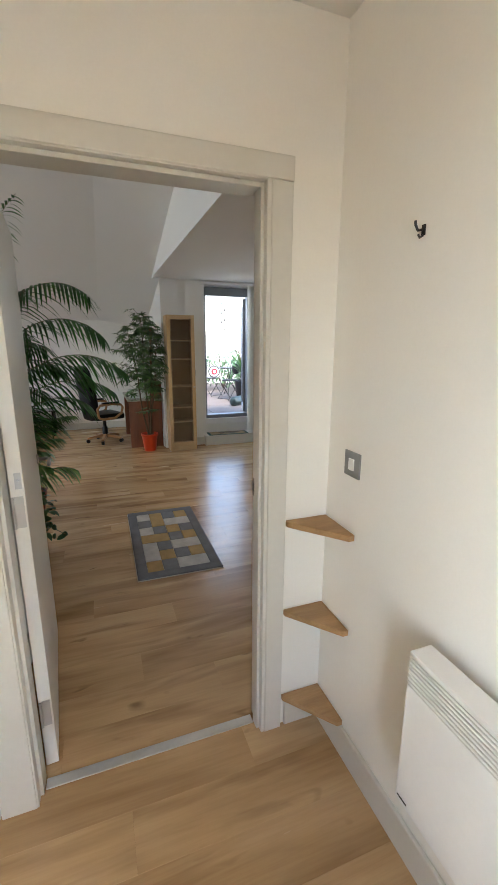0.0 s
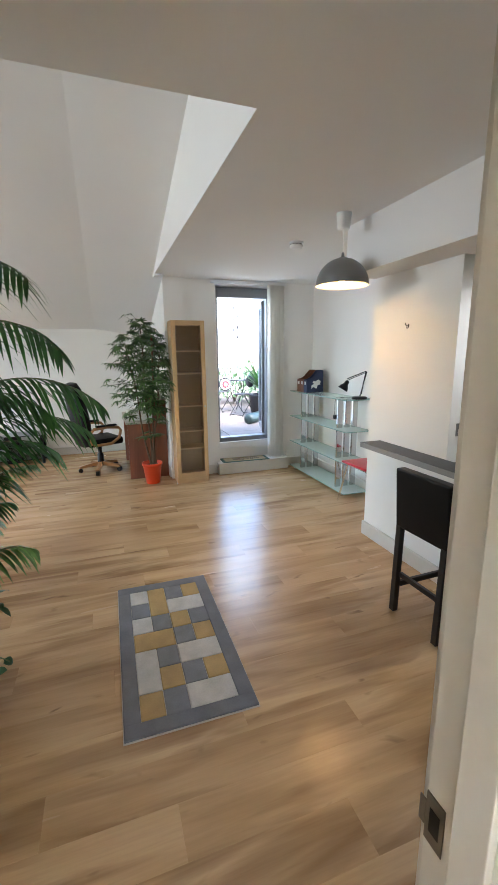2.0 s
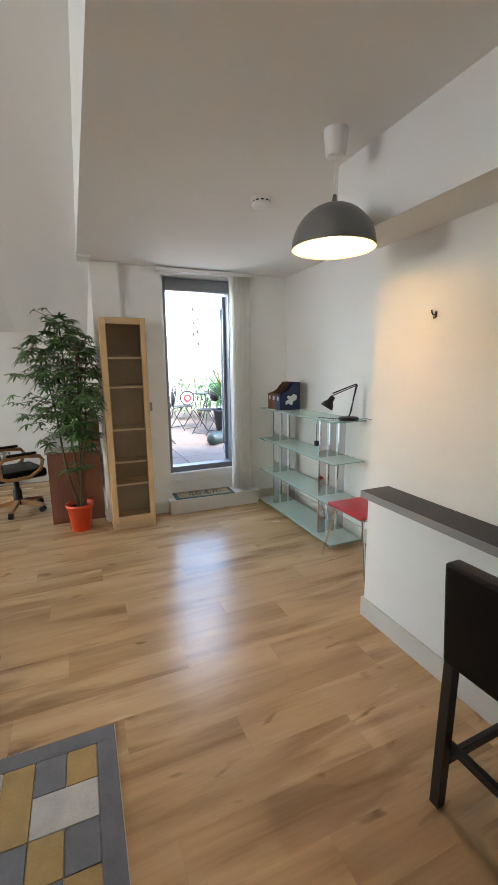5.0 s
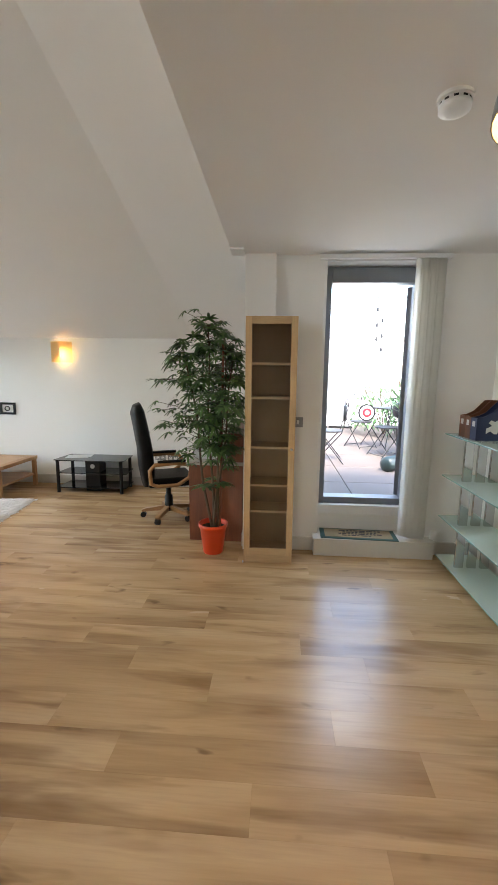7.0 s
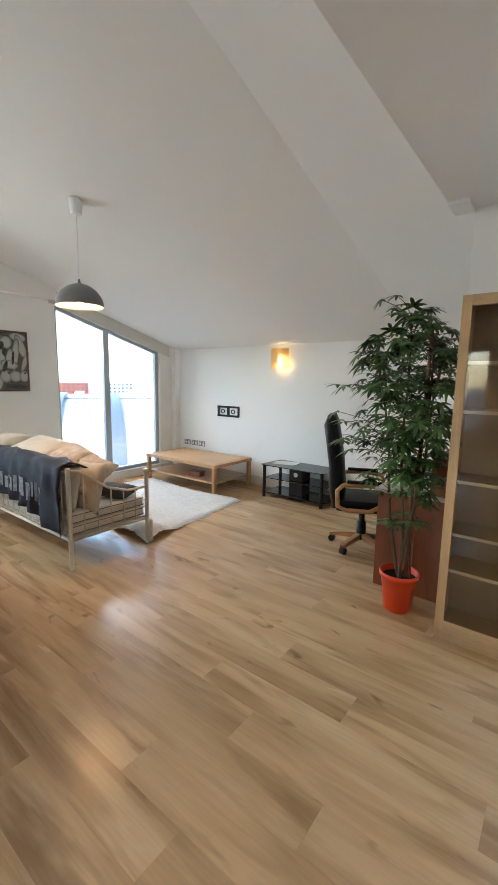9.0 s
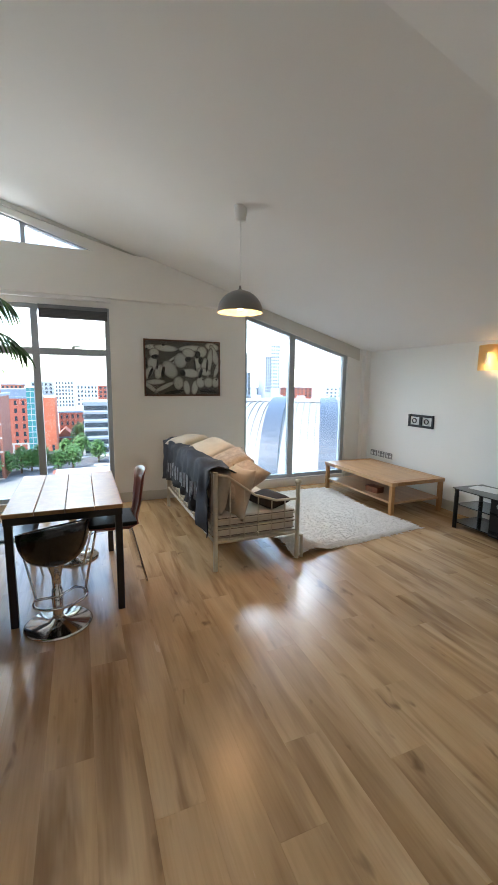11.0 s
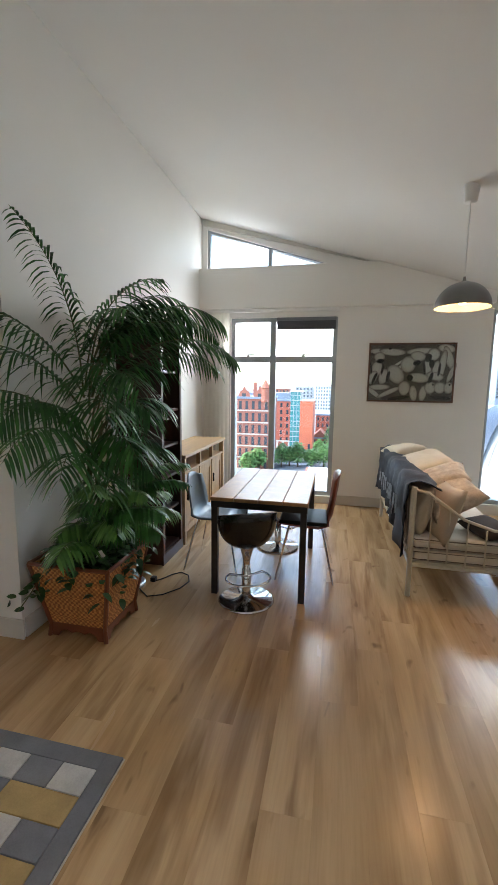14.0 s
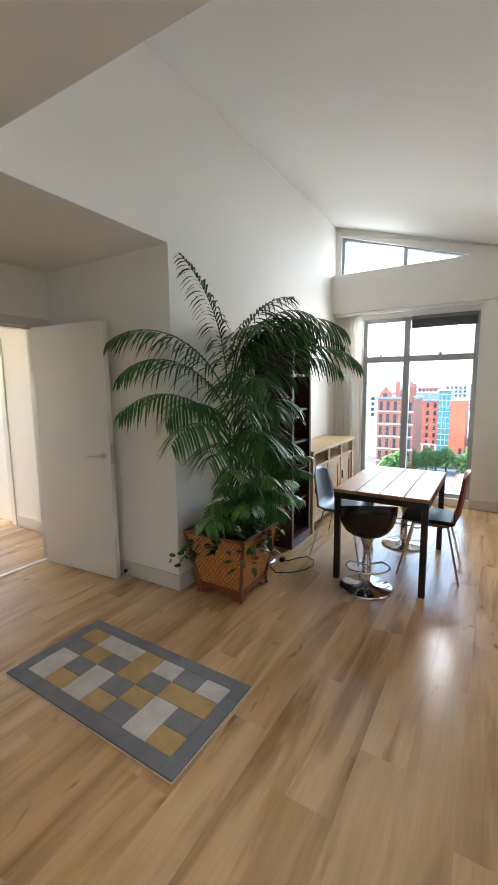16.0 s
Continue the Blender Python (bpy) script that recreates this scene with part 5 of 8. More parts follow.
shell_chair("shell_chair", "blue-grey moulded shell chair on thin steel legs", place(-1.66, 3.66, 0, 88), M_BLUE, [0.19, 0.2, 0.21, 0.21, 0.205, 0.20, 0.19, 0.17, 0.12], 0.80, False)
shell_chair("ply_chair", "cherry plywood chair with a black padded seat", place(-1.68, 4.42, 0, -88), M_CHERRY, [0.18, 0.19, 0.2, 0.2, 0.18, 0.10, 0.14, 0.17, 0.16], 0.88, True)

# ---- dark bookcase and sideboard ----
db = thing("bookcase", "tall dark mahogany bookcase with open shelves", "bookcase", place(-1.71, 3.02))
w = wparts(db)
DX0, DX1 = -1.935, -1.49
w("side_panel", boxes((DX0, DX0 + 0.02, 2.83, 3.215, 0, 2.02), bevel=0.002), M_MAHOG)
w("side_panel", boxes((DX1 - 0.02, DX1, 2.83, 3.215, 0, 2.02), bevel=0.002), M_MAHOG)
w("back_panel", boxes((DX0 + 0.02, DX1 - 0.02, 2.83, 2.84, 0.06, 2.0)), M_MAHOG)
w("cornice", boxes((DX0 - 0.015, DX1 + 0.015, 2.83, 3.235, 2.02, 2.05), bevel=0.006), M_MAHOG)
w("plinth", boxes((DX0 - 0.008, DX1 + 0.008, 3.215, 3.228, 0, 0.09), bevel=0.003), M_MAHOG)
for s, e in ((DX0, DX0 + 0.04), (DX1 - 0.04, DX1)):
    w("stile", boxes((s, e, 3.2151, 3.225, 0.09, 2.02), bevel=0.002), M_MAHOG)
for z in (0.09, 0.44, 0.745, 1.02, 1.33, 1.66):
    w("shelf", boxes((DX0 + 0.02, DX1 - 0.02, 2.84, 3.20, z - 0.011, z + 0.011), bevel=0.002), M_MAHOG)

cl = thing("clip_lamp", "small silver clip lamp hanging at the bookcase", "lamp", place(-1.47, 3.24, 1.30))
part("shade", lathe([(0.012, 0.06), (0.022, 0.05), (0.03, 0.02), (0.055, -0.03), (0.053, -0.03), (0.027, 0.02), (0, 0.045)], 20), M_STEEL, cl, smooth=True)
part("arm", tube([(0, 0, 0.06), (0.0, -0.005, 0.10), (-0.01, -0.02, 0.12)], 0.006, 8), M_BLACK, cl)
part("clip", boxes((-0.03, 0.01, -0.035, -0.013, 0.10, 0.14), bevel=0.003), M_BLACK, cl)

sb = thing("sideboard", "light oak sideboard with panel doors and an open slot", "sideboard", place(-2.65, 3.03))
w = wparts(sb)
SX0, SX1 = -3.36, -1.965
w("top", boxes((SX0 - 0.01, SX1 + 0.012, 2.83, 3.255, 0.86, 0.892), bevel=0.005), M_OAK_X)
w("slot_shelf", boxes((SX0 + 0.01, SX1 - 0.01, 2.84, 3.235, 0.70, 0.722), bevel=0.003), M_OAK_X)
w("body", boxes((SX0 + 0.03, SX1 - 0.03, 2.84, 3.20, 0.08, 0.70)), M_OAK_X)
w("side_panel", boxes((SX1 - 0.026, SX1 - 0.004, 2.84, 3.18, 0.06, 0.859), bevel=0.002), M_OAK)
for x in (SX0, SX1 - 0.05):
    w("post", boxes((x, x + 0.05, 3.185, 3.24, 0, 0.859), bevel=0.004), M_OAK)
    w("post", boxes((x, x + 0.05, 2.832, 2.84, 0, 0.859)), M_OAK)
for x in (SX0 + 0.46, SX0 + 0.90):
    w("divider", boxes((x - 0.02, x + 0.02, 3.19, 3.23, 0.08, 0.859), bevel=0.003), M_OAK)
for i in range(3):
    a = SX0 + 0.055 + i * 0.432
    d_ = w("door", boxes((a, a + 0.06, 3.203, 3.222, 0.10, 0.69), (a + 0.335, a + 0.395, 3.203, 3.222, 0.10, 0.69), (a + 0.06, a + 0.335, 3.203, 3.222, 0.10, 0.17), (a + 0.06, a + 0.335, 3.203, 3.222, 0.62, 0.69), (a + 0.06, a + 0.335, 3.203, 3.212, 0.17, 0.62), bevel=0.002), M_OAK)
    w("handle", boxes((a + 0.36, a + 0.37, 3.222, 3.24, 0.42, 0.52), bevel=0.003), M_IRON, d_)
w("label_plate", boxes((SX1 - 0.045, SX1 - 0.012, 3.24, 3.242, 0.62, 0.70)), M_PALE, None, "small white sticker")

# ---- picture ----
M_ART = mat("painted_ground", (0.16, 0.135, 0.12), 0.5, vary=0.3, scale=6, grain=90, relief=0.1)
M_ART_W, nt_, p_ = base_material("painted_pale_shape")
g_ = nt_.nodes.new("ShaderNodeTexCoord")
sh_ = nt_.nodes.new("ShaderNodeTexGradient")
sh_.gradient_type = 'SPHERICAL'
link(nt_, g_.outputs["Object"], sh_.inputs["Vector"])
link(nt_, ramp(nt_, sh_.outputs["Fac"], [(0.0, (0.26, 0.22, 0.20)), (0.14, (0.60, 0.56, 0.52)), (0.35, (0.84, 0.81, 0.77)), (1.0, (0.88, 0.86, 0.83))]), p_.inputs["Base Color"])
p_.inputs["Roughness"].default_value = 0.5
M_ART_B = mat("painted_black_shape", (0.022, 0.019, 0.018), 0.45, vary=0.2)
M_PFRAME = wood("picture_frame_wood", (0.16, 0.07, 0.04), (0.08, 0.035, 0.02), 0.35, 'Y', 0.2, 12)
pc = thing("picture", "framed monochrome abstract painting of rounded shapes", "picture", place(XW, 5.5, 1.73))
w = wparts(pc)
PY0, PY1, PZ0, PZ1 = 4.995, 6.005, 1.375, 2.095
w("canvas", boxes((XW + 0.008, XW + 0.016, PY0 + 0.02, PY1 - 0.02, PZ0 + 0.02, PZ1 - 0.02)), M_ART)


def painted(cy, cz, ry, rz, turn, material, layer, sides=28, bend=0.0):
    """A flat painted oval or curved band on the canvas; the middle is its own origin."""
    bm = bmesh.new()
    ring = [(math.cos(2 * math.pi * k / sides), math.sin(2 * math.pi * k / sides)) for k in range(sides)]
    vs = [bm.verts.new((0, u, v + bend * u * u)) for u, v in ring]
    bm.faces.new(vs)
    bmesh.ops.triangulate(bm, faces=bm.faces[:])
    o = part("painted_shape", bm, material, pc)
    c = Vector((XW + 0.0162 + 0.00006 * layer, PY0 + cy, PZ0 + cz)) - pc.matrix_basis.translation
    o.matrix_basis = Matrix.Translation(c) @ Matrix.Rotation(radians(turn), 4, 'X') @ Matrix.Diagonal((1, ry, rz, 1))


pale = [(0.10, 0.62, 0.09, 0.035, 0), (0.28, 0.61, 0.16, 0.045, -4), (0.60, 0.62, 0.16, 0.04, 5), (0.90, 0.65, 0.10, 0.05, -10), (0.93, 0.54, 0.05, 0.15, 20), (0.86, 0.44, 0.04, 0.20, -8),
        (0.97, 0.36, 0.03, 0.13, -20), (0.38, 0.43, 0.19, 0.018, 38), (0.42, 0.40, 0.20, 0.018, 38), (0.34, 0.46, 0.17, 0.016, 36), (0.13, 0.55, 0.065, 0.06, 0), (0.11, 0.41, 0.07, 0.09, 0),
        (0.06, 0.30, 0.05, 0.09, -25), (0.19, 0.31, 0.06, 0.10, -18), (0.33, 0.34, 0.09, 0.13, 35), (0.47, 0.46, 0.09, 0.10, 0), (0.58, 0.56, 0.09, 0.06, -10), (0.76, 0.58, 0.07, 0.075, 0),
        (0.70, 0.42, 0.04, 0.11, 10), (0.79, 0.40, 0.04, 0.11, -10), (0.60, 0.30, 0.13, 0.06, -6), (0.79, 0.32, 0.10, 0.05, -14), (0.14, 0.18, 0.13, 0.035, 2), (0.08, 0.11, 0.11, 0.03, -38),
        (0.26, 0.12, 0.15, 0.03, 26), (0.44, 0.17, 0.07, 0.09, 0), (0.55, 0.11, 0.045, 0.10, 8), (0.66, 0.11, 0.045, 0.10, -8), (0.74, 0.18, 0.065, 0.075, 0), (0.85, 0.18, 0.07, 0.07, 0), (0.95, 0.18, 0.055, 0.07, 0)]
for i, (cy, cz, ry_, rz_, tn) in enumerate(pale):
    painted(cy, cz, ry_, rz_, tn, M_ART_W, i, bend=0.25 if i % 4 == 1 else 0.0)
for i, (cy, cz, ry_, rz_, tn) in enumerate(((0.14, 0.50, 0.045, 0.028, 10), (0.03, 0.42, 0.014, 0.075, 8), (0.17, 0.40, 0.013, 0.065, -6), (0.08, 0.29, 0.018, 0.075, -22), (0.24, 0.31, 0.02, 0.07, -12), (0.57, 0.48, 0.045, 0.03, 20),
                                            (0.70, 0.54, 0.035, 0.05, -25), (0.74, 0.47, 0.03, 0.05, 0), (0.66, 0.41, 0.014, 0.08, 6), (0.83, 0.40, 0.015, 0.085, -6), (0.50, 0.30, 0.035, 0.04, 20), (0.74, 0.30, 0.022, 0.07, -16),
                                            (0.25, 0.65, 0.02, 0.012, 0), (0.57, 0.67, 0.02, 0.012, 0), (0.04, 0.59, 0.012, 0.012, 0), (0.77, 0.22, 0.012, 0.012, 0), (0.96, 0.22, 0.012, 0.012, 0), (0.38, 0.05, 0.13, 0.022, 8), (0.85, 0.06, 0.13, 0.025, -4))):
    painted(cy, cz, ry_, rz_, tn, M_ART_B, 40 + i)
w("frame_rail", boxes((XW + 0.001, XW + 0.026, PY0, PY1, PZ0, PZ0 + 0.02), bevel=0.003), M_PFRAME)
w("frame_rail", boxes((XW + 0.001, XW + 0.026, PY0, PY1, PZ1 - 0.02, PZ1), bevel=0.003), M_PFRAME)
w("frame_stile", boxes((XW + 0.001, XW + 0.026, PY0, PY0 + 0.02, PZ0 + 0.02, PZ1 - 0.02), bevel=0.003), M_PFRAME)
w("frame_stile", boxes((XW + 0.001, XW + 0.026, PY1 - 0.02, PY1, PZ0 + 0.02, PZ1 - 0.02), bevel=0.003), M_PFRAME)
w("glazing", boxes((XW + 0.0215, XW + 0.0230, PY0 + 0.02, PY1 - 0.02, PZ0 + 0.02, PZ1 - 0.02)), M_GLASS).visible_shadow = False

# ---- daybed ----
bed = thing("daybed", "cream metal daybed with barred ends and a low rail", "daybed", place(-2.43, 5.6))
w = wparts(bed)
BX0, BX1, BY0, BY1 = -3.40, -1.45, 5.21, 5.97
for x in (BX0, BX1):
    w("post", tube([(x, BY0, 0), (x, BY0, 0.84)], 0.019, 12), M_CREAM)
    w("post", tube([(x, BY1, 0), (x, BY1, 0.68)], 0.019, 12), M_CREAM)
    w("finial", lathe([(0, -0.012), (0.018, -0.01), (0.03, 0.008), (0.027, 0.028), (0.012, 0.036), (0, 0.036)], 16, centre=(x, BY1, 0.69)), M_CREAM, smooth=True)
    w("end_rail", tube([(x, BY0, 0.82), (x, BY0 + 0.10, 0.80), (x, BY0 + 0.35, 0.62), (x, BY0 + 0.55, 0.555), (x, BY1, 0.55)], 0.011, 10), M_CREAM, smooth=True)
    w("end_rail", tube([(x, BY0, 0.245), (x, BY1, 0.245)], 0.013, 10), M_CREAM)
    for z in (0.36, 0.43):
        w("end_rail", tube([(x, BY0, z), (x, BY1, z)], 0.006, 8), M_CREAM)
    for i in range(1, 6):
        y = BY0 + (BY1 - BY0) * i / 6
        top = 0.80 - 0.25 * min(1, max(0, (i / 6 - 0.1) / 0.55))
        w("end_bar", tube([(x, y, 0.245), (x, y, top)], 0.006, 8), M_CREAM)
w("back_rail", tube([(BX0, BY0, 0.80), (BX1, BY0, 0.80)], 0.011, 10), M_CREAM)
w("back_rail", tube([(BX0, BY0, 0.245), (BX1, BY0, 0.245)], 0.013, 10), M_CREAM)
w("back_rail", tube([(BX0, BY0, 0.36), (BX1, BY0, 0.36)], 0.006, 8), M_CREAM)
for i in range(1, 17):
    x = BX0 + (BX1 - BX0) * i / 17
    w("back_bar", tube([(x, BY0, 0.245), (x, BY0, 0.80)], 0.006, 8), M_CREAM)
w("front_rail", boxes((BX0, BX1, BY1 - 0.012, BY1 + 0.012, 0.225, 0.265), bevel=0.003), M_CREAM)
w("slatted_base", boxes((BX0 + 0.02, BX1 - 0.02, BY0 + 0.02, BY1 - 0.015, 0.25, 0.268)), M_CREAM)
w("trundle_leg", tube([(BX1 - 0.01, BY1 + 0.055, 0), (BX1 - 0.01, BY1 + 0.055, 0.20)], 0.016, 10), M_CREAM)
w("trundle_rail", tube([(BX1 - 0.01, BY1 + 0.055, 0.205), (BX1 - 0.01, BY1, 0.215)], 0.014, 10), M_CREAM)
w("trundle_rail", tube([(BX1 - 0.01, BY1 + 0.055, 0.20), (BX0 + 0.01, BY1 + 0.055, 0.20)], 0.014, 10), M_CREAM)
w("trundle_leg", tube([(BX0 + 0.01, BY1 + 0.055, 0), (BX0 + 0.01, BY1 + 0.055, 0.20)], 0.016, 10), M_CREAM)

M_STRIPE = mat("mattress_piping", (0.16, 0.13, 0.11), 0.9, relief=0.1)
for i, (z0, z1) in enumerate(((0.27, 0.36), (0.362, 0.455))):
    t = thing("mattress", "thin white mattress with dark piping on the daybed", "mattress", place(-2.43, 5.6, z0), group="daybed mattresses")
    bm = boxes((BX0 + 0.03 - i * 0.0, BX1 - 0.022, BY0 + 0.022, BY1 - 0.02, z0, z1), bevel=0.025, seg=3)
    w2 = wparts(t)
    mt = w2("mattress", bm, M_MATTRESS, smooth=True)
    for z in (z0 + 0.016, z1 - 0.016):
        pts = [(BX0 + 0.035, BY0 + 0.026, z), (BX1 - 0.028, BY0 + 0.026, z), (BX1 - 0.019, BY0 + 0.036, z), (BX1 - 0.019, BY1 - 0.034, z), (BX1 - 0.028, BY1 - 0.019, z), (BX0 + 0.035, BY1 - 0.019, z), (BX0 + 0.027, BY1 - 0.034, z), (BX0 + 0.027, BY0 + 0.036, z)]
        w2("piping", tube(pts, 0.0035, 6, closed=True), M_STRIPE, mt)


def cushion(name, label, m, sx, sy, th, material, seed=1, cat="cushion"):
    """A soft pillow with pinched corners, lying in its own plane."""
    t = thing(name, label, cat, m, group="daybed cushions")
    rnd_ = random.Random(seed)
    n = 14
    bm = bmesh.new()
    tops, bots = [], []
    for i in range(n + 1):
        ra, rb = [], []
        for j in range(n + 1):
            u, v = 2 * i / n - 1, 2 * j / n - 1
            fall = max(0.0, (1 - u ** 4) * (1 - v ** 4)) ** 0.55
            pinch = 1 - 0.07 * (1 - abs(u)) * abs(v) ** 3 - 0.07 * (1 - abs(v)) * abs(u) ** 3
            wr = 0.10 * noise.noise((u * 2.2 + seed * 9.1, v * 2.2, seed * 1.7))
            x, y = u * sx / 2 * pinch, v * sy / 2 * pinch
            edge = i in (0, n) or j in (0, n)
            ra.append(bm.verts.new((x, y, th / 2 * fall * (1 + wr))))
            rb.append(ra[-1] if edge else bm.verts.new((x, y, -th / 2 * fall * (1 - wr) * 0.8)))
        tops.append(ra)
        bots.append(rb)
    for i in range(n):
        for j in range(n):
            bm.faces.new((tops[i][j], tops[i + 1][j], tops[i + 1][j + 1], tops[i][j + 1]))
            q = [bots[i][j], bots[i][j + 1], bots[i + 1][j + 1], bots[i + 1][j]]
            bm.faces.new(q)
    bmesh.ops.recalc_face_normals(bm, faces=bm.faces)
    part("cover", bm, material, t, smooth=True)
    return t


M_CUSH = mat("oatmeal_cushion", (0.50, 0.43, 0.34), 0.95, vary=0.12, scale=7, grain=240, relief=0.6)
M_CUSH2 = mat("pale_cushion", (0.66, 0.60, 0.50), 0.95, vary=0.08, scale=7, grain=240, relief=0.5)
M_FURC = mat("fluffy_cushion", (0.55, 0.47, 0.38), 1.0, vary=0.25, scale=16, grain=90, relief=1.0)
M_BROWN = mat("dark_brown_cushion", (0.045, 0.032, 0.028), 0.9, vary=0.15, grain=200, relief=0.4)
# back cushions stand against the rail, loose ones lie along them
for i in range(3):
    cushion("back_cushion", "beige upholstered back cushion standing on the daybed", pose(-1.80 - 0.62 * i, 5.315, 0.635, 78, 0, 0), 0.60, 0.40, 0.17, M_FABRIC, i + 1)
cushion("scatter_cushion", "pale linen cushion lying on top of the pile", pose(-3.05, 5.37, 0.872, 10, -4, 12), 0.50, 0.36, 0.13, M_CUSH2, 11)
cushion("scatter_cushion", "pale linen cushion leaning in the pile", pose(-2.45, 5.48, 0.845, 16, 4, 6), 0.62, 0.42, 0.16, M_CUSH2, 12)
cushion("scatter_cushion", "fluffy beige cushion leaning on the daybed", pose(-2.02, 5.52, 0.79, 24, 8, -6), 0.46, 0.42, 0.16, M_FURC, 13)
cushion("scatter_cushion", "fluffy beige cushion at the end of the daybed", pose(-1.72, 5.53, 0.71, 32, 12, 10), 0.42, 0.42, 0.15, M_FURC, 14)
cushion("scatter_cushion", "oatmeal cushion at the end of the daybed", pose(-1.60, 5.46, 0.62, 72, 0, 14), 0.34, 0.44, 0.12, M_CUSH, 15)
cushion("scatter_cushion", "dark brown cushion among the pale ones", pose(-2.80, 5.50, 0.80, 24, 0, -8), 0.44, 0.36, 0.13, M_BROWN, 16)
cushion("scatter_cushion", "dark cushion lying on the mattress", pose(-1.66, 5.78, 0.51, 8, 3, 20), 0.36, 0.26, 0.10, M_BROWN, 17)

# throw over the back
M_THROW, nt_, p_ = base_material("dark_blue_throw")
v_ = coords(nt_, (1, 1, 1))
big_ = noise_tex(nt_, v_, 5, 3)
base_ = ramp(nt_, big_, [(0.3, (0.007, 0.009, 0.016)), (0.7, (0.024, 0.033, 0.056))])
link(nt_, base_, p_.inputs["Base Color"])
p_.inputs["Roughness"].default_value = 0.8
bump(nt_, p_, noise_tex(nt_, v_, 180, 3), 0.5)
thr = thing("throw_blanket", "dark blue blanket with pale print hung over the back", "blanket", place(-2.5, 5.2, 0.8))
bm = bmesh.new()
cols, prof_ = 44, [(5.42, 0.80), (5.34, 0.86), (5.26, 0.868), (5.205, 0.862), (5.178, 0.83), (5.17, 0.76), (5.165, 0.68), (5.162, 0.60), (5.160, 0.52), (5.158, 0.45), (5.156, 0.39), (5.154, 0.34)]
grid = []
for i in range(cols + 1):
    f = i / cols
    x = -3.43 + 1.93 * f
    hem = 0.30 + 0.20 * abs(math.sin(f * 2.3 + 0.6)) * (1 if f < 0.85 else 0.6) - 0.05
    line = []
    for k, (y, z) in enumerate(prof_):
        zz = z if k < 5 else 0.83 + (hem - 0.83) * (k - 4) / 7
        fold = 0.026 * math.sin(f * 46 + 2.5 * math.sin(f * 9)) * max(0, k - 4) / 7 + 0.030 * noise.noise((f * 22, k * 0.9 + f * 6, 3)) - 0.008
        line.append(bm.verts.new((x, y + fold, zz + (0.05 * noise.noise((f * 9, k * 0.5, 7)) + 0.012 if k < 5 else 0))))
    grid.append(line)
for a, b in zip(grid, grid[1:]):
    for k in range(len(prof_) - 1):
        bm.faces.new((a[k], a[k + 1], b[k + 1], b[k]))
bmesh.ops.recalc_face_normals(bm, faces=bm.faces)
bmesh.ops.solidify(bm, geom=bm.faces[:], thickness=0.006)
bm.transform(thr.matrix_basis.inverted())
cloth = part("cloth", bm, M_THROW, thr, smooth=True)
M_PRINT = mat("faded_print", (0.42, 0.45, 0.50), 0.9, vary=0.4, scale=30, grain=120, relief=0.2)
rnd = random.Random(3)
x = -3.05
while x < -1.78:
    wd = rnd.uniform(0.02, 0.06)
    zt = 0.655 + rnd.uniform(-0.02, 0.03)
    bm = bmesh.new()
    f0 = (x + 3.36) / 1.90
    ring = []
    for xx in (x, x + wd):
        f = (xx + 3.36) / 1.90
        fold = 0.026 * math.sin(f * 46 + 2.5 * math.sin(f * 9))
        ring.append((xx, 5.138 + fold * 0.45))
    tall_ = rnd.uniform(0.10, 0.17)
    vs = [bm.verts.new((ring[0][0], ring[0][1] + 0.002, zt)), bm.verts.new((ring[1][0], ring[1][1] + 0.002, zt)), bm.verts.new((ring[1][0], ring[1][1] - 0.002, zt - tall_)), bm.verts.new((ring[0][0], ring[0][1] - 0.002, zt - tall_))]
    bm.faces.new(vs)
    bmesh.ops.solidify(bm, geom=bm.faces[:], thickness=0.003)
    bm.transform(thr.matrix_basis.inverted())
    part("print_bar", bm, M_PRINT, cloth)
    x += wd + rnd.uniform(0.012, 0.03)

# ---- white shaggy rug ----
M_SHAG = mat("white_wool", (0.70, 0.685, 0.65), 1.0, vary=0.10, scale=10, grain=60, relief=0.8)
M_SHAG_D = mat("wool_tips", (0.76, 0.745, 0.71), 1.0, vary=0.03, scale=20, grain=90, relief=0.4)
sr = thing("shaggy_rug", "thick white sheepskin-like rug with a rucked corner", "rug", place(-2.5, 6.8))
bm = bmesh.new()
rnd = random.Random(8)
NX, NY = 90, 74
grid = []
for i in range(NX + 1):
    row_ = []
    for j in range(NY + 1):
        u, v = i / NX, j / NY
        x0_ = -3.50
        x1_ = -1.44 - 0.20 * v
        x = x0_ + (x1_ - x0_) * u
        ya = 6.04 + 0.05 * math.sin(u * 5) - 0.05 * u
        yb = 7.58 + 0.04 * math.sin(u * 7 + 1)
        y = ya + (yb - ya) * v
        ed = min(u, 1 - u, v, 1 - v)
        jag = 0.018 * noise.noise((x * 14, y * 14, 2)) if ed < 0.02 else 0
        ruck = 0.075 * math.exp(-((u - 0.86 - 0.8 * v) ** 2 / 0.004 + (v - 0.07) ** 2 / 0.012)) + 0.05 * math.exp(-((u - 0.74) ** 2 / 0.006 + (v - 0.05) ** 2 / 0.012)) + 0.045 * math.exp(-((u - 0.93) ** 2 / 0.004 + (v - 0.10) ** 2 / 0.05))
        z = 0.004 + (0.022 + 0.006 * noise.noise((x * 14, y * 14, 0)) + 0.003 * noise.noise((x * 40, y * 40, 4))) * min(1, ed * 40) + ruck
        row_.append(bm.verts.new((x + jag, y + jag, z)))
    grid.append(row_)
for a, b in zip(grid, grid[1:]):
    for k in range(NY):
        bm.faces.new((a[k], b[k], b[k + 1], a[k + 1]))
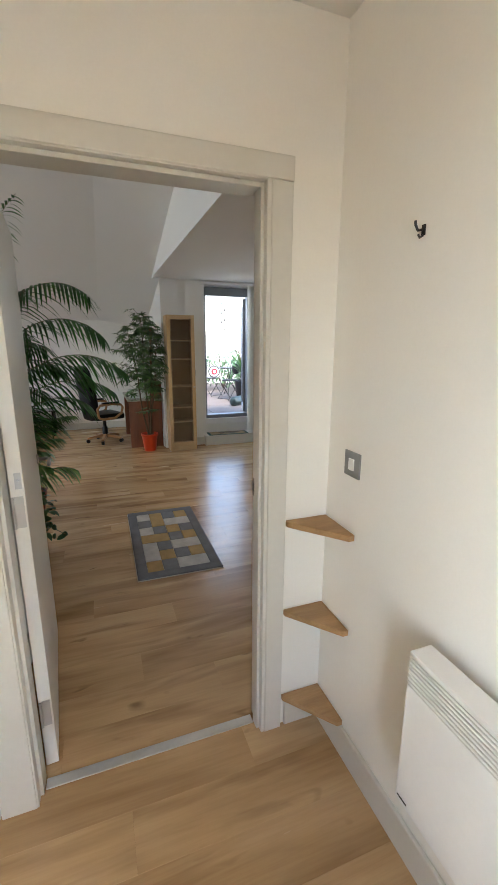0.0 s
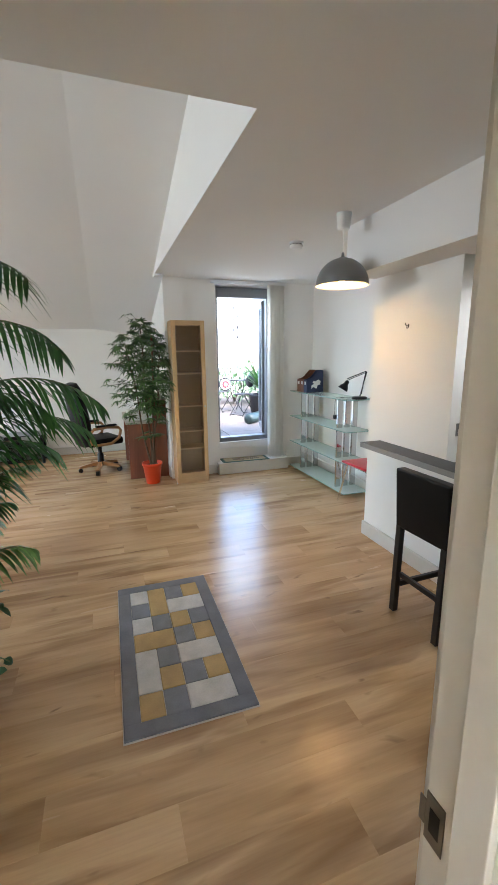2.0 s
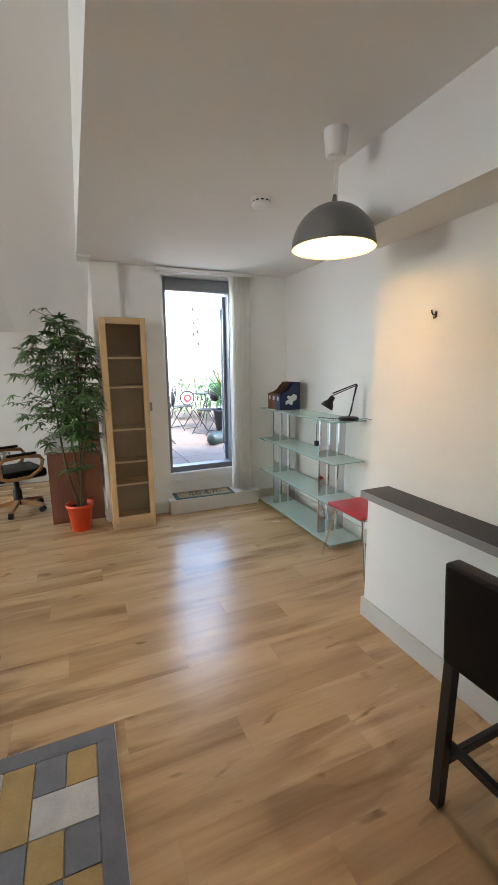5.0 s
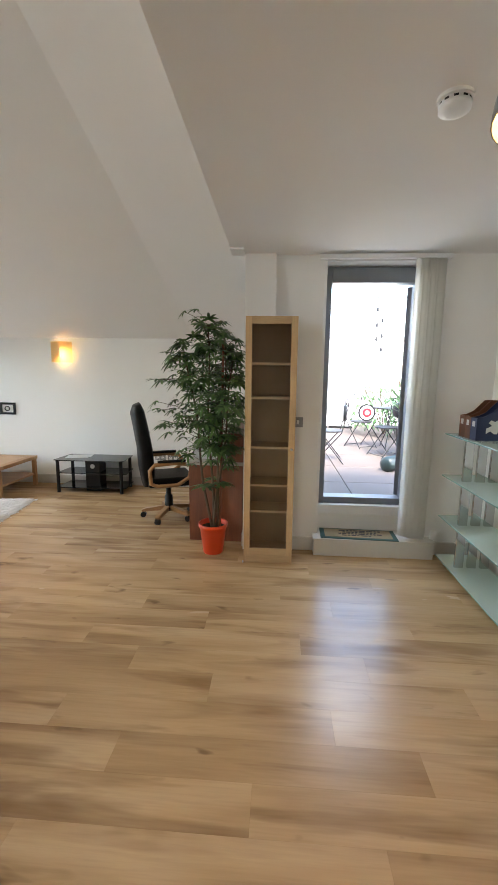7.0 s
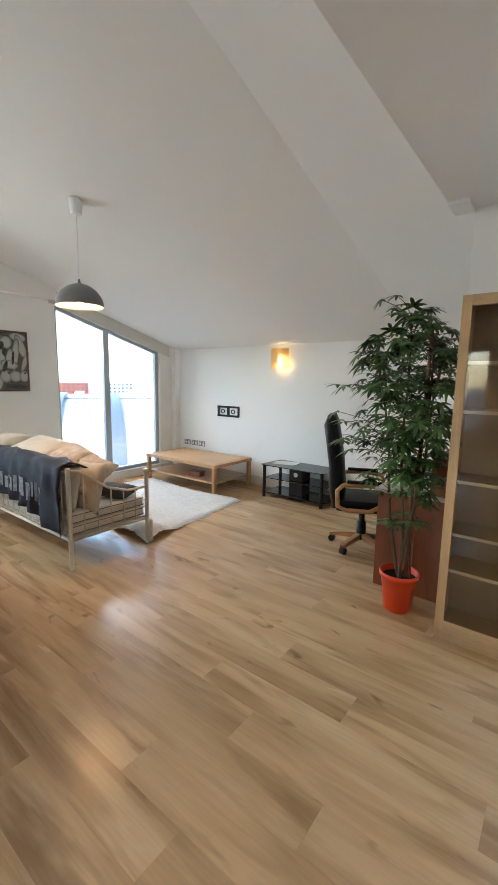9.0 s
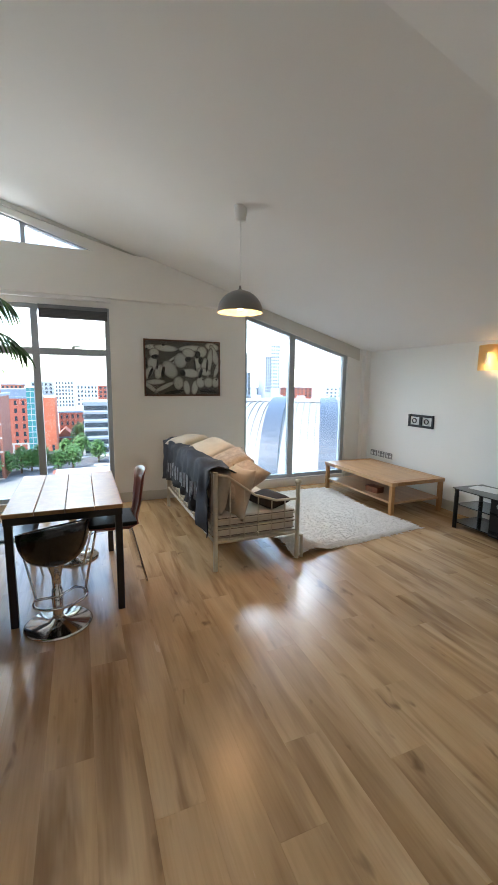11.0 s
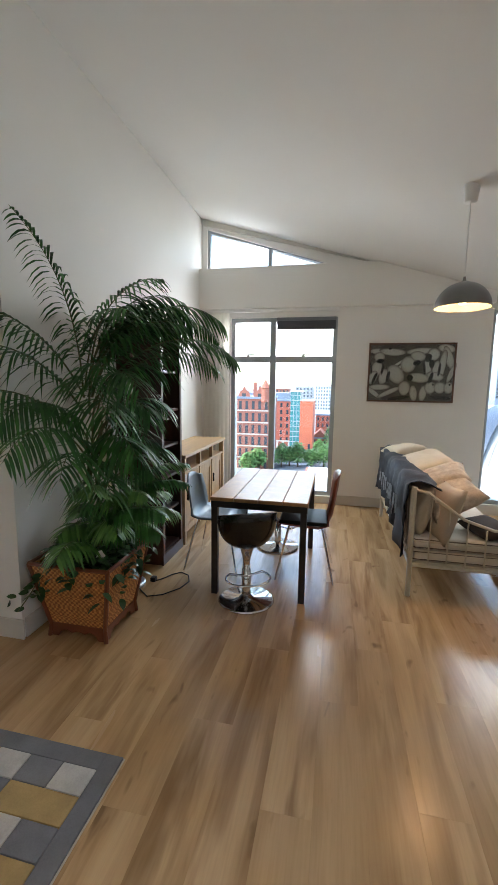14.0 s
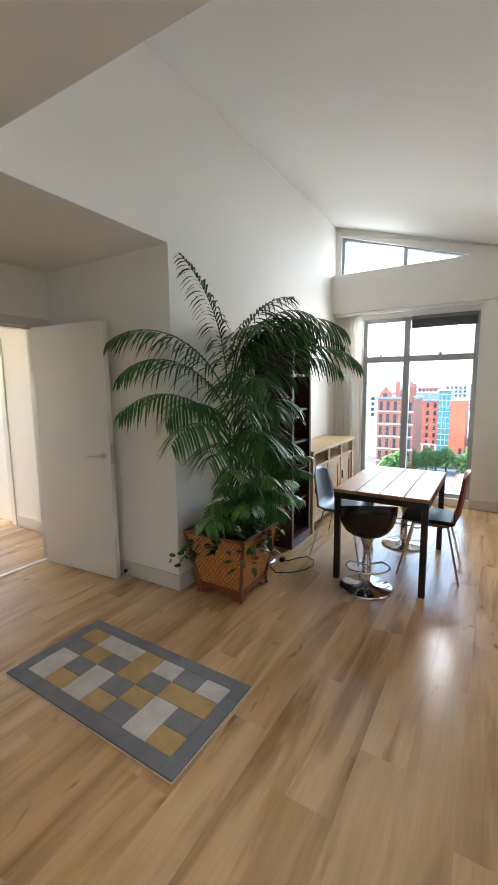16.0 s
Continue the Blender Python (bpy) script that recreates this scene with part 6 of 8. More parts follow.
ox = [(v_.co.x, v_.co.y, v_.co.z) for v_ in bm.verts]
bm.transform(sr.matrix_basis.inverted())
part("rug_body", bm, M_SHAG, sr, smooth=True)
verts, faces = [], []
for k in range(16000):
    x, y, z = ox[rnd.randrange(len(ox))]
    x += rnd.uniform(-0.012, 0.012) + 2.5
    y += rnd.uniform(-0.012, 0.012) - 6.8
    a = rnd.uniform(0, 2 * math.pi)
    L = rnd.uniform(0.025, 0.05)
    dx, dy = math.cos(a) * L, math.sin(a) * L
    nx_, ny_ = -math.sin(a) * 0.005, math.cos(a) * 0.005
    n0 = len(verts)
    verts += [(x + nx_, y + ny_, z + 0.0005), (x - nx_, y - ny_, z + 0.0005), (x + dx * 0.6, y + dy * 0.6, z + 0.004), (x + dx, y + dy, z + 0.0025)]
    faces += [(n0, n0 + 1, n0 + 2), (n0 + 1, n0 + 3, n0 + 2)]
me = bpy.data.meshes.new("shag")
me.from_pydata(verts, [], faces)
me.materials.append(M_SHAG_D)
o = new("shag", me)
o.parent = sr
tagged(o, kind="stuff")

# ---- patterned rug ----
def wool(name, c):
    return mat(name, c, 0.98, vary=0.18, scale=9, grain=150, relief=1.0)


M_RG, M_RW, M_RY = wool("rug_grey", (0.19, 0.195, 0.21)), wool("rug_white", (0.52, 0.51, 0.48)), wool("rug_ochre", (0.42, 0.29, 0.12))
M_RB = wool("rug_border_grey", (0.165, 0.17, 0.185))
rg = thing("patterned_rug", "grey bordered wool rug with white, ochre and grey blocks", "rug", place(0.574, 3.210, 0, -0.8))
RW, RL = 0.605, 1.215
part("backing", boxes((-RW / 2 - 0.004, RW / 2 + 0.004, -RL / 2 - 0.005, RL / 2 + 0.005, 0, 0.004)), mat("rug_backing", (0.55, 0.5, 0.42), 0.9), rg)
bd = 0.075
for sp in ((-RW / 2, RW / 2, -RL / 2, -RL / 2 + bd), (-RW / 2, RW / 2, RL / 2 - bd, RL / 2), (-RW / 2, -RW / 2 + bd, -RL / 2 + bd, RL / 2 - bd), (RW / 2 - bd, RW / 2, -RL / 2 + bd, RL / 2 - bd)):
    part("border", boxes((*sp, 0.004, 0.015), bevel=0.003, seg=2), M_RB, rg)
iw, il = RW - 2 * bd, RL - 2 * bd
cx = [0.0, 0.25, 0.5, 0.75, 1.0]
cells_ = [(0, 1, 0, 1, 'W'), (1, 2, 0, 2, 'Y'), (2, 3, 0, 1, 'G'), (3, 4, 0, 1, 'Y'), (0, 1, 1, 2, 'G'), (2, 4, 1, 2, 'W'),
          (0, 1, 2, 3, 'W'), (1, 2, 2, 3, 'G'), (2, 3, 2, 3, 'Y'), (3, 4, 2, 3, 'G'), (0, 2, 3, 4, 'Y'), (2, 3, 3, 4, 'G'), (3, 4, 3, 4, 'Y'),
          (0, 1, 4, 6, 'W'), (1, 2, 4, 5, 'G'), (2, 4, 4, 5, 'W'), (1, 2, 5, 6, 'Y'), (2, 3, 5, 6, 'G'), (3, 4, 5, 6, 'Y'), (0, 1, 6, 7, 'Y'), (1, 2, 6, 7, 'G'), (2, 4, 6, 7, 'W')]
for a, b, r0, r1, c in cells_:
    x0_, x1_ = -iw / 2 + iw * a / 4, -iw / 2 + iw * b / 4
    y1_, y0_ = il / 2 - il * r0 / 7, il / 2 - il * r1 / 7
    part("block", boxes((x0_ + 0.0015, x1_ - 0.0015, y0_ + 0.0015, y1_ - 0.0015, 0.004, 0.0155), bevel=0.0035, seg=2), {'W': M_RW, 'Y': M_RY, 'G': M_RG}[c], rg)

# ---- plants ----
def leaf_material(name, dark, light, rough=0.35):
    m, nt, p = base_material(name)
    g = nt.nodes.new("ShaderNodeNewGeometry")
    c = ramp(nt, g.outputs["Random Per Island"], [(0.0, dark), (0.6, tuple((a + b) / 2 for a, b in zip(dark, light))), (1.0, light)])
    v = noise_tex(nt, coords(nt), 30, 2)
    c = mixc(nt, 1.0, c, ramp(nt, v, [(0.3, (0.75, 0.75, 0.75)), (0.7, (1, 1, 1))]), 'MULTIPLY')
    link(nt, c, p.inputs["Base Color"])
    p.inputs["Roughness"].default_value = rough
    p.inputs["Subsurface Weight"].default_value = 0.0
    return m


M_PALM = leaf_material("palm_green", (0.014, 0.080, 0.013), (0.052, 0.21, 0.034), 0.52)
M_PALM_L = leaf_material("fresh_green", (0.05, 0.16, 0.03), (0.15, 0.34, 0.07))
M_BAMB = leaf_material("bamboo_green", (0.024, 0.068, 0.018), (0.15, 0.28, 0.075), 0.45)
M_IVY = leaf_material("ivy_green", (0.018, 0.065, 0.02), (0.06, 0.16, 0.045))
M_STEM = mat("green_brown_stem", (0.12, 0.13, 0.05), 0.6, vary=0.2)
M_BARK = mat("brown_stem", (0.10, 0.065, 0.035), 0.8, vary=0.3, relief=0.4)


def blade(verts, faces, p, d, side, length, width, droop):
    """One narrow leaf from p along d, bending down."""
    n0 = len(verts)
    up = side.cross(d).normalized()
    k = 4
    for i in range(k + 1):
        f = i / k
        c = p + d * (length * f) + Vector((0, 0, -droop * length * f * f))
        wd = width * (math.sin(math.pi * min(1, 0.12 + f * 0.88)) ** 0.7 if f < 1 else 0.0) * 0.5
        if i == k:
            verts.append(tuple(c))
        else:
            verts.append(tuple(c + side * wd + up * wd * 0.35))
            verts.append(tuple(c - side * wd + up * wd * 0.35))
    for i in range(k - 1):
        a = n0 + 2 * i
        faces.append((a, a + 1, a + 3, a + 2))
    faces.append((n0 + 2 * k - 2, n0 + 2 * k - 1, n0 + 2 * k))


def from_lists(name, verts, faces, material, parent):
    me = bpy.data.meshes.new(name)
    me.from_pydata(verts, [], faces)
    me.materials.append(material)
    o = new(name, me)
    o.parent = parent
    return o


def frond(parent, base, heading, lift, length, arch, material, seed, width=0.020, leaf=0.24, step=0.020):
    """A feathered palm leaf: a bending midrib with paired leaflets."""
    rnd_ = random.Random(seed)
    hd = Vector((math.cos(heading), math.sin(heading), 0))
    pts = []
    p = Vector(base)
    ang = lift
    n = 26
    for i in range(n + 1):
        pts.append(p.copy())
        f = i / n
        ang -= arch / n * (0.35 + 1.5 * f)
        p = p + (hd * math.cos(ang) + Vector((0, 0, math.sin(ang)))) * (length / n)
    tb_ = tube(pts, 0.004, 6, radii=[0.0065 * (1 - 0.8 * i / n) for i in range(n + 1)])
    rib = part("frond", tb_, M_STEM, parent)
    verts, faces = [], []
    total = length
    pos = total * 0.22
    while pos < total * 0.99:
        f = pos / total
        q = f * n
        i = min(n - 1, int(q))
        c = pts[i].lerp(pts[i + 1], q - i)
        d = (pts[i + 1] - pts[i]).normalized()
        side = d.cross(Vector((0, 0, 1)))
        side = side.normalized() if side.length > 0.05 else Vector((-hd.y, hd.x, 0))
        L = leaf * (math.sin(math.pi * (0.16 + 0.80 * f)) ** 0.8) * rnd_.uniform(0.9, 1.08)
        for s in (-1, 1):
            dd = (side * s + d * (0.55 + 0.5 * f) + Vector((0, 0, rnd_.uniform(-0.12, 0.06)))).normalized()
            sd = dd.cross(Vector((0, 0, 1)))
            sd = sd.normalized() if sd.length > 0.05 else d
            blade(verts, faces, c, dd, (sd + Vector((0, 0, rnd_.uniform(-0.4, 0.4)))).normalized(), L, width, 0.50 + rnd_.uniform(0, 0.40))
        pos += step
    lf = from_lists("frond_blade", verts, faces, material, rib)
    tagged(lf, kind="stuff")
    return rib


# palm in a wicker planter
M_WICKER, nt_, p_ = base_material("woven_wicker")
v_ = coords(nt_, (1, 1, 1))
br = nt_.nodes.new("ShaderNodeTexChecker")
br.inputs["Scale"].default_value = 62
link(nt_, v_, br.inputs["Vector"])
n1 = noise_tex(nt_, v_, 40, 3)
c_ = mixc(nt_, br.outputs["Fac"], (0.74, 0.34, 0.10), (0.42, 0.15, 0.04))
link(nt_, mixc(nt_, 1.0, c_, ramp(nt_, n1, [(0.3, (0.6, 0.6, 0.6)), (0.7, (1, 1, 1))]), 'MULTIPLY'), p_.inputs["Base Color"])
p_.inputs["Roughness"].default_value = 0.72
bump(nt_, p_, br.outputs["Fac"], 0.7, 0.004)
M_CANE = mat("dark_cane", (0.20, 0.055, 0.02), 0.4, vary=0.15)

PX, PY = -0.60, 3.135
pl = thing("wicker_planter", "tapered square wicker planter with dark scalloped feet", "planter", place(PX, PY))
bh, th_, zb, zt = 0.180, 0.258, 0.075, 0.485
bm = bmesh.new()
rings = []
for hw_, z in ((bh, zb), ((bh + th_) / 2 + 0.006, (zb + zt) / 2), (th_, zt), (th_ - 0.02, zt), (bh - 0.012, zb + 0.02)):
    rings.append([bm.verts.new((sx * hw_, sy * hw_, z)) for sx, sy in ((-1, -1), (1, -1), (1, 1), (-1, 1))])
for a, b in zip(rings, rings[1:]):
    for k in range(4):
        bm.faces.new((a[k], a[(k + 1) % 4], b[(k + 1) % 4], b[k]))
bm.faces.new(rings[0][::-1])
bm.faces.new(rings[-1])
bmesh.ops.recalc_face_normals(bm, faces=bm.faces)
part("basket", bm, M_WICKER, pl)
for sx, sy in ((-1, -1), (1, -1), (1, 1), (-1, 1)):
    part("corner_post", tube([(sx * (bh + 0.012), sy * (bh + 0.012), 0.0), (sx * (bh + 0.004), sy * (bh + 0.004), zb), (sx * th_, sy * th_, zt + 0.005)], 0.014, 8), M_CANE, pl)
for k in range(4):
    a = [(-1, -1), (1, -1), (1, 1), (-1, 1)]
    p0, p1 = a[k], a[(k + 1) % 4]
    part("rim", tube([(p0[0] * th_, p0[1] * th_, zt + 0.004), (p1[0] * th_, p1[1] * th_, zt + 0.004)], 0.013, 8), M_CANE, pl)
    prof = [(-0.18, 0.085), (0.18, 0.085), (0.18, 0.0), (0.135, 0.0), (0.12, 0.03), (0.08, 0.05), (0.045, 0.03), (0.0, 0.045), (-0.045, 0.03), (-0.08, 0.05), (-0.12, 0.03), (-0.135, 0.0), (-0.18, 0.0)]
    o = part("apron", prism('y', prof, -0.187, -0.173), M_CANE, pl, "scalloped dark apron")
    o.matrix_basis = Matrix.Rotation(math.pi / 2 * k, 4, 'Z')
part("soil", boxes((-th_ + 0.03, th_ - 0.03, -th_ + 0.03, th_ - 0.03, 0.40, 0.425)), mat("potting_soil", (0.025, 0.018, 0.012), 0.95, vary=0.3, grain=40, relief=0.8), pl)

palm = thing("palm", "tall feathery green palm in the wicker planter", "palm", place(PX, PY, 0.42))
rnd = random.Random(21)
# stems: place, height
stems = [(0.0, -0.02, 0.95, 95), (0.05, 0.03, 0.85, 30), (-0.06, 0.0, 0.9, 150), (-0.03, 0.06, 0.6, 250), (0.04, 0.07, 0.5, 300)]
for i, (sx, sy, hh, tw) in enumerate(stems):
    lean = Vector((math.cos(radians(tw)), math.sin(radians(tw)), 0)) * 0.06
    top = Vector((sx, sy, 0)) + lean + Vector((0, 0, hh))
    part("stem", tube([(sx, sy, 0), (sx + lean.x * 0.3, sy + lean.y * 0.3, hh * 0.5), tuple(top)], 0.013, 8, radii=[0.011, 0.009, 0.006]), M_STEM, palm)
fronds = [  # base x, y, z, heading, lift, length, arch
    (-0.04, 0.02, 1.02, 118, 58, 1.12, 1.75), (-0.04, 0.02, 0.98, 138, 54, 1.08, 1.6), (-0.03, 0.02, 1.16, 104, 66, 1.05, 1.85),
    (0.0, -0.02, 1.05, -25, 89, 1.08, 0.8), (-0.02, 0.0, 1.05, 135, 80, 0.95, 1.5), (-0.03, 0.02, 1.05, 100, 76, 0.85, 1.7), (-0.02, 0.0, 1.0, 170, 84, 0.95, 1.3),
    (0.02, 0.0, 1.05, -35, 66, 1.08, 1.75), (-0.05, 0.0, 1.10, 142, 62, 1.24, 1.8), (-0.05, 0.0, 1.05, 160, 66, 1.20, 1.75), (0.01, 0.0, 1.1, 60, 80, 0.75, 1.7), (-0.03, 0.02, 1.2, 112, 80, 0.85, 1.8), (-0.04, 0.0, 1.2, 135, 74, 0.95, 1.9), (-0.02, 0.02, 1.2, 90, 84, 0.80, 1.5), (-0.05, 0.0, 1.15, 155, 70, 1.05, 1.8),
    (0.03, 0.02, 0.72, -14, 56, 1.06, 1.65), (0.03, 0.03, 0.64, 8, 48, 0.92, 1.5), (0.02, 0.03, 0.95, 35, 66, 0.76, 1.9), (0.03, 0.0, 0.95, -24, 60, 1.0, 1.8),
    (0.0, 0.04, 0.95, 60, 64, 0.88, 2.0), (0.02, 0.04, 0.85, 40, 54, 0.88, 1.8), (-0.02, 0.04, 0.85, 80, 60, 0.70, 1.9), (-0.04, 0.04, 0.82, 112, 62, 0.66, 1.9),
    (-0.06, 0.02, 0.78, 140, 64, 0.64, 1.8), (-0.06, 0.02, 0.70, 165, 64, 0.6, 1.7), (0.02, 0.06, 0.68, 55, 48, 0.82, 1.65), (-0.02, 0.06, 0.65, 95, 58, 0.62, 1.75), (-0.03, 0.05, 0.70, 70, 62, 0.70, 1.9),
    (-0.05, 0.05, 0.58, 120, 62, 0.55, 1.7), (0.05, 0.03, 0.52, 22, 55, 0.76, 1.65), (0.0, 0.06, 0.54, 75, 57, 0.72, 1.8), (-0.04, 0.04, 0.95, 120, 78, 0.80, 2.0), (0.01, 0.02, 0.95, 45, 80, 0.75, 1.9),
    (-0.06, 0.04, 0.48, 140, 58, 0.60, 1.6), (0.03, 0.02, 0.80, -5, 52, 0.76, 1.7), (0.0, 0.05, 0.50, 40, 40, 0.75, 1.4), (-0.03, 0.06, 0.46, 105, 56, 0.52, 1.6)]
for i, (bx_, by_, bz_, hd, lf_, ln, ar) in enumerate(fronds):
    ln *= 0.74 if bz_ < 0.97 and 30 < hd < 135 else 1.0
    frond(palm, (bx_, by_, bz_), radians(hd), radians(lf_), ln, ar, M_PALM, 100 + i, 0.0165, 0.285, 0.029)
for i, (hd, lf_, ln) in enumerate(((-5, 62, 0.52), (40, 62, 0.6), (75, 55, 0.56), (110, 60, 0.6), (155, 45, 0.66), (20, 76, 0.66), (135, 68, 0.62), (60, 75, 0.82), (95, 74, 0.85), (120, 78, 0.9), (35, 80, 0.85), (75, 66, 0.75), (140, 66, 0.7), (10, 55, 0.48), (170, 62, 0.6))):
    frond(palm, (0.014 * i - 0.07, 0.05, 0.09), radians(hd), radians(lf_), ln, 1.5, M_PALM_L if i % 3 != 2 else M_PALM, 150 + i, 0.018, 0.18, 0.017)

ivy = thing("trailing_plants", "dark trailing ivy with a few white flowers", "plant", place(PX, PY, 0.45))
verts, faces = [], []
rnd = random.Random(33)
for k in range(700):
    a = rnd.uniform(0, 2 * math.pi)
    r = 0.27 * math.sqrt(rnd.random())
    x, y = r * math.cos(a), r * math.sin(a)
    z = rnd.uniform(0.0, 0.22) * (1 - (r / 0.32) ** 2) + 0.01
    if rnd.random() < 0.07:
        q = rnd.uniform(-0.25, 0.25)
        x, y = (0.29, q) if rnd.random() < 0.5 else (q, 0.29)
        z = rnd.uniform(-0.20, 0.04) * (1 if abs(q) > 0.1 else 0.4)
    th2 = rnd.uniform(0, 2 * math.pi)
    d = Vector((math.cos(th2), math.sin(th2), rnd.uniform(-0.5, 0.4))).normalized()
    sd = d.cross(Vector((0, 0, 1))).normalized()
    blade(verts, faces, Vector((x, y, z)), d, sd, rnd.uniform(0.04, 0.075), rnd.uniform(0.03, 0.045), 0.4)
tagged(from_lists("foliage", verts, faces, M_IVY, ivy), kind="stuff")
verts, faces = [], []
for k in range(9):
    blade(verts, faces, Vector((0.26 + 0.03 * k * rnd.uniform(0.3, 0.6), -0.18 + 0.02 * k * rnd.uniform(-1, 0.4), -0.02 - 0.018 * k)), Vector((rnd.uniform(0.3, 1), rnd.uniform(-1, 1), 0.2)).normalized(), Vector((0.3, 0.2, 0.9)).normalized(), 0.055, 0.04, 0.3)
tagged(from_lists("foliage", verts, faces, M_IVY, ivy), kind="stuff")
part("vine", tube([(0.2, -0.16, 0.0), (0.28, -0.18, -0.05), (0.36, -0.20, -0.13), (0.42, -0.21, -0.17)], 0.003, 6), M_STEM, ivy)
M_PETAL = mat("white_petal", (0.78, 0.76, 0.72), 0.6, vary=0.05, relief=0.1)
for x, y, z in ((0.20, -0.02, 0.15), (0.16, 0.16, 0.10), (0.12, 0.20, 0.24), (0.22, -0.14, 0.08)):
    verts, faces = [], []
    for k in range(5):
        a = 2 * math.pi * k / 5
        d = Vector((0.25, math.cos(a), math.sin(a))).normalized()
        blade(verts, faces, Vector((x, y, z)), d, d.cross(Vector((1, 0, 0))).normalized(), 0.035, 0.034, 0.1)
    from_lists("flower", verts, faces, M_PETAL, ivy)["label"] = "white five-petalled flower"

# tall bamboo-like plant in a red pot
fp = thing("potted_ficus", "tall narrow-leaved green plant in a bright orange-red pot", "potted plant", place(0.805, 6.33))
M_REDPOT = mat("orange_red_plastic", (0.62, 0.055, 0.014), 0.35, vary=0.05, relief=0.02)
part("pot", lathe([(0, 0), (0.085, 0), (0.088, 0.006), (0.118, 0.235), (0.128, 0.238), (0.130, 0.27), (0.122, 0.272), (0.118, 0.245), (0.112, 0.22), (0, 0.22)], 36), M_REDPOT, fp, smooth=True)
part("soil", lathe([(0, 0.235), (0.116, 0.228)], 24), mat("pot_soil", (0.03, 0.022, 0.015), 0.95, relief=0.6), fp)
rnd = random.Random(44)
tops = []
for k, (x, y, tx, ty, hh) in enumerate(((0.0, 0.0, -0.05, 0.0, 1.98), (0.02, 0.02, 0.11, 0.02, 1.82), (-0.02, 0.01, -0.22, -0.02, 1.74), (0.01, -0.02, 0.17, -0.03, 1.62))):
    pts = [(x + (tx - x) * f + 0.012 * math.sin(9 * f + k), y + (ty - y) * f + 0.012 * math.cos(7 * f + k), 0.22 + (hh - 0.22) * f) for f in [i / 12 for i in range(13)]]
    part("stem", tube(pts, 0.01, 8, radii=[0.013 * (1 - 0.6 * i / 12) for i in range(13)]), M_BARK, fp)
    tops.append(pts)
verts, faces, twigs = [], [], bmesh.new()


def palmate(p0, d, size, n):
    """A hand of n narrow leaflets spreading from one stalk end."""
    side = d.cross(Vector((0, 0, 1)))
    side = side.normalized() if side.length > 0.05 else Vector((1, 0, 0))
    for q in range(n):
        a = radians(-105 + 210 * q / (n - 1))
        dd = (d * math.cos(a) + side * math.sin(a) + Vector((0, 0, rnd.uniform(-0.10, 0.05)))).normalized()
        sd = dd.cross(side.cross(d))
        sd = sd.normalized() if sd.length > 0.05 else side
        blade(verts, faces, p0, dd, sd, size * (1.0 - 0.30 * abs(a) / radians(105)) * rnd.uniform(0.85, 1.1), size * 0.21, 0.22)


for k in range(300):
    pts = tops[rnd.randrange(4)]
    f = 0.38 + 0.62 * rnd.random() ** 0.75
    q = f * 12
    i = min(11, int(q))
    c = Vector(pts[i]).lerp(Vector(pts[i + 1]), q - i)
    a = rnd.uniform(0, 2 * math.pi)
    reach = rnd.uniform(0.07, 0.36) * (1.0 if c.z < 1.6 else 0.72) * (0.7 if c.z < 0.95 else 1.0)
    e = c + Vector((math.cos(a) * reach, math.sin(a) * reach * 0.8, rnd.uniform(-0.04, 0.14)))
    e.x, e.y = min(e.x, 0.235), min(e.y, 0.20)
    tube([tuple(c), tuple(c.lerp(e, 0.5) + Vector((0, 0, 0.02))), tuple(e)], 0.0018, 4, twigs)
    out = Vector((math.cos(a), math.sin(a), rnd.uniform(-0.9, 0.25))).normalized()
    palmate(e, out, rnd.uniform(0.085, 0.125), rnd.choice((5, 6, 7)))
    if rnd.random() < 0.8:
        b = a + rnd.uniform(-1.5, 1.5)
        palmate(c.lerp(e, rnd.uniform(0.4, 0.8)), Vector((math.cos(b), math.sin(b), rnd.uniform(-0.8, 0.2))).normalized(), rnd.uniform(0.075, 0.11), 6)
for j in range(7):
    b = 2 * math.pi * j / 7
    palmate(Vector((0.07 * math.cos(b), 0.07 * math.sin(b), 0.60 + rnd.uniform(-0.02, 0.05))), Vector((math.cos(b), math.sin(b), 0.1)).normalized(), rnd.uniform(0.12, 0.16), 6)
for k, (x, z) in enumerate(((-0.03, 2.02), (-0.10, 1.98), (0.0, 1.94), (0.09, 1.88), (-0.16, 1.88))):
    palmate(Vector((x, 0, z)), Vector((0.3 * (-1) ** k, -0.5, 0.5)).normalized(), 0.12, 6)
part("stake", tube([(0.055, 0.03, 0.22), (0.085, 0.03, 1.86)], 0.011, 8), M_CANE, fp, "dark support stake")
part("twigs", twigs, M_BARK, fp)
tagged(from_lists("foliage", verts, faces, M_BAMB, fp), kind="stuff")

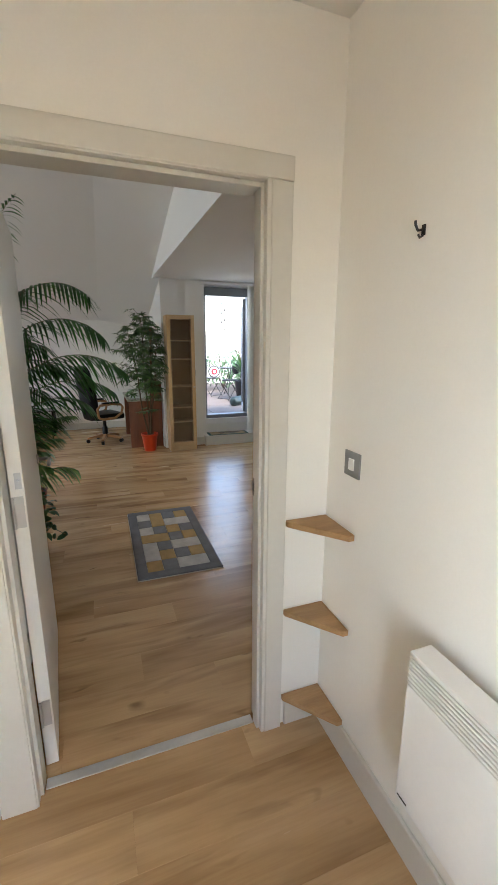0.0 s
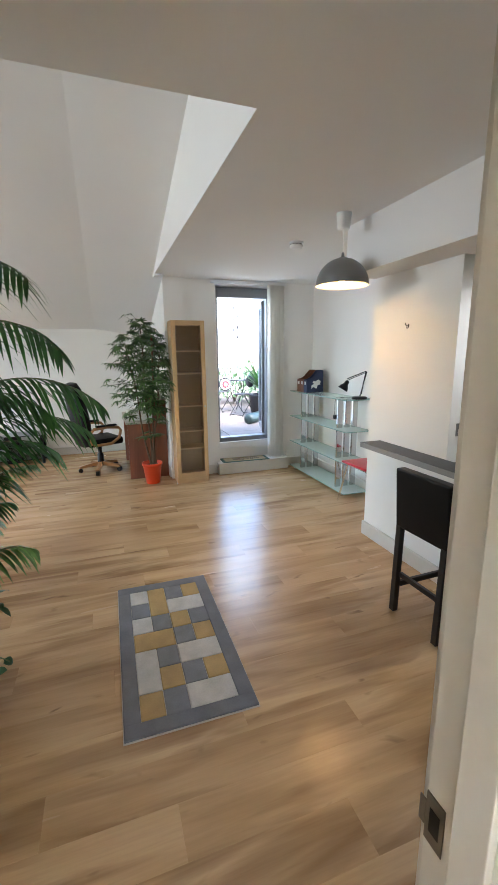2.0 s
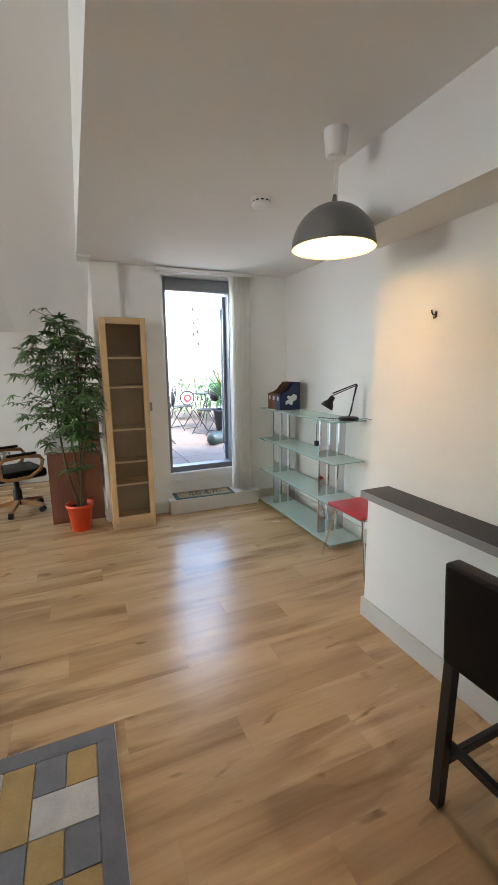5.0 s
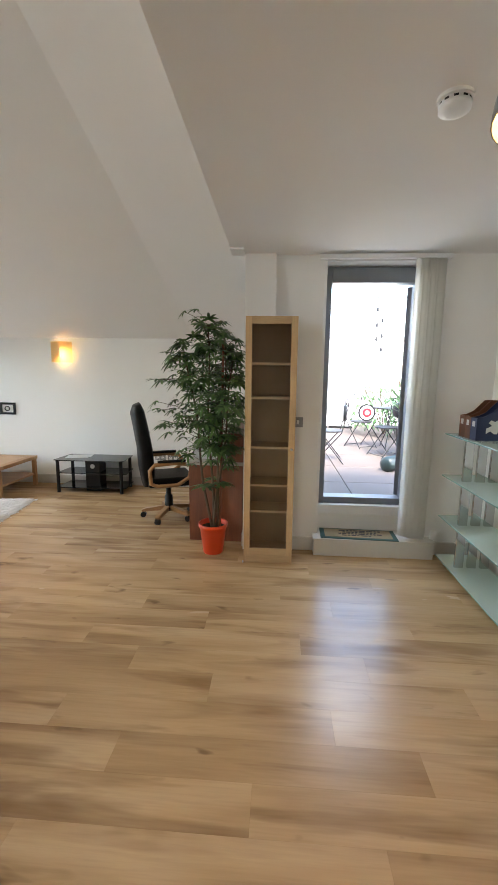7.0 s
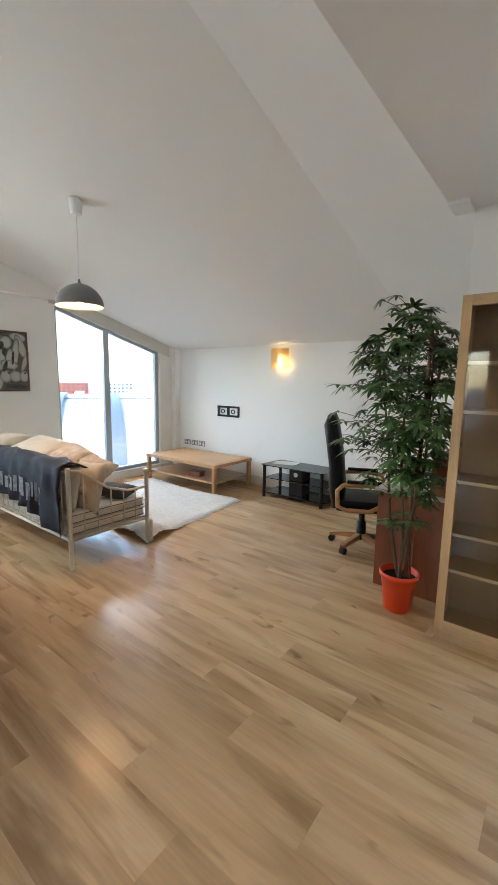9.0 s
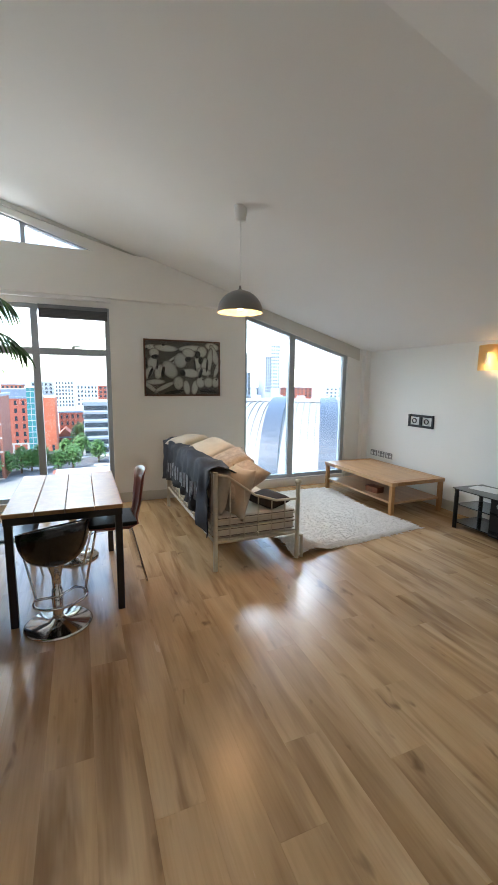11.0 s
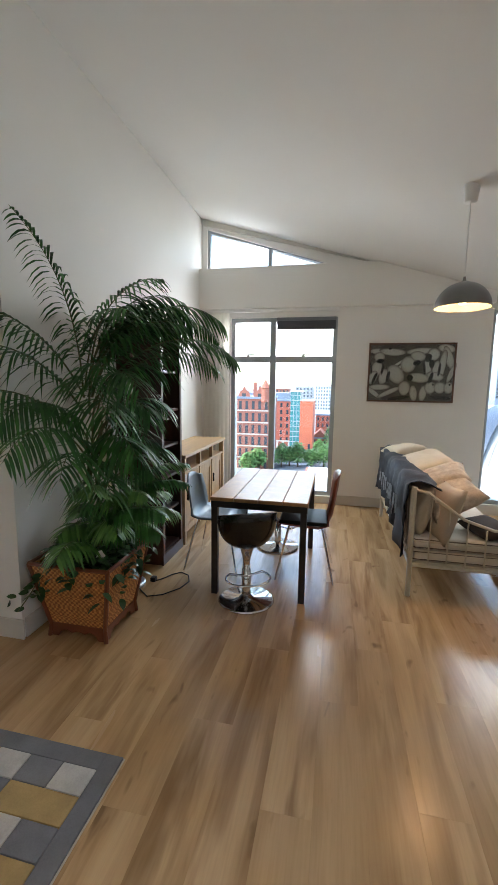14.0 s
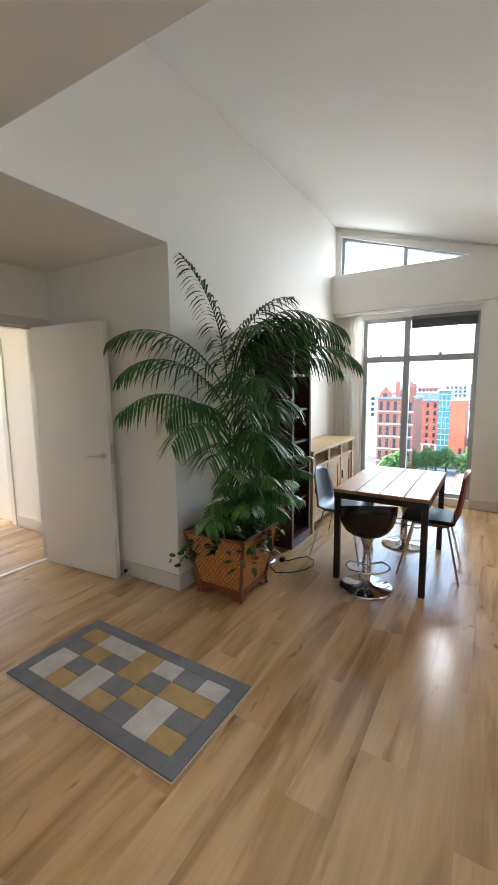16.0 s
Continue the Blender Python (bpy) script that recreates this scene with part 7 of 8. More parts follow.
# floor lamp foot and its cable behind the palm
fl = thing("floor_lamp", "grey metal floor lamp standing behind the palm", "floor lamp", place(-1.12, 3.10))
part("foot", lathe([(0, 0), (0.125, 0), (0.125, 0.018), (0.11, 0.026), (0, 0.03)], 32), M_STEEL, fl, smooth=True)
part("pole", tube([(0, 0, 0.028), (0, 0, 1.50)], 0.009, 10), M_STEEL, fl)
part("shade", lathe([(0.02, 1.62), (0.03, 1.60), (0.075, 1.48), (0.073, 1.48), (0.028, 1.59)], 24), M_STEEL, fl, smooth=True)
cb = thing("power_cable", "black power cable lying in a loop on the floor", "cable", place(-1.0, 3.3))
part("cable", tube([(-0.10, -0.12, 0.006), (-0.04, -0.06, 0.006), (0.03, 0.02, 0.006), (-0.02, 0.12, 0.006), (-0.14, 0.21, 0.006), (-0.26, 0.24, 0.006), (-0.36, 0.20, 0.006), (-0.40, 0.12, 0.006), (-0.34, 0.06, 0.006), (-0.26, 0.02, 0.006), (-0.20, -0.03, 0.006)], 0.0045, 8), M_BLACK, cb, smooth=True)
part("plug", boxes((-0.24, -0.19, -0.06, -0.02, 0.0, 0.035), bevel=0.006), M_BLACK, cb)

# ---- terrace ----
M_SLAB = mat("terrace_slab", (0.135, 0.105, 0.088), 0.85, vary=0.10, scale=1.5, grain=50, relief=0.3, own=True)
M_RENDER = mat("white_render", (0.82, 0.82, 0.80), 0.9, vary=0.04, relief=0.2)
M_WIRE = mat("black_wire", (0.015, 0.014, 0.014), 0.5, 0.3, vary=0.2)
M_FENCE = mat("pale_fence", (0.66, 0.66, 0.64), 0.8, vary=0.08, relief=0.2)
ZT = 0.33
terrace = structure("terrace", boxes((1.27, 9.0, 6.76, 15.2, -0.3, ZT - 0.03)), M_RENDER, "paved roof terrace outside the glass door", "terrace")
for i in range(8):
    for j in range(8):
        sl = mesh_object("slab", boxes((1.274 + i * 0.9, 2.166 + i * 0.9, 6.79 + j * 0.9, 7.682 + j * 0.9, ZT - 0.03, ZT), bevel=0.004, seg=1), M_SLAB) if i == 0 and j == 0 else new("slab", slab_me)
        slab_me = sl.data
        sl.location = (i * 0.9, j * 0.9, 0)
        sl.parent = terrace
structure("wall_terrace_end", boxes((1.1, 9.0, 14.0, 14.2, ZT - 0.1, 1.35), (1.1, 1.268, 8.67, 14.0, ZT - 0.1, 2.3)), M_RENDER, "white rendered parapet round the terrace", "wall")
fn = thing("slatted_screen", "pale slatted wooden screen on the terrace parapet", "fence", place(3.6, 14.08, 1.35))
w = wparts(fn)
for i in range(38):
    x = 1.2 + i * 0.17
    w("slat", boxes((x, x + 0.10, 14.05, 14.07, 1.35, 2.75), bevel=0.003, seg=1), M_FENCE)
for z in (1.6, 2.5):
    w("rail", boxes((1.15, 7.7, 14.075, 14.11, z, z + 0.06)), M_FENCE)
pn = thing("white_panel", "tall white storage cupboard on the terrace", "cupboard", place(2.75, 13.3, ZT))
part("body", boxes((-0.45, 0.45, -0.25, 0.25, 0.05, 1.75), bevel=0.01), M_RENDER, pn)
part("door", boxes((-0.44, 0.44, -0.268, -0.252, 0.08, 1.72), bevel=0.004), M_RENDER, pn)
part("plinth", boxes((-0.45, 0.45, -0.24, 0.25, 0.0, 0.05)), M_BLACK, pn)

ro = thing("garden_stake", "thin metal garden stake with a cross bar and white ring", "garden stake", place(2.53, 12.4, ZT))
M_STAKE = mat("weathered_metal", (0.42, 0.38, 0.36), 0.6, 0.3, vary=0.1)
part("pole", tube([(0, 0, 0), (0, 0, 3.25)], 0.012, 8), M_STAKE, ro)
part("cross_bar", tube([(-0.28, 0, 2.74), (0.45, 0, 2.75)], 0.009, 8), M_STAKE, ro)
part("ring", tube([(0.16 * math.cos(a), -0.02, 2.27 + 0.16 * math.sin(a)) for a in (2 * math.pi * k / 28 for k in range(28))], 0.02, 8, closed=True), M_STAKE, ro, smooth=True)

def bistro_chair(m, disc, lab):
    """A folding wire chair, facing +x."""
    t = thing("bistro_chair", lab, "chair", m, group="bistro chairs")
    for y in (-0.19, 0.19):
        part("leg", tube([(-0.20, y, 0.0), (0.16, y, 0.45)], 0.008, 8), M_WIRE, t)
        part("leg", tube([(0.22, y, 0.0), (-0.16, y, 0.45), (-0.20, y, 0.62), (-0.24, y, 0.86)], 0.008, 8), M_WIRE, t)
    part("stretcher", tube([(-0.18, -0.19, 0.03), (-0.18, 0.19, 0.03)], 0.006, 6), M_WIRE, t)
    part("stretcher", tube([(0.20, -0.19, 0.03), (0.20, 0.19, 0.03)], 0.006, 6), M_WIRE, t)
    part("back_hoop", tube([(-0.24, 0.19 * math.cos(a), 0.86 + 0.07 * math.sin(a)) for a in (math.pi * k / 10 for k in range(11))], 0.008, 8), M_WIRE, t)
    for s in (-1, 1):
        part("scroll", tube([(-0.235, s * (0.09 + 0.05 * math.cos(a) * (1 - a / 9)), 0.83 + 0.05 * math.sin(a) * (1 - a / 9)) for a in (k * 0.6 for k in range(13))], 0.004, 6), M_WIRE, t)
    part("seat", lathe([(0, 0.452), (0.19, 0.452), (0.20, 0.46), (0.19, 0.47), (0, 0.47)], 24), M_WIRE, t)
    if disc:
        bm = lathe([(0, 0), (0.12, 0), (0.13, 0.02), (0.12, 0.04), (0, 0.045)], 24)
        bm.transform(pose(-0.225, 0, 0.72, 0, 90, 0))
        part("round_pad", bm, M_BLACK, t, "round black back pad", True)
    return t


bistro_chair(place(2.13, 8.92, ZT, 175), True, "black wire bistro chair by the terrace wall")
bistro_chair(place(3.10, 9.48, ZT, 205), True, "black wire bistro chair with a round pad")
bistro_chair(place(2.86, 10.32, ZT, -60), False, "black wire bistro chair behind the table")
bt = thing("bistro_table", "small round wire bistro table on the terrace", "table", place(3.36, 10.28, ZT))
part("tabletop", lathe([(0, 0.70), (0.30, 0.70), (0.305, 0.71), (0.30, 0.72), (0, 0.72)], 32), M_WIRE, bt)
for k in range(3):
    a = 2 * math.pi * k / 3
    part("leg", tube([(0.22 * math.cos(a), 0.22 * math.sin(a), 0), (0.03 * math.cos(a), 0.03 * math.sin(a), 0.4), (0.2 * math.cos(a), 0.2 * math.sin(a), 0.7)], 0.008, 8), M_WIRE, bt)
tg = thing("round_target", "round red and white target leaning on the table", "ornament", place(2.95, 10.33, ZT + 0.47))
for k, (r, m_) in enumerate(((0.15, M_BLACK), (0.125, M_PALE), (0.08, M_REDSEAT), (0.04, M_PALE))):
    bm = lathe([(0, 0), (r, 0), (r, 0.012), (0, 0.012)], 28)
    bm.transform(pose(0, -0.013 * k, 0.15, 90, 0, 0))
    part("ring", bm, m_, tg)

tp = thing("terrace_pot", "dark round plant pot on the terrace", "plant pot", place(3.50, 9.35, ZT))
part("pot", lathe([(0, 0), (0.22, 0), (0.26, 0.10), (0.30, 0.42), (0.31, 0.46), (0.28, 0.46), (0.26, 0.40), (0, 0.40)], 32), M_BLACK, tp, smooth=True)
bg = thing("soil_bag", "dark green rolled bag lying on the paving", "bag", place(2.98, 8.45, ZT, 40))
bm = tube([(-0.25, 0, 0.10), (-0.22, 0, 0.10), (0.22, 0, 0.10), (0.25, 0, 0.10)], 0.1, 14, radii=[0.05, 0.10, 0.10, 0.05])
part("bag", bm, mat("dark_green_plastic", (0.015, 0.03, 0.028), 0.4), bg, smooth=True)

M_SHRUB = leaf_material("terrace_green", (0.03, 0.10, 0.02), (0.12, 0.26, 0.06), 0.45)


def shrub(name, label, x, y, z, r, h, n, seed, spiky=False):
    t = thing(name, label, "plant", place(x, y, z), group="terrace plants")
    rnd_ = random.Random(seed)
    verts, faces = [], []
    for k in range(n):
        a = rnd_.uniform(0, 2 * math.pi)
        if spiky:
            d = Vector((math.cos(a), math.sin(a), rnd_.uniform(0.4, 2.2))).normalized()
            blade(verts, faces, Vector((0, 0, 0.1)), d, d.cross(Vector((0, 0, 1))).normalized(), h * rnd_.uniform(0.6, 1.1), 0.05, 0.25)
        else:
            q = rnd_.random() ** 0.5
            p0 = Vector((r * q * math.cos(a), r * q * math.sin(a), h * (0.15 + 0.85 * rnd_.random() * (1 - 0.5 * q * q)) + 0.1 * noise.noise((a * 2, q * 3, seed))))
            b = rnd_.uniform(0, 2 * math.pi)
            d = Vector((math.cos(b), math.sin(b), rnd_.uniform(-0.4, 0.5))).normalized()
            blade(verts, faces, p0, d, d.cross(Vector((0, 0, 1))).normalized(), rnd_.uniform(0.12, 0.24), rnd_.uniform(0.025, 0.05), 0.4)
    st = bmesh.new()
    for k in range(6):
        a = 2 * math.pi * k / 6
        tube([(0, 0, 0), (0.3 * r * math.cos(a), 0.3 * r * math.sin(a), h * 0.4), (0.6 * r * math.cos(a), 0.6 * r * math.sin(a), h * 0.75)], 0.012, 5, st)
    part("stems", st, M_BARK, t)
    tagged(from_lists("foliage", verts, faces, M_SHRUB, t), kind="stuff")
    return t


shrub("terrace_plant", "spiky green plant in the dark terrace pot", 3.50, 9.35, ZT + 0.40, 0.5, 1.05, 70, 3, True)
shrub("terrace_shrub", "bushy green shrub along the terrace", 3.72, 12.1, ZT, 0.75, 1.30, 900, 4)
shrub("terrace_shrub", "bushy green shrub along the terrace", 4.25, 11.0, ZT, 0.7, 1.25, 600, 5)
shrub("terrace_shrub", "bushy green shrub by the parapet", 1.45, 12.6, ZT, 0.6, 1.3, 500, 6)

wc = thing("wind_chime", "dark wind chime hanging from a terrace arm", "wind chime", place(2.72, 8.6, 2.62))
part("arm", tube([(0.9, 0, 0), (-0.25, 0, 0.0)], 0.018, 8), M_FRAME, wc)
for x in (0.0, -0.07):
    part("string", tube([(x, 0, 0), (x, 0, -0.75 - x * 2)], 0.003, 5), M_WIRE, wc)
    for z in (-0.3, -0.5, -0.68):
        part("bell", lathe([(0, 0.03), (0.012, 0.02), (0.02, -0.03), (0, -0.03)], 10, centre=(x, 0, z - x * 2)), M_WIRE, wc)
part("post", tube([(0.9, 0, 0.05), (0.9, 0, ZT - 2.62)], 0.025, 8), M_FRAME, wc)

# ---- city below the windows ----
ZG = -22.0
M_GROUND = mat("city_ground", (0.16, 0.16, 0.155), 0.9, vary=0.25, scale=0.02, grain=0.4, relief=0)
M_ROAD = mat("asphalt", (0.07, 0.07, 0.075), 0.9, vary=0.15, scale=0.1, grain=4, relief=0)
M_PAVE = mat("pale_paving", (0.32, 0.31, 0.29), 0.9, vary=0.12, scale=0.1, grain=3, relief=0)
structure("ground", boxes((-2500, 2500, -2500, 2500, ZG - 1, ZG)), M_GROUND, "grey city ground far below", "ground")
structure("road", boxes((-134, -122, -200, 200, ZG, ZG + 0.05), (-122, -60, -2, 6, ZG, ZG + 0.045)), M_ROAD, "grey asphalt street between the blocks", "road")
structure("pavement", boxes((-138, -134, -200, 200, ZG, ZG + 0.18), (-122, -119, -200, -3, ZG, ZG + 0.18), (-122, -119, 7, 200, ZG, ZG + 0.18)), M_PAVE, "pale paved footway along the street", "pavement")


def brick_mat(name, c):
    return mat(name, c, 0.85, vary=0.12, scale=0.12, grain=1.2, relief=0)


M_GOTH = brick_mat("old_red_brick", (0.25, 0.085, 0.055))
M_MODBR = brick_mat("modern_red_brick", (0.33, 0.085, 0.05))
M_ORANGE = brick_mat("orange_cladding", (0.42, 0.11, 0.055))
M_TEAL = mat("teal_glazing", (0.05, 0.20, 0.20), 0.15, vary=0.15, scale=0.5, grain=3, relief=0)
M_CWHITE = mat("white_block", (0.55, 0.56, 0.56), 0.7, vary=0.08, scale=0.1, grain=2, relief=0)
M_CGREY = mat("grey_block", (0.30, 0.32, 0.35), 0.7, vary=0.1, scale=0.1, grain=2, relief=0)
M_BLUEROOF = mat("blue_grey_roof", (0.14, 0.17, 0.22), 0.5, vary=0.1, scale=0.2, grain=2, relief=0)
M_CGLASS = mat("city_window", (0.03, 0.04, 0.05), 0.12, vary=0.2, scale=0.3, grain=2, relief=0)
M_STONE = mat("pale_stone", (0.40, 0.36, 0.31), 0.8, vary=0.1, scale=0.3, grain=3, relief=0)


def block(name, label, xf, y0, y1, ztop, depth, wall_m, rows_, cols_, roof_m=None, band=None, wfrac=0.5, hfrac=0.55, zbot=ZG, skip=0):
    """A building whose front faces +x, with rows of windows set in it."""
    t = thing(name, label, "building", place(xf - depth / 2, (y0 + y1) / 2, zbot))
    w_ = wparts(t)
    w_("wall", boxes((xf - depth, xf, y0, y1, zbot, ztop)), wall_m)
    w_("roof", boxes((xf - depth - 0.3, xf + 0.3, y0 - 0.3, y1 + 0.3, ztop, ztop + 0.6)), roof_m or M_CGREY)
    H, Wd = (ztop - zbot) / rows_, (y1 - y0) / cols_
    pane_me = None
    inv = t.matrix_basis.inverted()
    for r in range(skip, rows_):
        for c in range(cols_):
            yc, zc = y0 + (c + 0.5) * Wd, zbot + (r + 0.5) * H
            if pane_me is None:
                o = w_("window", boxes((xf, xf + 0.06, yc - Wd * wfrac / 2, yc + Wd * wfrac / 2, zc - H * hfrac / 2, zc + H * hfrac / 2), (xf, xf + 0.25, yc - Wd * wfrac / 2 - 0.1, yc + Wd * wfrac / 2 + 0.1, zc - H * hfrac / 2 - 0.18, zc - H * hfrac / 2)), M_CGLASS)
                pane_me, first = o.data, (yc, zc)
            else:
                o = new("window", pane_me)
                o.parent = t
                o.location = (0, yc - first[0], zc - first[1])
        if band:
            w_("band", boxes((xf, xf + 0.2, y0, y1, zbot + r * H - 0.1, zbot + r * H + 0.25)), band)
    return t


g = block("gothic_building", "ornate old red brick warehouse with gables and a turret", -110, -22.5, -13.4, -2.2, 14, M_GOTH, 6, 5, M_BLUEROOF, M_STONE, 0.42, 0.62)
w = wparts(g)
for yc in (-20.6, -16.2):
    w("gable", prism('x', [(yc - 1.9, -2.2), (yc + 1.9, -2.2), (yc + 1.2, -0.3), (yc + 0.5, 0.2), (yc, 1.3), (yc - 0.5, 0.2), (yc - 1.2, -0.3)], -111.2, -110), M_GOTH)
    w("gable_window", boxes((-110, -109.92, yc - 0.5, yc + 0.5, -1.9, -0.7)), M_CGLASS)
w("turret", lathe([(1.1, -3.0), (1.1, 0.6), (1.35, 0.8), (1.0, 1.6), (0.15, 3.0), (0, 3.0)], 10, centre=(-110, -14.6, 0)), M_GOTH)
w("chimney", boxes((-116, -115, -19, -18, -2, 2.4)), M_GOTH)
w("chimney", boxes((-118, -117, -15, -14.2, -2, 1.8)), M_GOTH)

m_ = block("apartment_block", "modern red brick block with a blue-grey top storey", -150, -30.0, -12.0, -4.2, 16, M_MODBR, 7, 8, M_BLUEROOF, None, 0.34, 0.5, skip=1)
w = wparts(m_)
w("top_storey", boxes((-166, -151.5, -29, -12.0, -3.6, -1.2)), M_BLUEROOF)
w("base_band", boxes((-150, -149.7, -30, -12, -19.2, -18.7)), M_STONE)
for i in range(9):
    w("base_column", boxes((-150, -149.6, -29.8 + i * 2.15, -29.2 + i * 2.15, ZG, -19.2)), M_STONE)
tt = thing("stair_tower", "teal glazed stair tower beside the brick block", "building", place(-152, -10.2, ZG))
w = wparts(tt)
w("wall", boxes((-158, -149.5, -11.98, -8.42, ZG, -0.7)), M_TEAL)
for i in range(11):
    w("mullion_band", boxes((-149.5, -149.4, -11.98, -8.42, ZG + 1.9 * i + 1.0, ZG + 1.9 * i + 1.25)), M_CGREY)
for y in (-10.8, -9.6):
    w("mullion", boxes((-149.5, -149.38, y - 0.08, y + 0.08, ZG, -0.7)), M_CGREY)
w("roof", boxes((-159, -148.8, -12.3, -7.8, -0.69, -0.3)), M_CWHITE)
oo = thing("orange_wing", "blank orange-red end wing of the brick block", "building", place(-152, -6, ZG))
w = wparts(oo)
w("wall", boxes((-164, -149.2, -8.40, -3.7, ZG, -4.0)), M_ORANGE)
w("coping", boxes((-164, -149.0, -8.40, -3.6, -3.99, -3.6)), M_STONE)
w("door", boxes((-149.2, -149.1, -5.2, -4.4, ZG, ZG + 2.4)), M_CGLASS)

block("office_block", "white banded office block with strip windows", -140, 5.0, 20.0, -5.4, 14, M_CGREY, 6, 1, M_CGREY, M_CWHITE, 0.98, 0.45)
block("brick_row", "long red brick range behind the street", -178, -4.0, 8.0, -11.0, 12, M_MODBR, 4, 6, M_BLUEROOF, None, 0.4, 0.5)
hs = block("gabled_house", "small red brick gabled house by the street", -166, -4.6, 1.5, -19.6, 10, M_GOTH, 2, 3, M_BLUEROOF, None, 0.35, 0.5, zbot=ZG - 2)
w = wparts(hs)
w("gable", prism('x', [(-4.6, -19.0), (1.5, -19.0), (-1.6, -16.0)], -176, -165.7), M_GOTH)
# skyline
rnd = random.Random(12)
for i, (xf, y0, y1, zt_, mm, rr, cc) in enumerate(((-320, -60, -45, 1.0, M_CWHITE, 8, 5), (-300, -42, -30, -1.0, M_GOTH, 7, 5), (-330, -28, -14, 0.5, M_CGREY, 8, 5), (-320, -12, 0, 1.6, M_CWHITE, 9, 6),
                                               (-320, 2, 16, -1.2, M_CWHITE, 7, 6), (-360, 18, 40, -2.0, M_MODBR, 6, 6), (-340, 44, 70, -3.0, M_CGREY, 6, 7), (-380, 75, 110, -3.5, M_CWHITE, 6, 8),
                                               (-400, 112, 130, -2.0, M_MODBR, 6, 5), (-420, 185, 215, -4.0, M_CGREY, 5, 7), (-430, 220, 262, -3.0, M_MODBR, 5, 8), (-400, 262, 300, -2.5, M_CWHITE, 5, 7), (-230, -60, -34, -4.5, M_CGREY, 6, 7))):
    block("distant_building", "pale distant city building on the skyline", xf, y0, y1, zt_, 14, mm, rr, cc, M_CGREY, None, 0.5, 0.5, skip=2)
cp = thing("church_tower", "square stone tower on the skyline", "building", place(-420, -22, ZG))
part("wall", boxes((-3, 3, -2.5, 2.5, 0, 30)), M_STONE, cp)
part("roof", boxes((-2.4, 2.4, -2.0, 2.0, 30, 33)), M_STONE, cp)
block("tower_block", "dark blue glazed tower on the skyline", -350, 124, 146, 27.5, 22, M_BLUEROOF, 16, 8, M_CGREY, None, 0.6, 0.6, skip=5)
block("tower_block", "lower dark wing of the glazed tower", -349, 146.1, 149, 11, 20, M_BLUEROOF, 10, 1, M_CGREY, None, 0.7, 0.6, skip=4)
block("tower_block", "tall pale residential tower on the skyline", -350, 164, 170, 26, 16, M_CGREY, 16, 3, M_CWHITE, None, 0.5, 0.6, skip=5)
block("tower_block", "tall pale residential tower on the skyline", -352, 170.1, 180, 37, 18, M_CWHITE, 19, 4, M_CWHITE, None, 0.6, 0.45, skip=6)

# arched station roof
M_SHED = mat("white_sheet_roof", (0.19, 0.19, 0.178), 0.6, vary=0.06, scale=0.05, grain=1.5, relief=0)
M_RIB = mat("blue_grey_rib", (0.03, 0.042, 0.06), 0.5, vary=0.12, scale=0.1, grain=1.0, relief=0)
sh = thing("station_shed", "great arched white station roof with dark ribs", "building", Matrix.Translation((-54, 30.0, 0)) @ Matrix.Rotation(radians(148), 4, 'Z'))


def arch(u, lift=0.0):
    """Height of the roof u metres in from the eave."""
    f = min(1.0, u / 24.0)
    return -14.5 + (12.3 + lift) * math.sqrt(max(0.0, 1 - (1 - f) ** 2.2)) + lift


def vault(v0, v1, lift, seams=0):
    bm = bmesh.new()
    us = [24 * (1 - math.cos(math.pi / 2 * k / 20)) for k in range(21)]
    us += [48 - u for u in us[-2::-1]]
    prof_ = [(u, arch(min(u, 48 - u), lift)) for u in us]
    a = [bm.verts.new((u, v0, z)) for u, z in prof_]
    b = [bm.verts.new((u, v1, z)) for u, z in prof_]
    for k in range(len(us) - 1):
        bm.faces.new((a[k], a[k + 1], b[k + 1], b[k]))
    bmesh.ops.recalc_face_normals(bm, faces=bm.faces)
    bmesh.ops.solidify(bm, geom=bm.faces[:], thickness=0.3)
    return bm


part("roof", vault(-90, 22, 0.0), M_SHED, sh)
for k in range(-2, 10):
    part("rib", vault(-9.2 * k - 1.5, -9.2 * k + 1.5, 0.55), M_RIB, sh)
for k in range(-18, 76):
    v = -k * 1.15
    part("seam", vault(v - 0.04, v + 0.04, 0.10), M_SHED, sh)
part("eave_wall", boxes((0.3, 1.0, -90, 22, ZG, -14.4)), M_CGREY, sh)
part("eave_gutter", boxes((-3.5, 0.2, -90, 22, -15.6, -15.2)), M_CGREY, sh)
part("gutter_wall", boxes((-3.5, -3.2, -90, 22, ZG, -15.6)), M_CGREY, sh)
part("ridge_walk", boxes((22.8, 25.2, -90, 22, -2.1, -1.5)), M_CGREY, sh)
for k in range(-19, 4):
    part("roof_vent", boxes((22.9, 24.6, k * 4.6, k * 4.6 + 1.6, -1.5, -0.9)), M_CWHITE, sh)

# low roof nearest the building
lr = thing("low_roof", "flat pale roof with a red brick edge below the window", "building", place(-90, 8, ZG))
w = wparts(lr)
w("wall", boxes((-106, -80, -2.5, 20, ZG, ZG + 2.2)), M_MODBR)
w("roof", boxes((-105.4, -79.8, -1.8, 20, ZG + 2.21, ZG + 2.5)), M_CWHITE)

M_TREE = leaf_material("street_tree_green", (0.06, 0.14, 0.03), (0.12, 0.26, 0.06), 0.6)


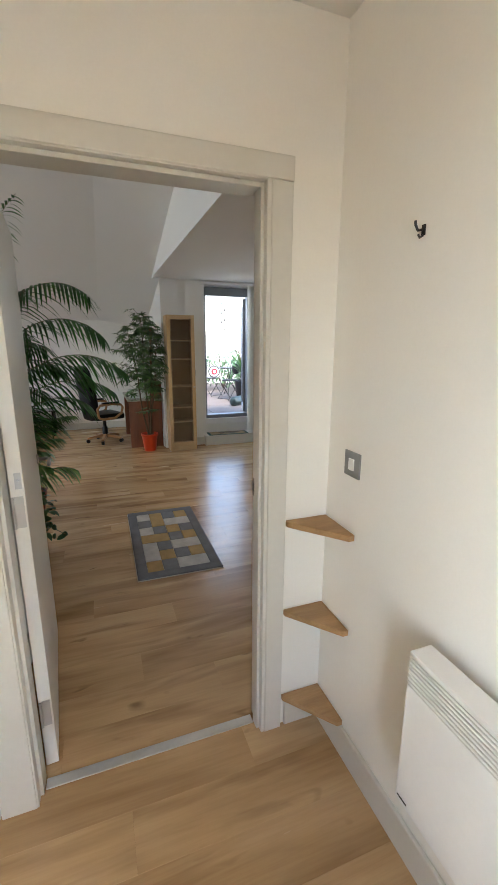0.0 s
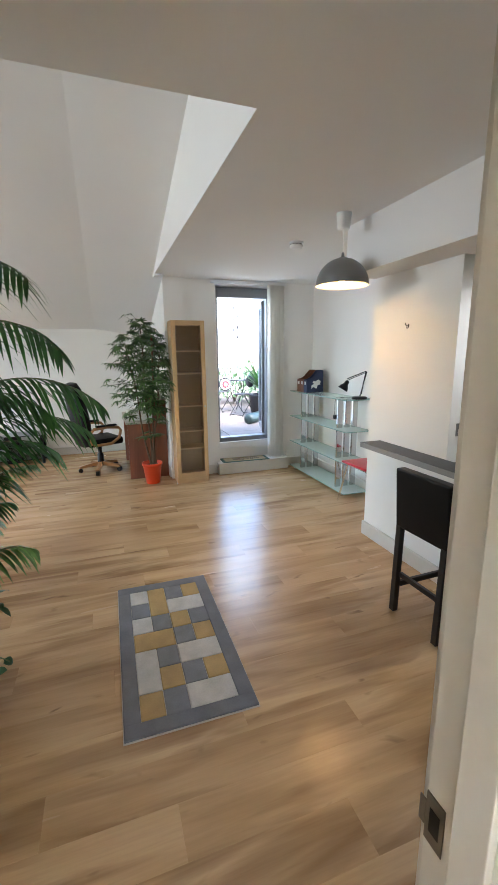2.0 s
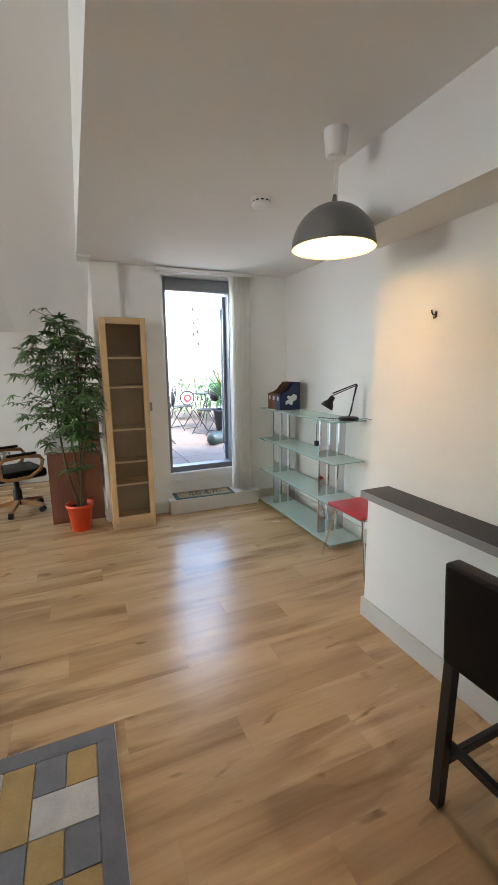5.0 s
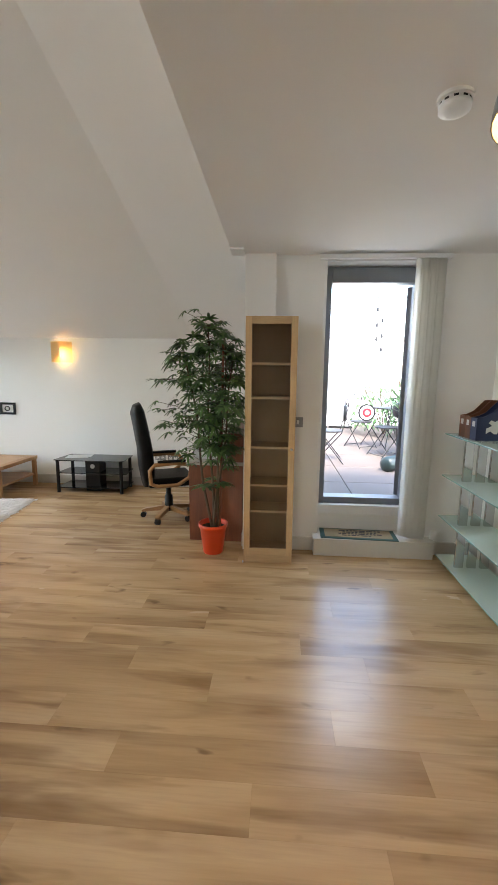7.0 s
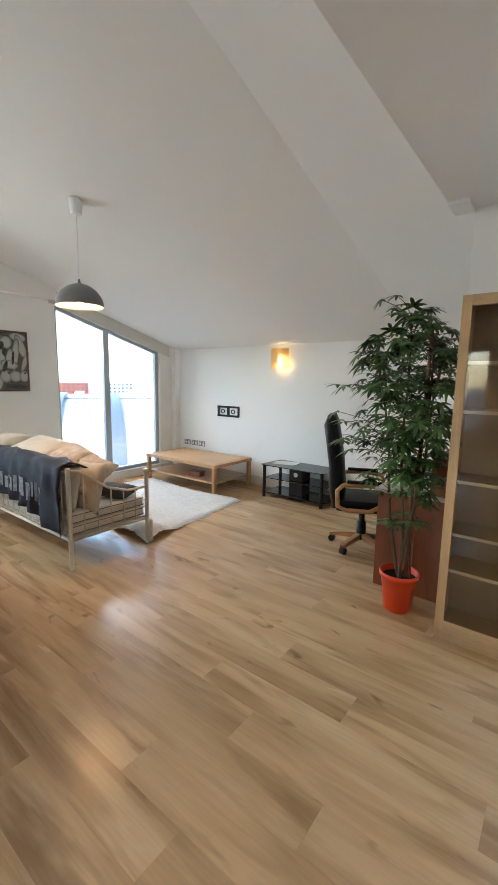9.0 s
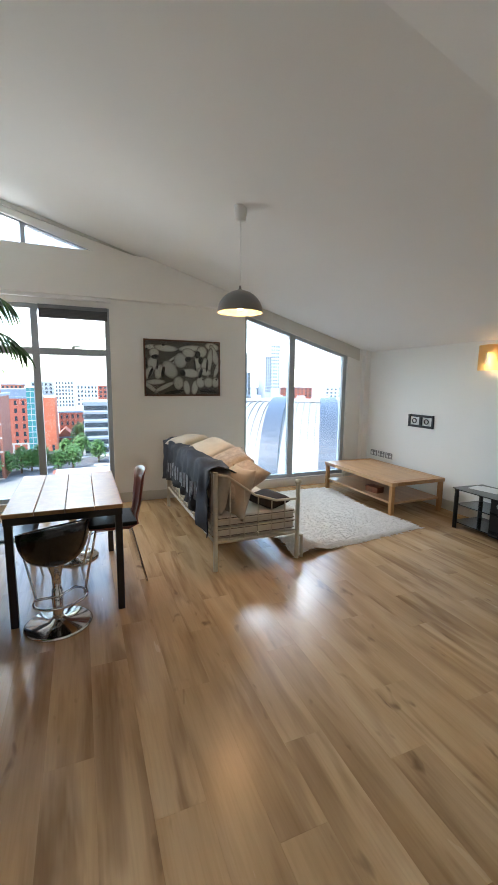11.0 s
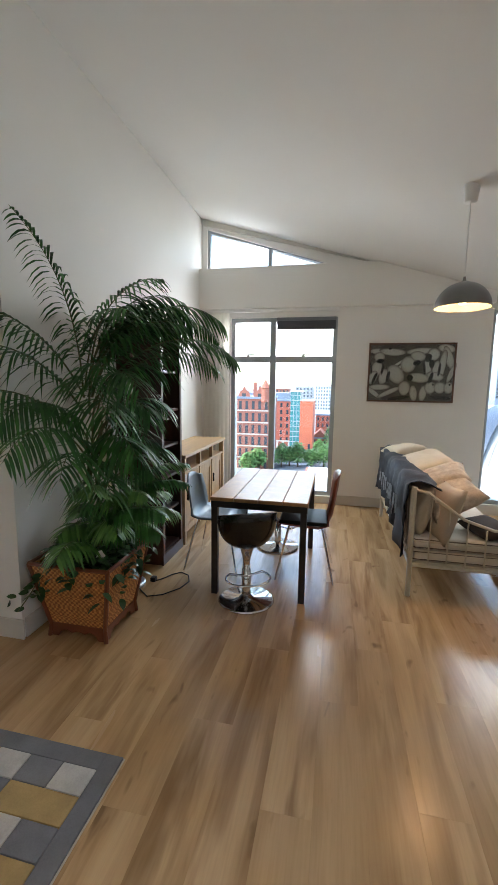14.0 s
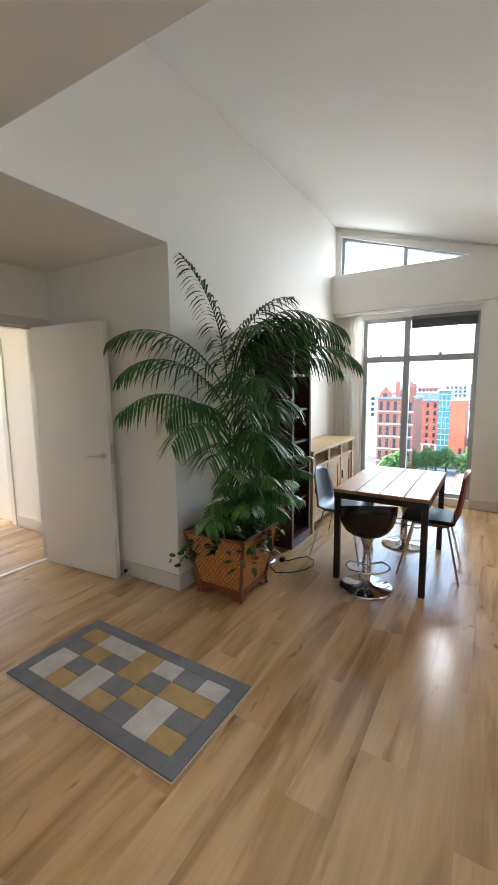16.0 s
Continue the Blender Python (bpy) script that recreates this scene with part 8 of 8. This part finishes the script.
def tree(x, y, hgt, seed):
    t = thing("street_tree", "round leafy green street tree", "tree", place(x, y, ZG), group="street trees")
    rnd_ = random.Random(seed)
    part("trunk", tube([(0, 0, 0), (0.05, 0, hgt * 0.25), (0, 0.1, hgt * 0.6)], 0.2, 8, radii=[0.24, 0.18, 0.08]), M_BARK, t)
    limbs = bmesh.new()
    for k in range(7):
        a = 2 * math.pi * k / 7
        tube([(0, 0, hgt * 0.25), (hgt * 0.12 * math.cos(a), hgt * 0.12 * math.sin(a), hgt * 0.45), (hgt * 0.22 * math.cos(a), hgt * 0.22 * math.sin(a), hgt * 0.62)], 0.06, 5, limbs)
    part("limbs", limbs, M_BARK, t)
    verts, faces = [], []
    for k in range(900):
        a, c = rnd_.uniform(0, 2 * math.pi), rnd_.uniform(-1, 1)
        q = rnd_.random() ** 0.4
        s = math.sqrt(1 - c * c)
        lump = 1 + 0.28 * noise.noise((math.cos(a) * s * 2 + seed, math.sin(a) * s * 2, c * 2))
        p0 = Vector((math.cos(a) * s * q * hgt * 0.36 * lump * (1.15 - 0.4 * (c + 1) / 2), math.sin(a) * s * q * hgt * 0.36 * lump * (1.15 - 0.4 * (c + 1) / 2), hgt * (0.58 + 0.42 * c * q * lump)))
        b = rnd_.uniform(0, 2 * math.pi)
        d = Vector((math.cos(b), math.sin(b), rnd_.uniform(-0.5, 0.6))).normalized()
        blade(verts, faces, p0, d, d.cross(Vector((0, 0, 1))).normalized(), rnd_.uniform(0.5, 0.9), rnd_.uniform(0.35, 0.6), 0.3)
    tagged(from_lists("crown", verts, faces, M_TREE, t), kind="stuff")


for i, (x, y, hh) in enumerate(((-117, -5.8, 7.5), (-117, -2.0, 5.6), (-118, 1.6, 6.8), (-116, -10.5, 7.0), (-113, -13.5, 6.5), (-108, -16.0, 6.5), (-104, -18.0, 6.0), (-118, -8.4, 6.0), (-136.5, 4.0, 7.5), (-137, -0.5, 6.0), (-126, 8.5, 7.0), (-160, 3.4, 9.0), (-112, -20.5, 6.0))):
    tree(x, y, hh, 60 + i)


def car(x, y, colour, rz):
    t = thing("parked_car", "small parked car on the street", "car", place(x, y, ZG + 0.05, rz), group="parked cars")
    part("body", prism('y', [(-2.0, 0.3), (2.0, 0.3), (2.05, 0.75), (1.2, 0.9), (0.6, 1.4), (-1.1, 1.42), (-1.8, 0.95), (-2.05, 0.85)], -0.8, 0.8), colour, t)
    for sx in (-1.25, 1.3):
        for sy in (-0.8, 0.66):
            part("wheel", tube([(sx, sy, 0.3), (sx, sy + 0.14, 0.3)], 0.3, 12), M_BLACK, t)


for i, (x, y) in enumerate(((-144.5, -12.5), (-144.5, -7.6), (-130, 2.0), (-143, -18), (-131, -10))):
    car(x, y, (M_CGREY, M_BLACK, M_CWHITE, M_CGREY, M_BLACK)[i], 90)

# ---- laminate planks of the floor ----
PW, PL = 0.192, 1.285


def plank_mesh(length, width):
    bm = boxes((0, length, 0, width, -0.012, 0.0))
    top = [e for e in bm.edges if all(v.co.z > -0.001 for v in e.verts)]
    bmesh.ops.bevel(bm, geom=top, offset=0.0004, segments=1, affect='EDGES')
    me = bpy.data.meshes.new("plank")
    bm.to_mesh(me)
    bm.free()
    me.materials.append(M_FLOOR)
    return me


full = plank_mesh(PL - 0.0002, PW - 0.0002)
rnd = random.Random(5)
stretches = [(-1.35, 1.34, -0.72, 1.06), (1.34, 1.34 + 38 * PW, -3.98, 3.35)]
row = 0
cut = {}
for y0, y1, xa, xb in stretches:
    n = int(round((y1 - y0) / PW)) if y0 > 0 else 13
    for i in range(n):
        y = y0 + i * PW if y0 > 0 else y1 - (i + 1) * PW
        xe = 4.5 if (y0 > 0 and y < 3.0) else (1.07 if y > 6.5 else xb)
        xs = xa if (y0 < 0 or y > 2.6) else -0.5
        x = xs - round((row * 0.37 % 1.0) * 10) / 10 * PL * 0.9
        row += 1
        while x < xe:
            a, b = max(x, xs), min(x + PL, xe)
            if b - a > 0.03:
                if b - a > PL - 0.01:
                    me = full
                else:
                    key = round(b - a, 2)
                    me = cut.setdefault(key, None) or plank_mesh(b - a - 0.0002, PW - 0.0002)
                    cut[key] = me
                o = new("plank", me)
                o.location = (a, y, 0)
                o.parent = floor
            x += PL
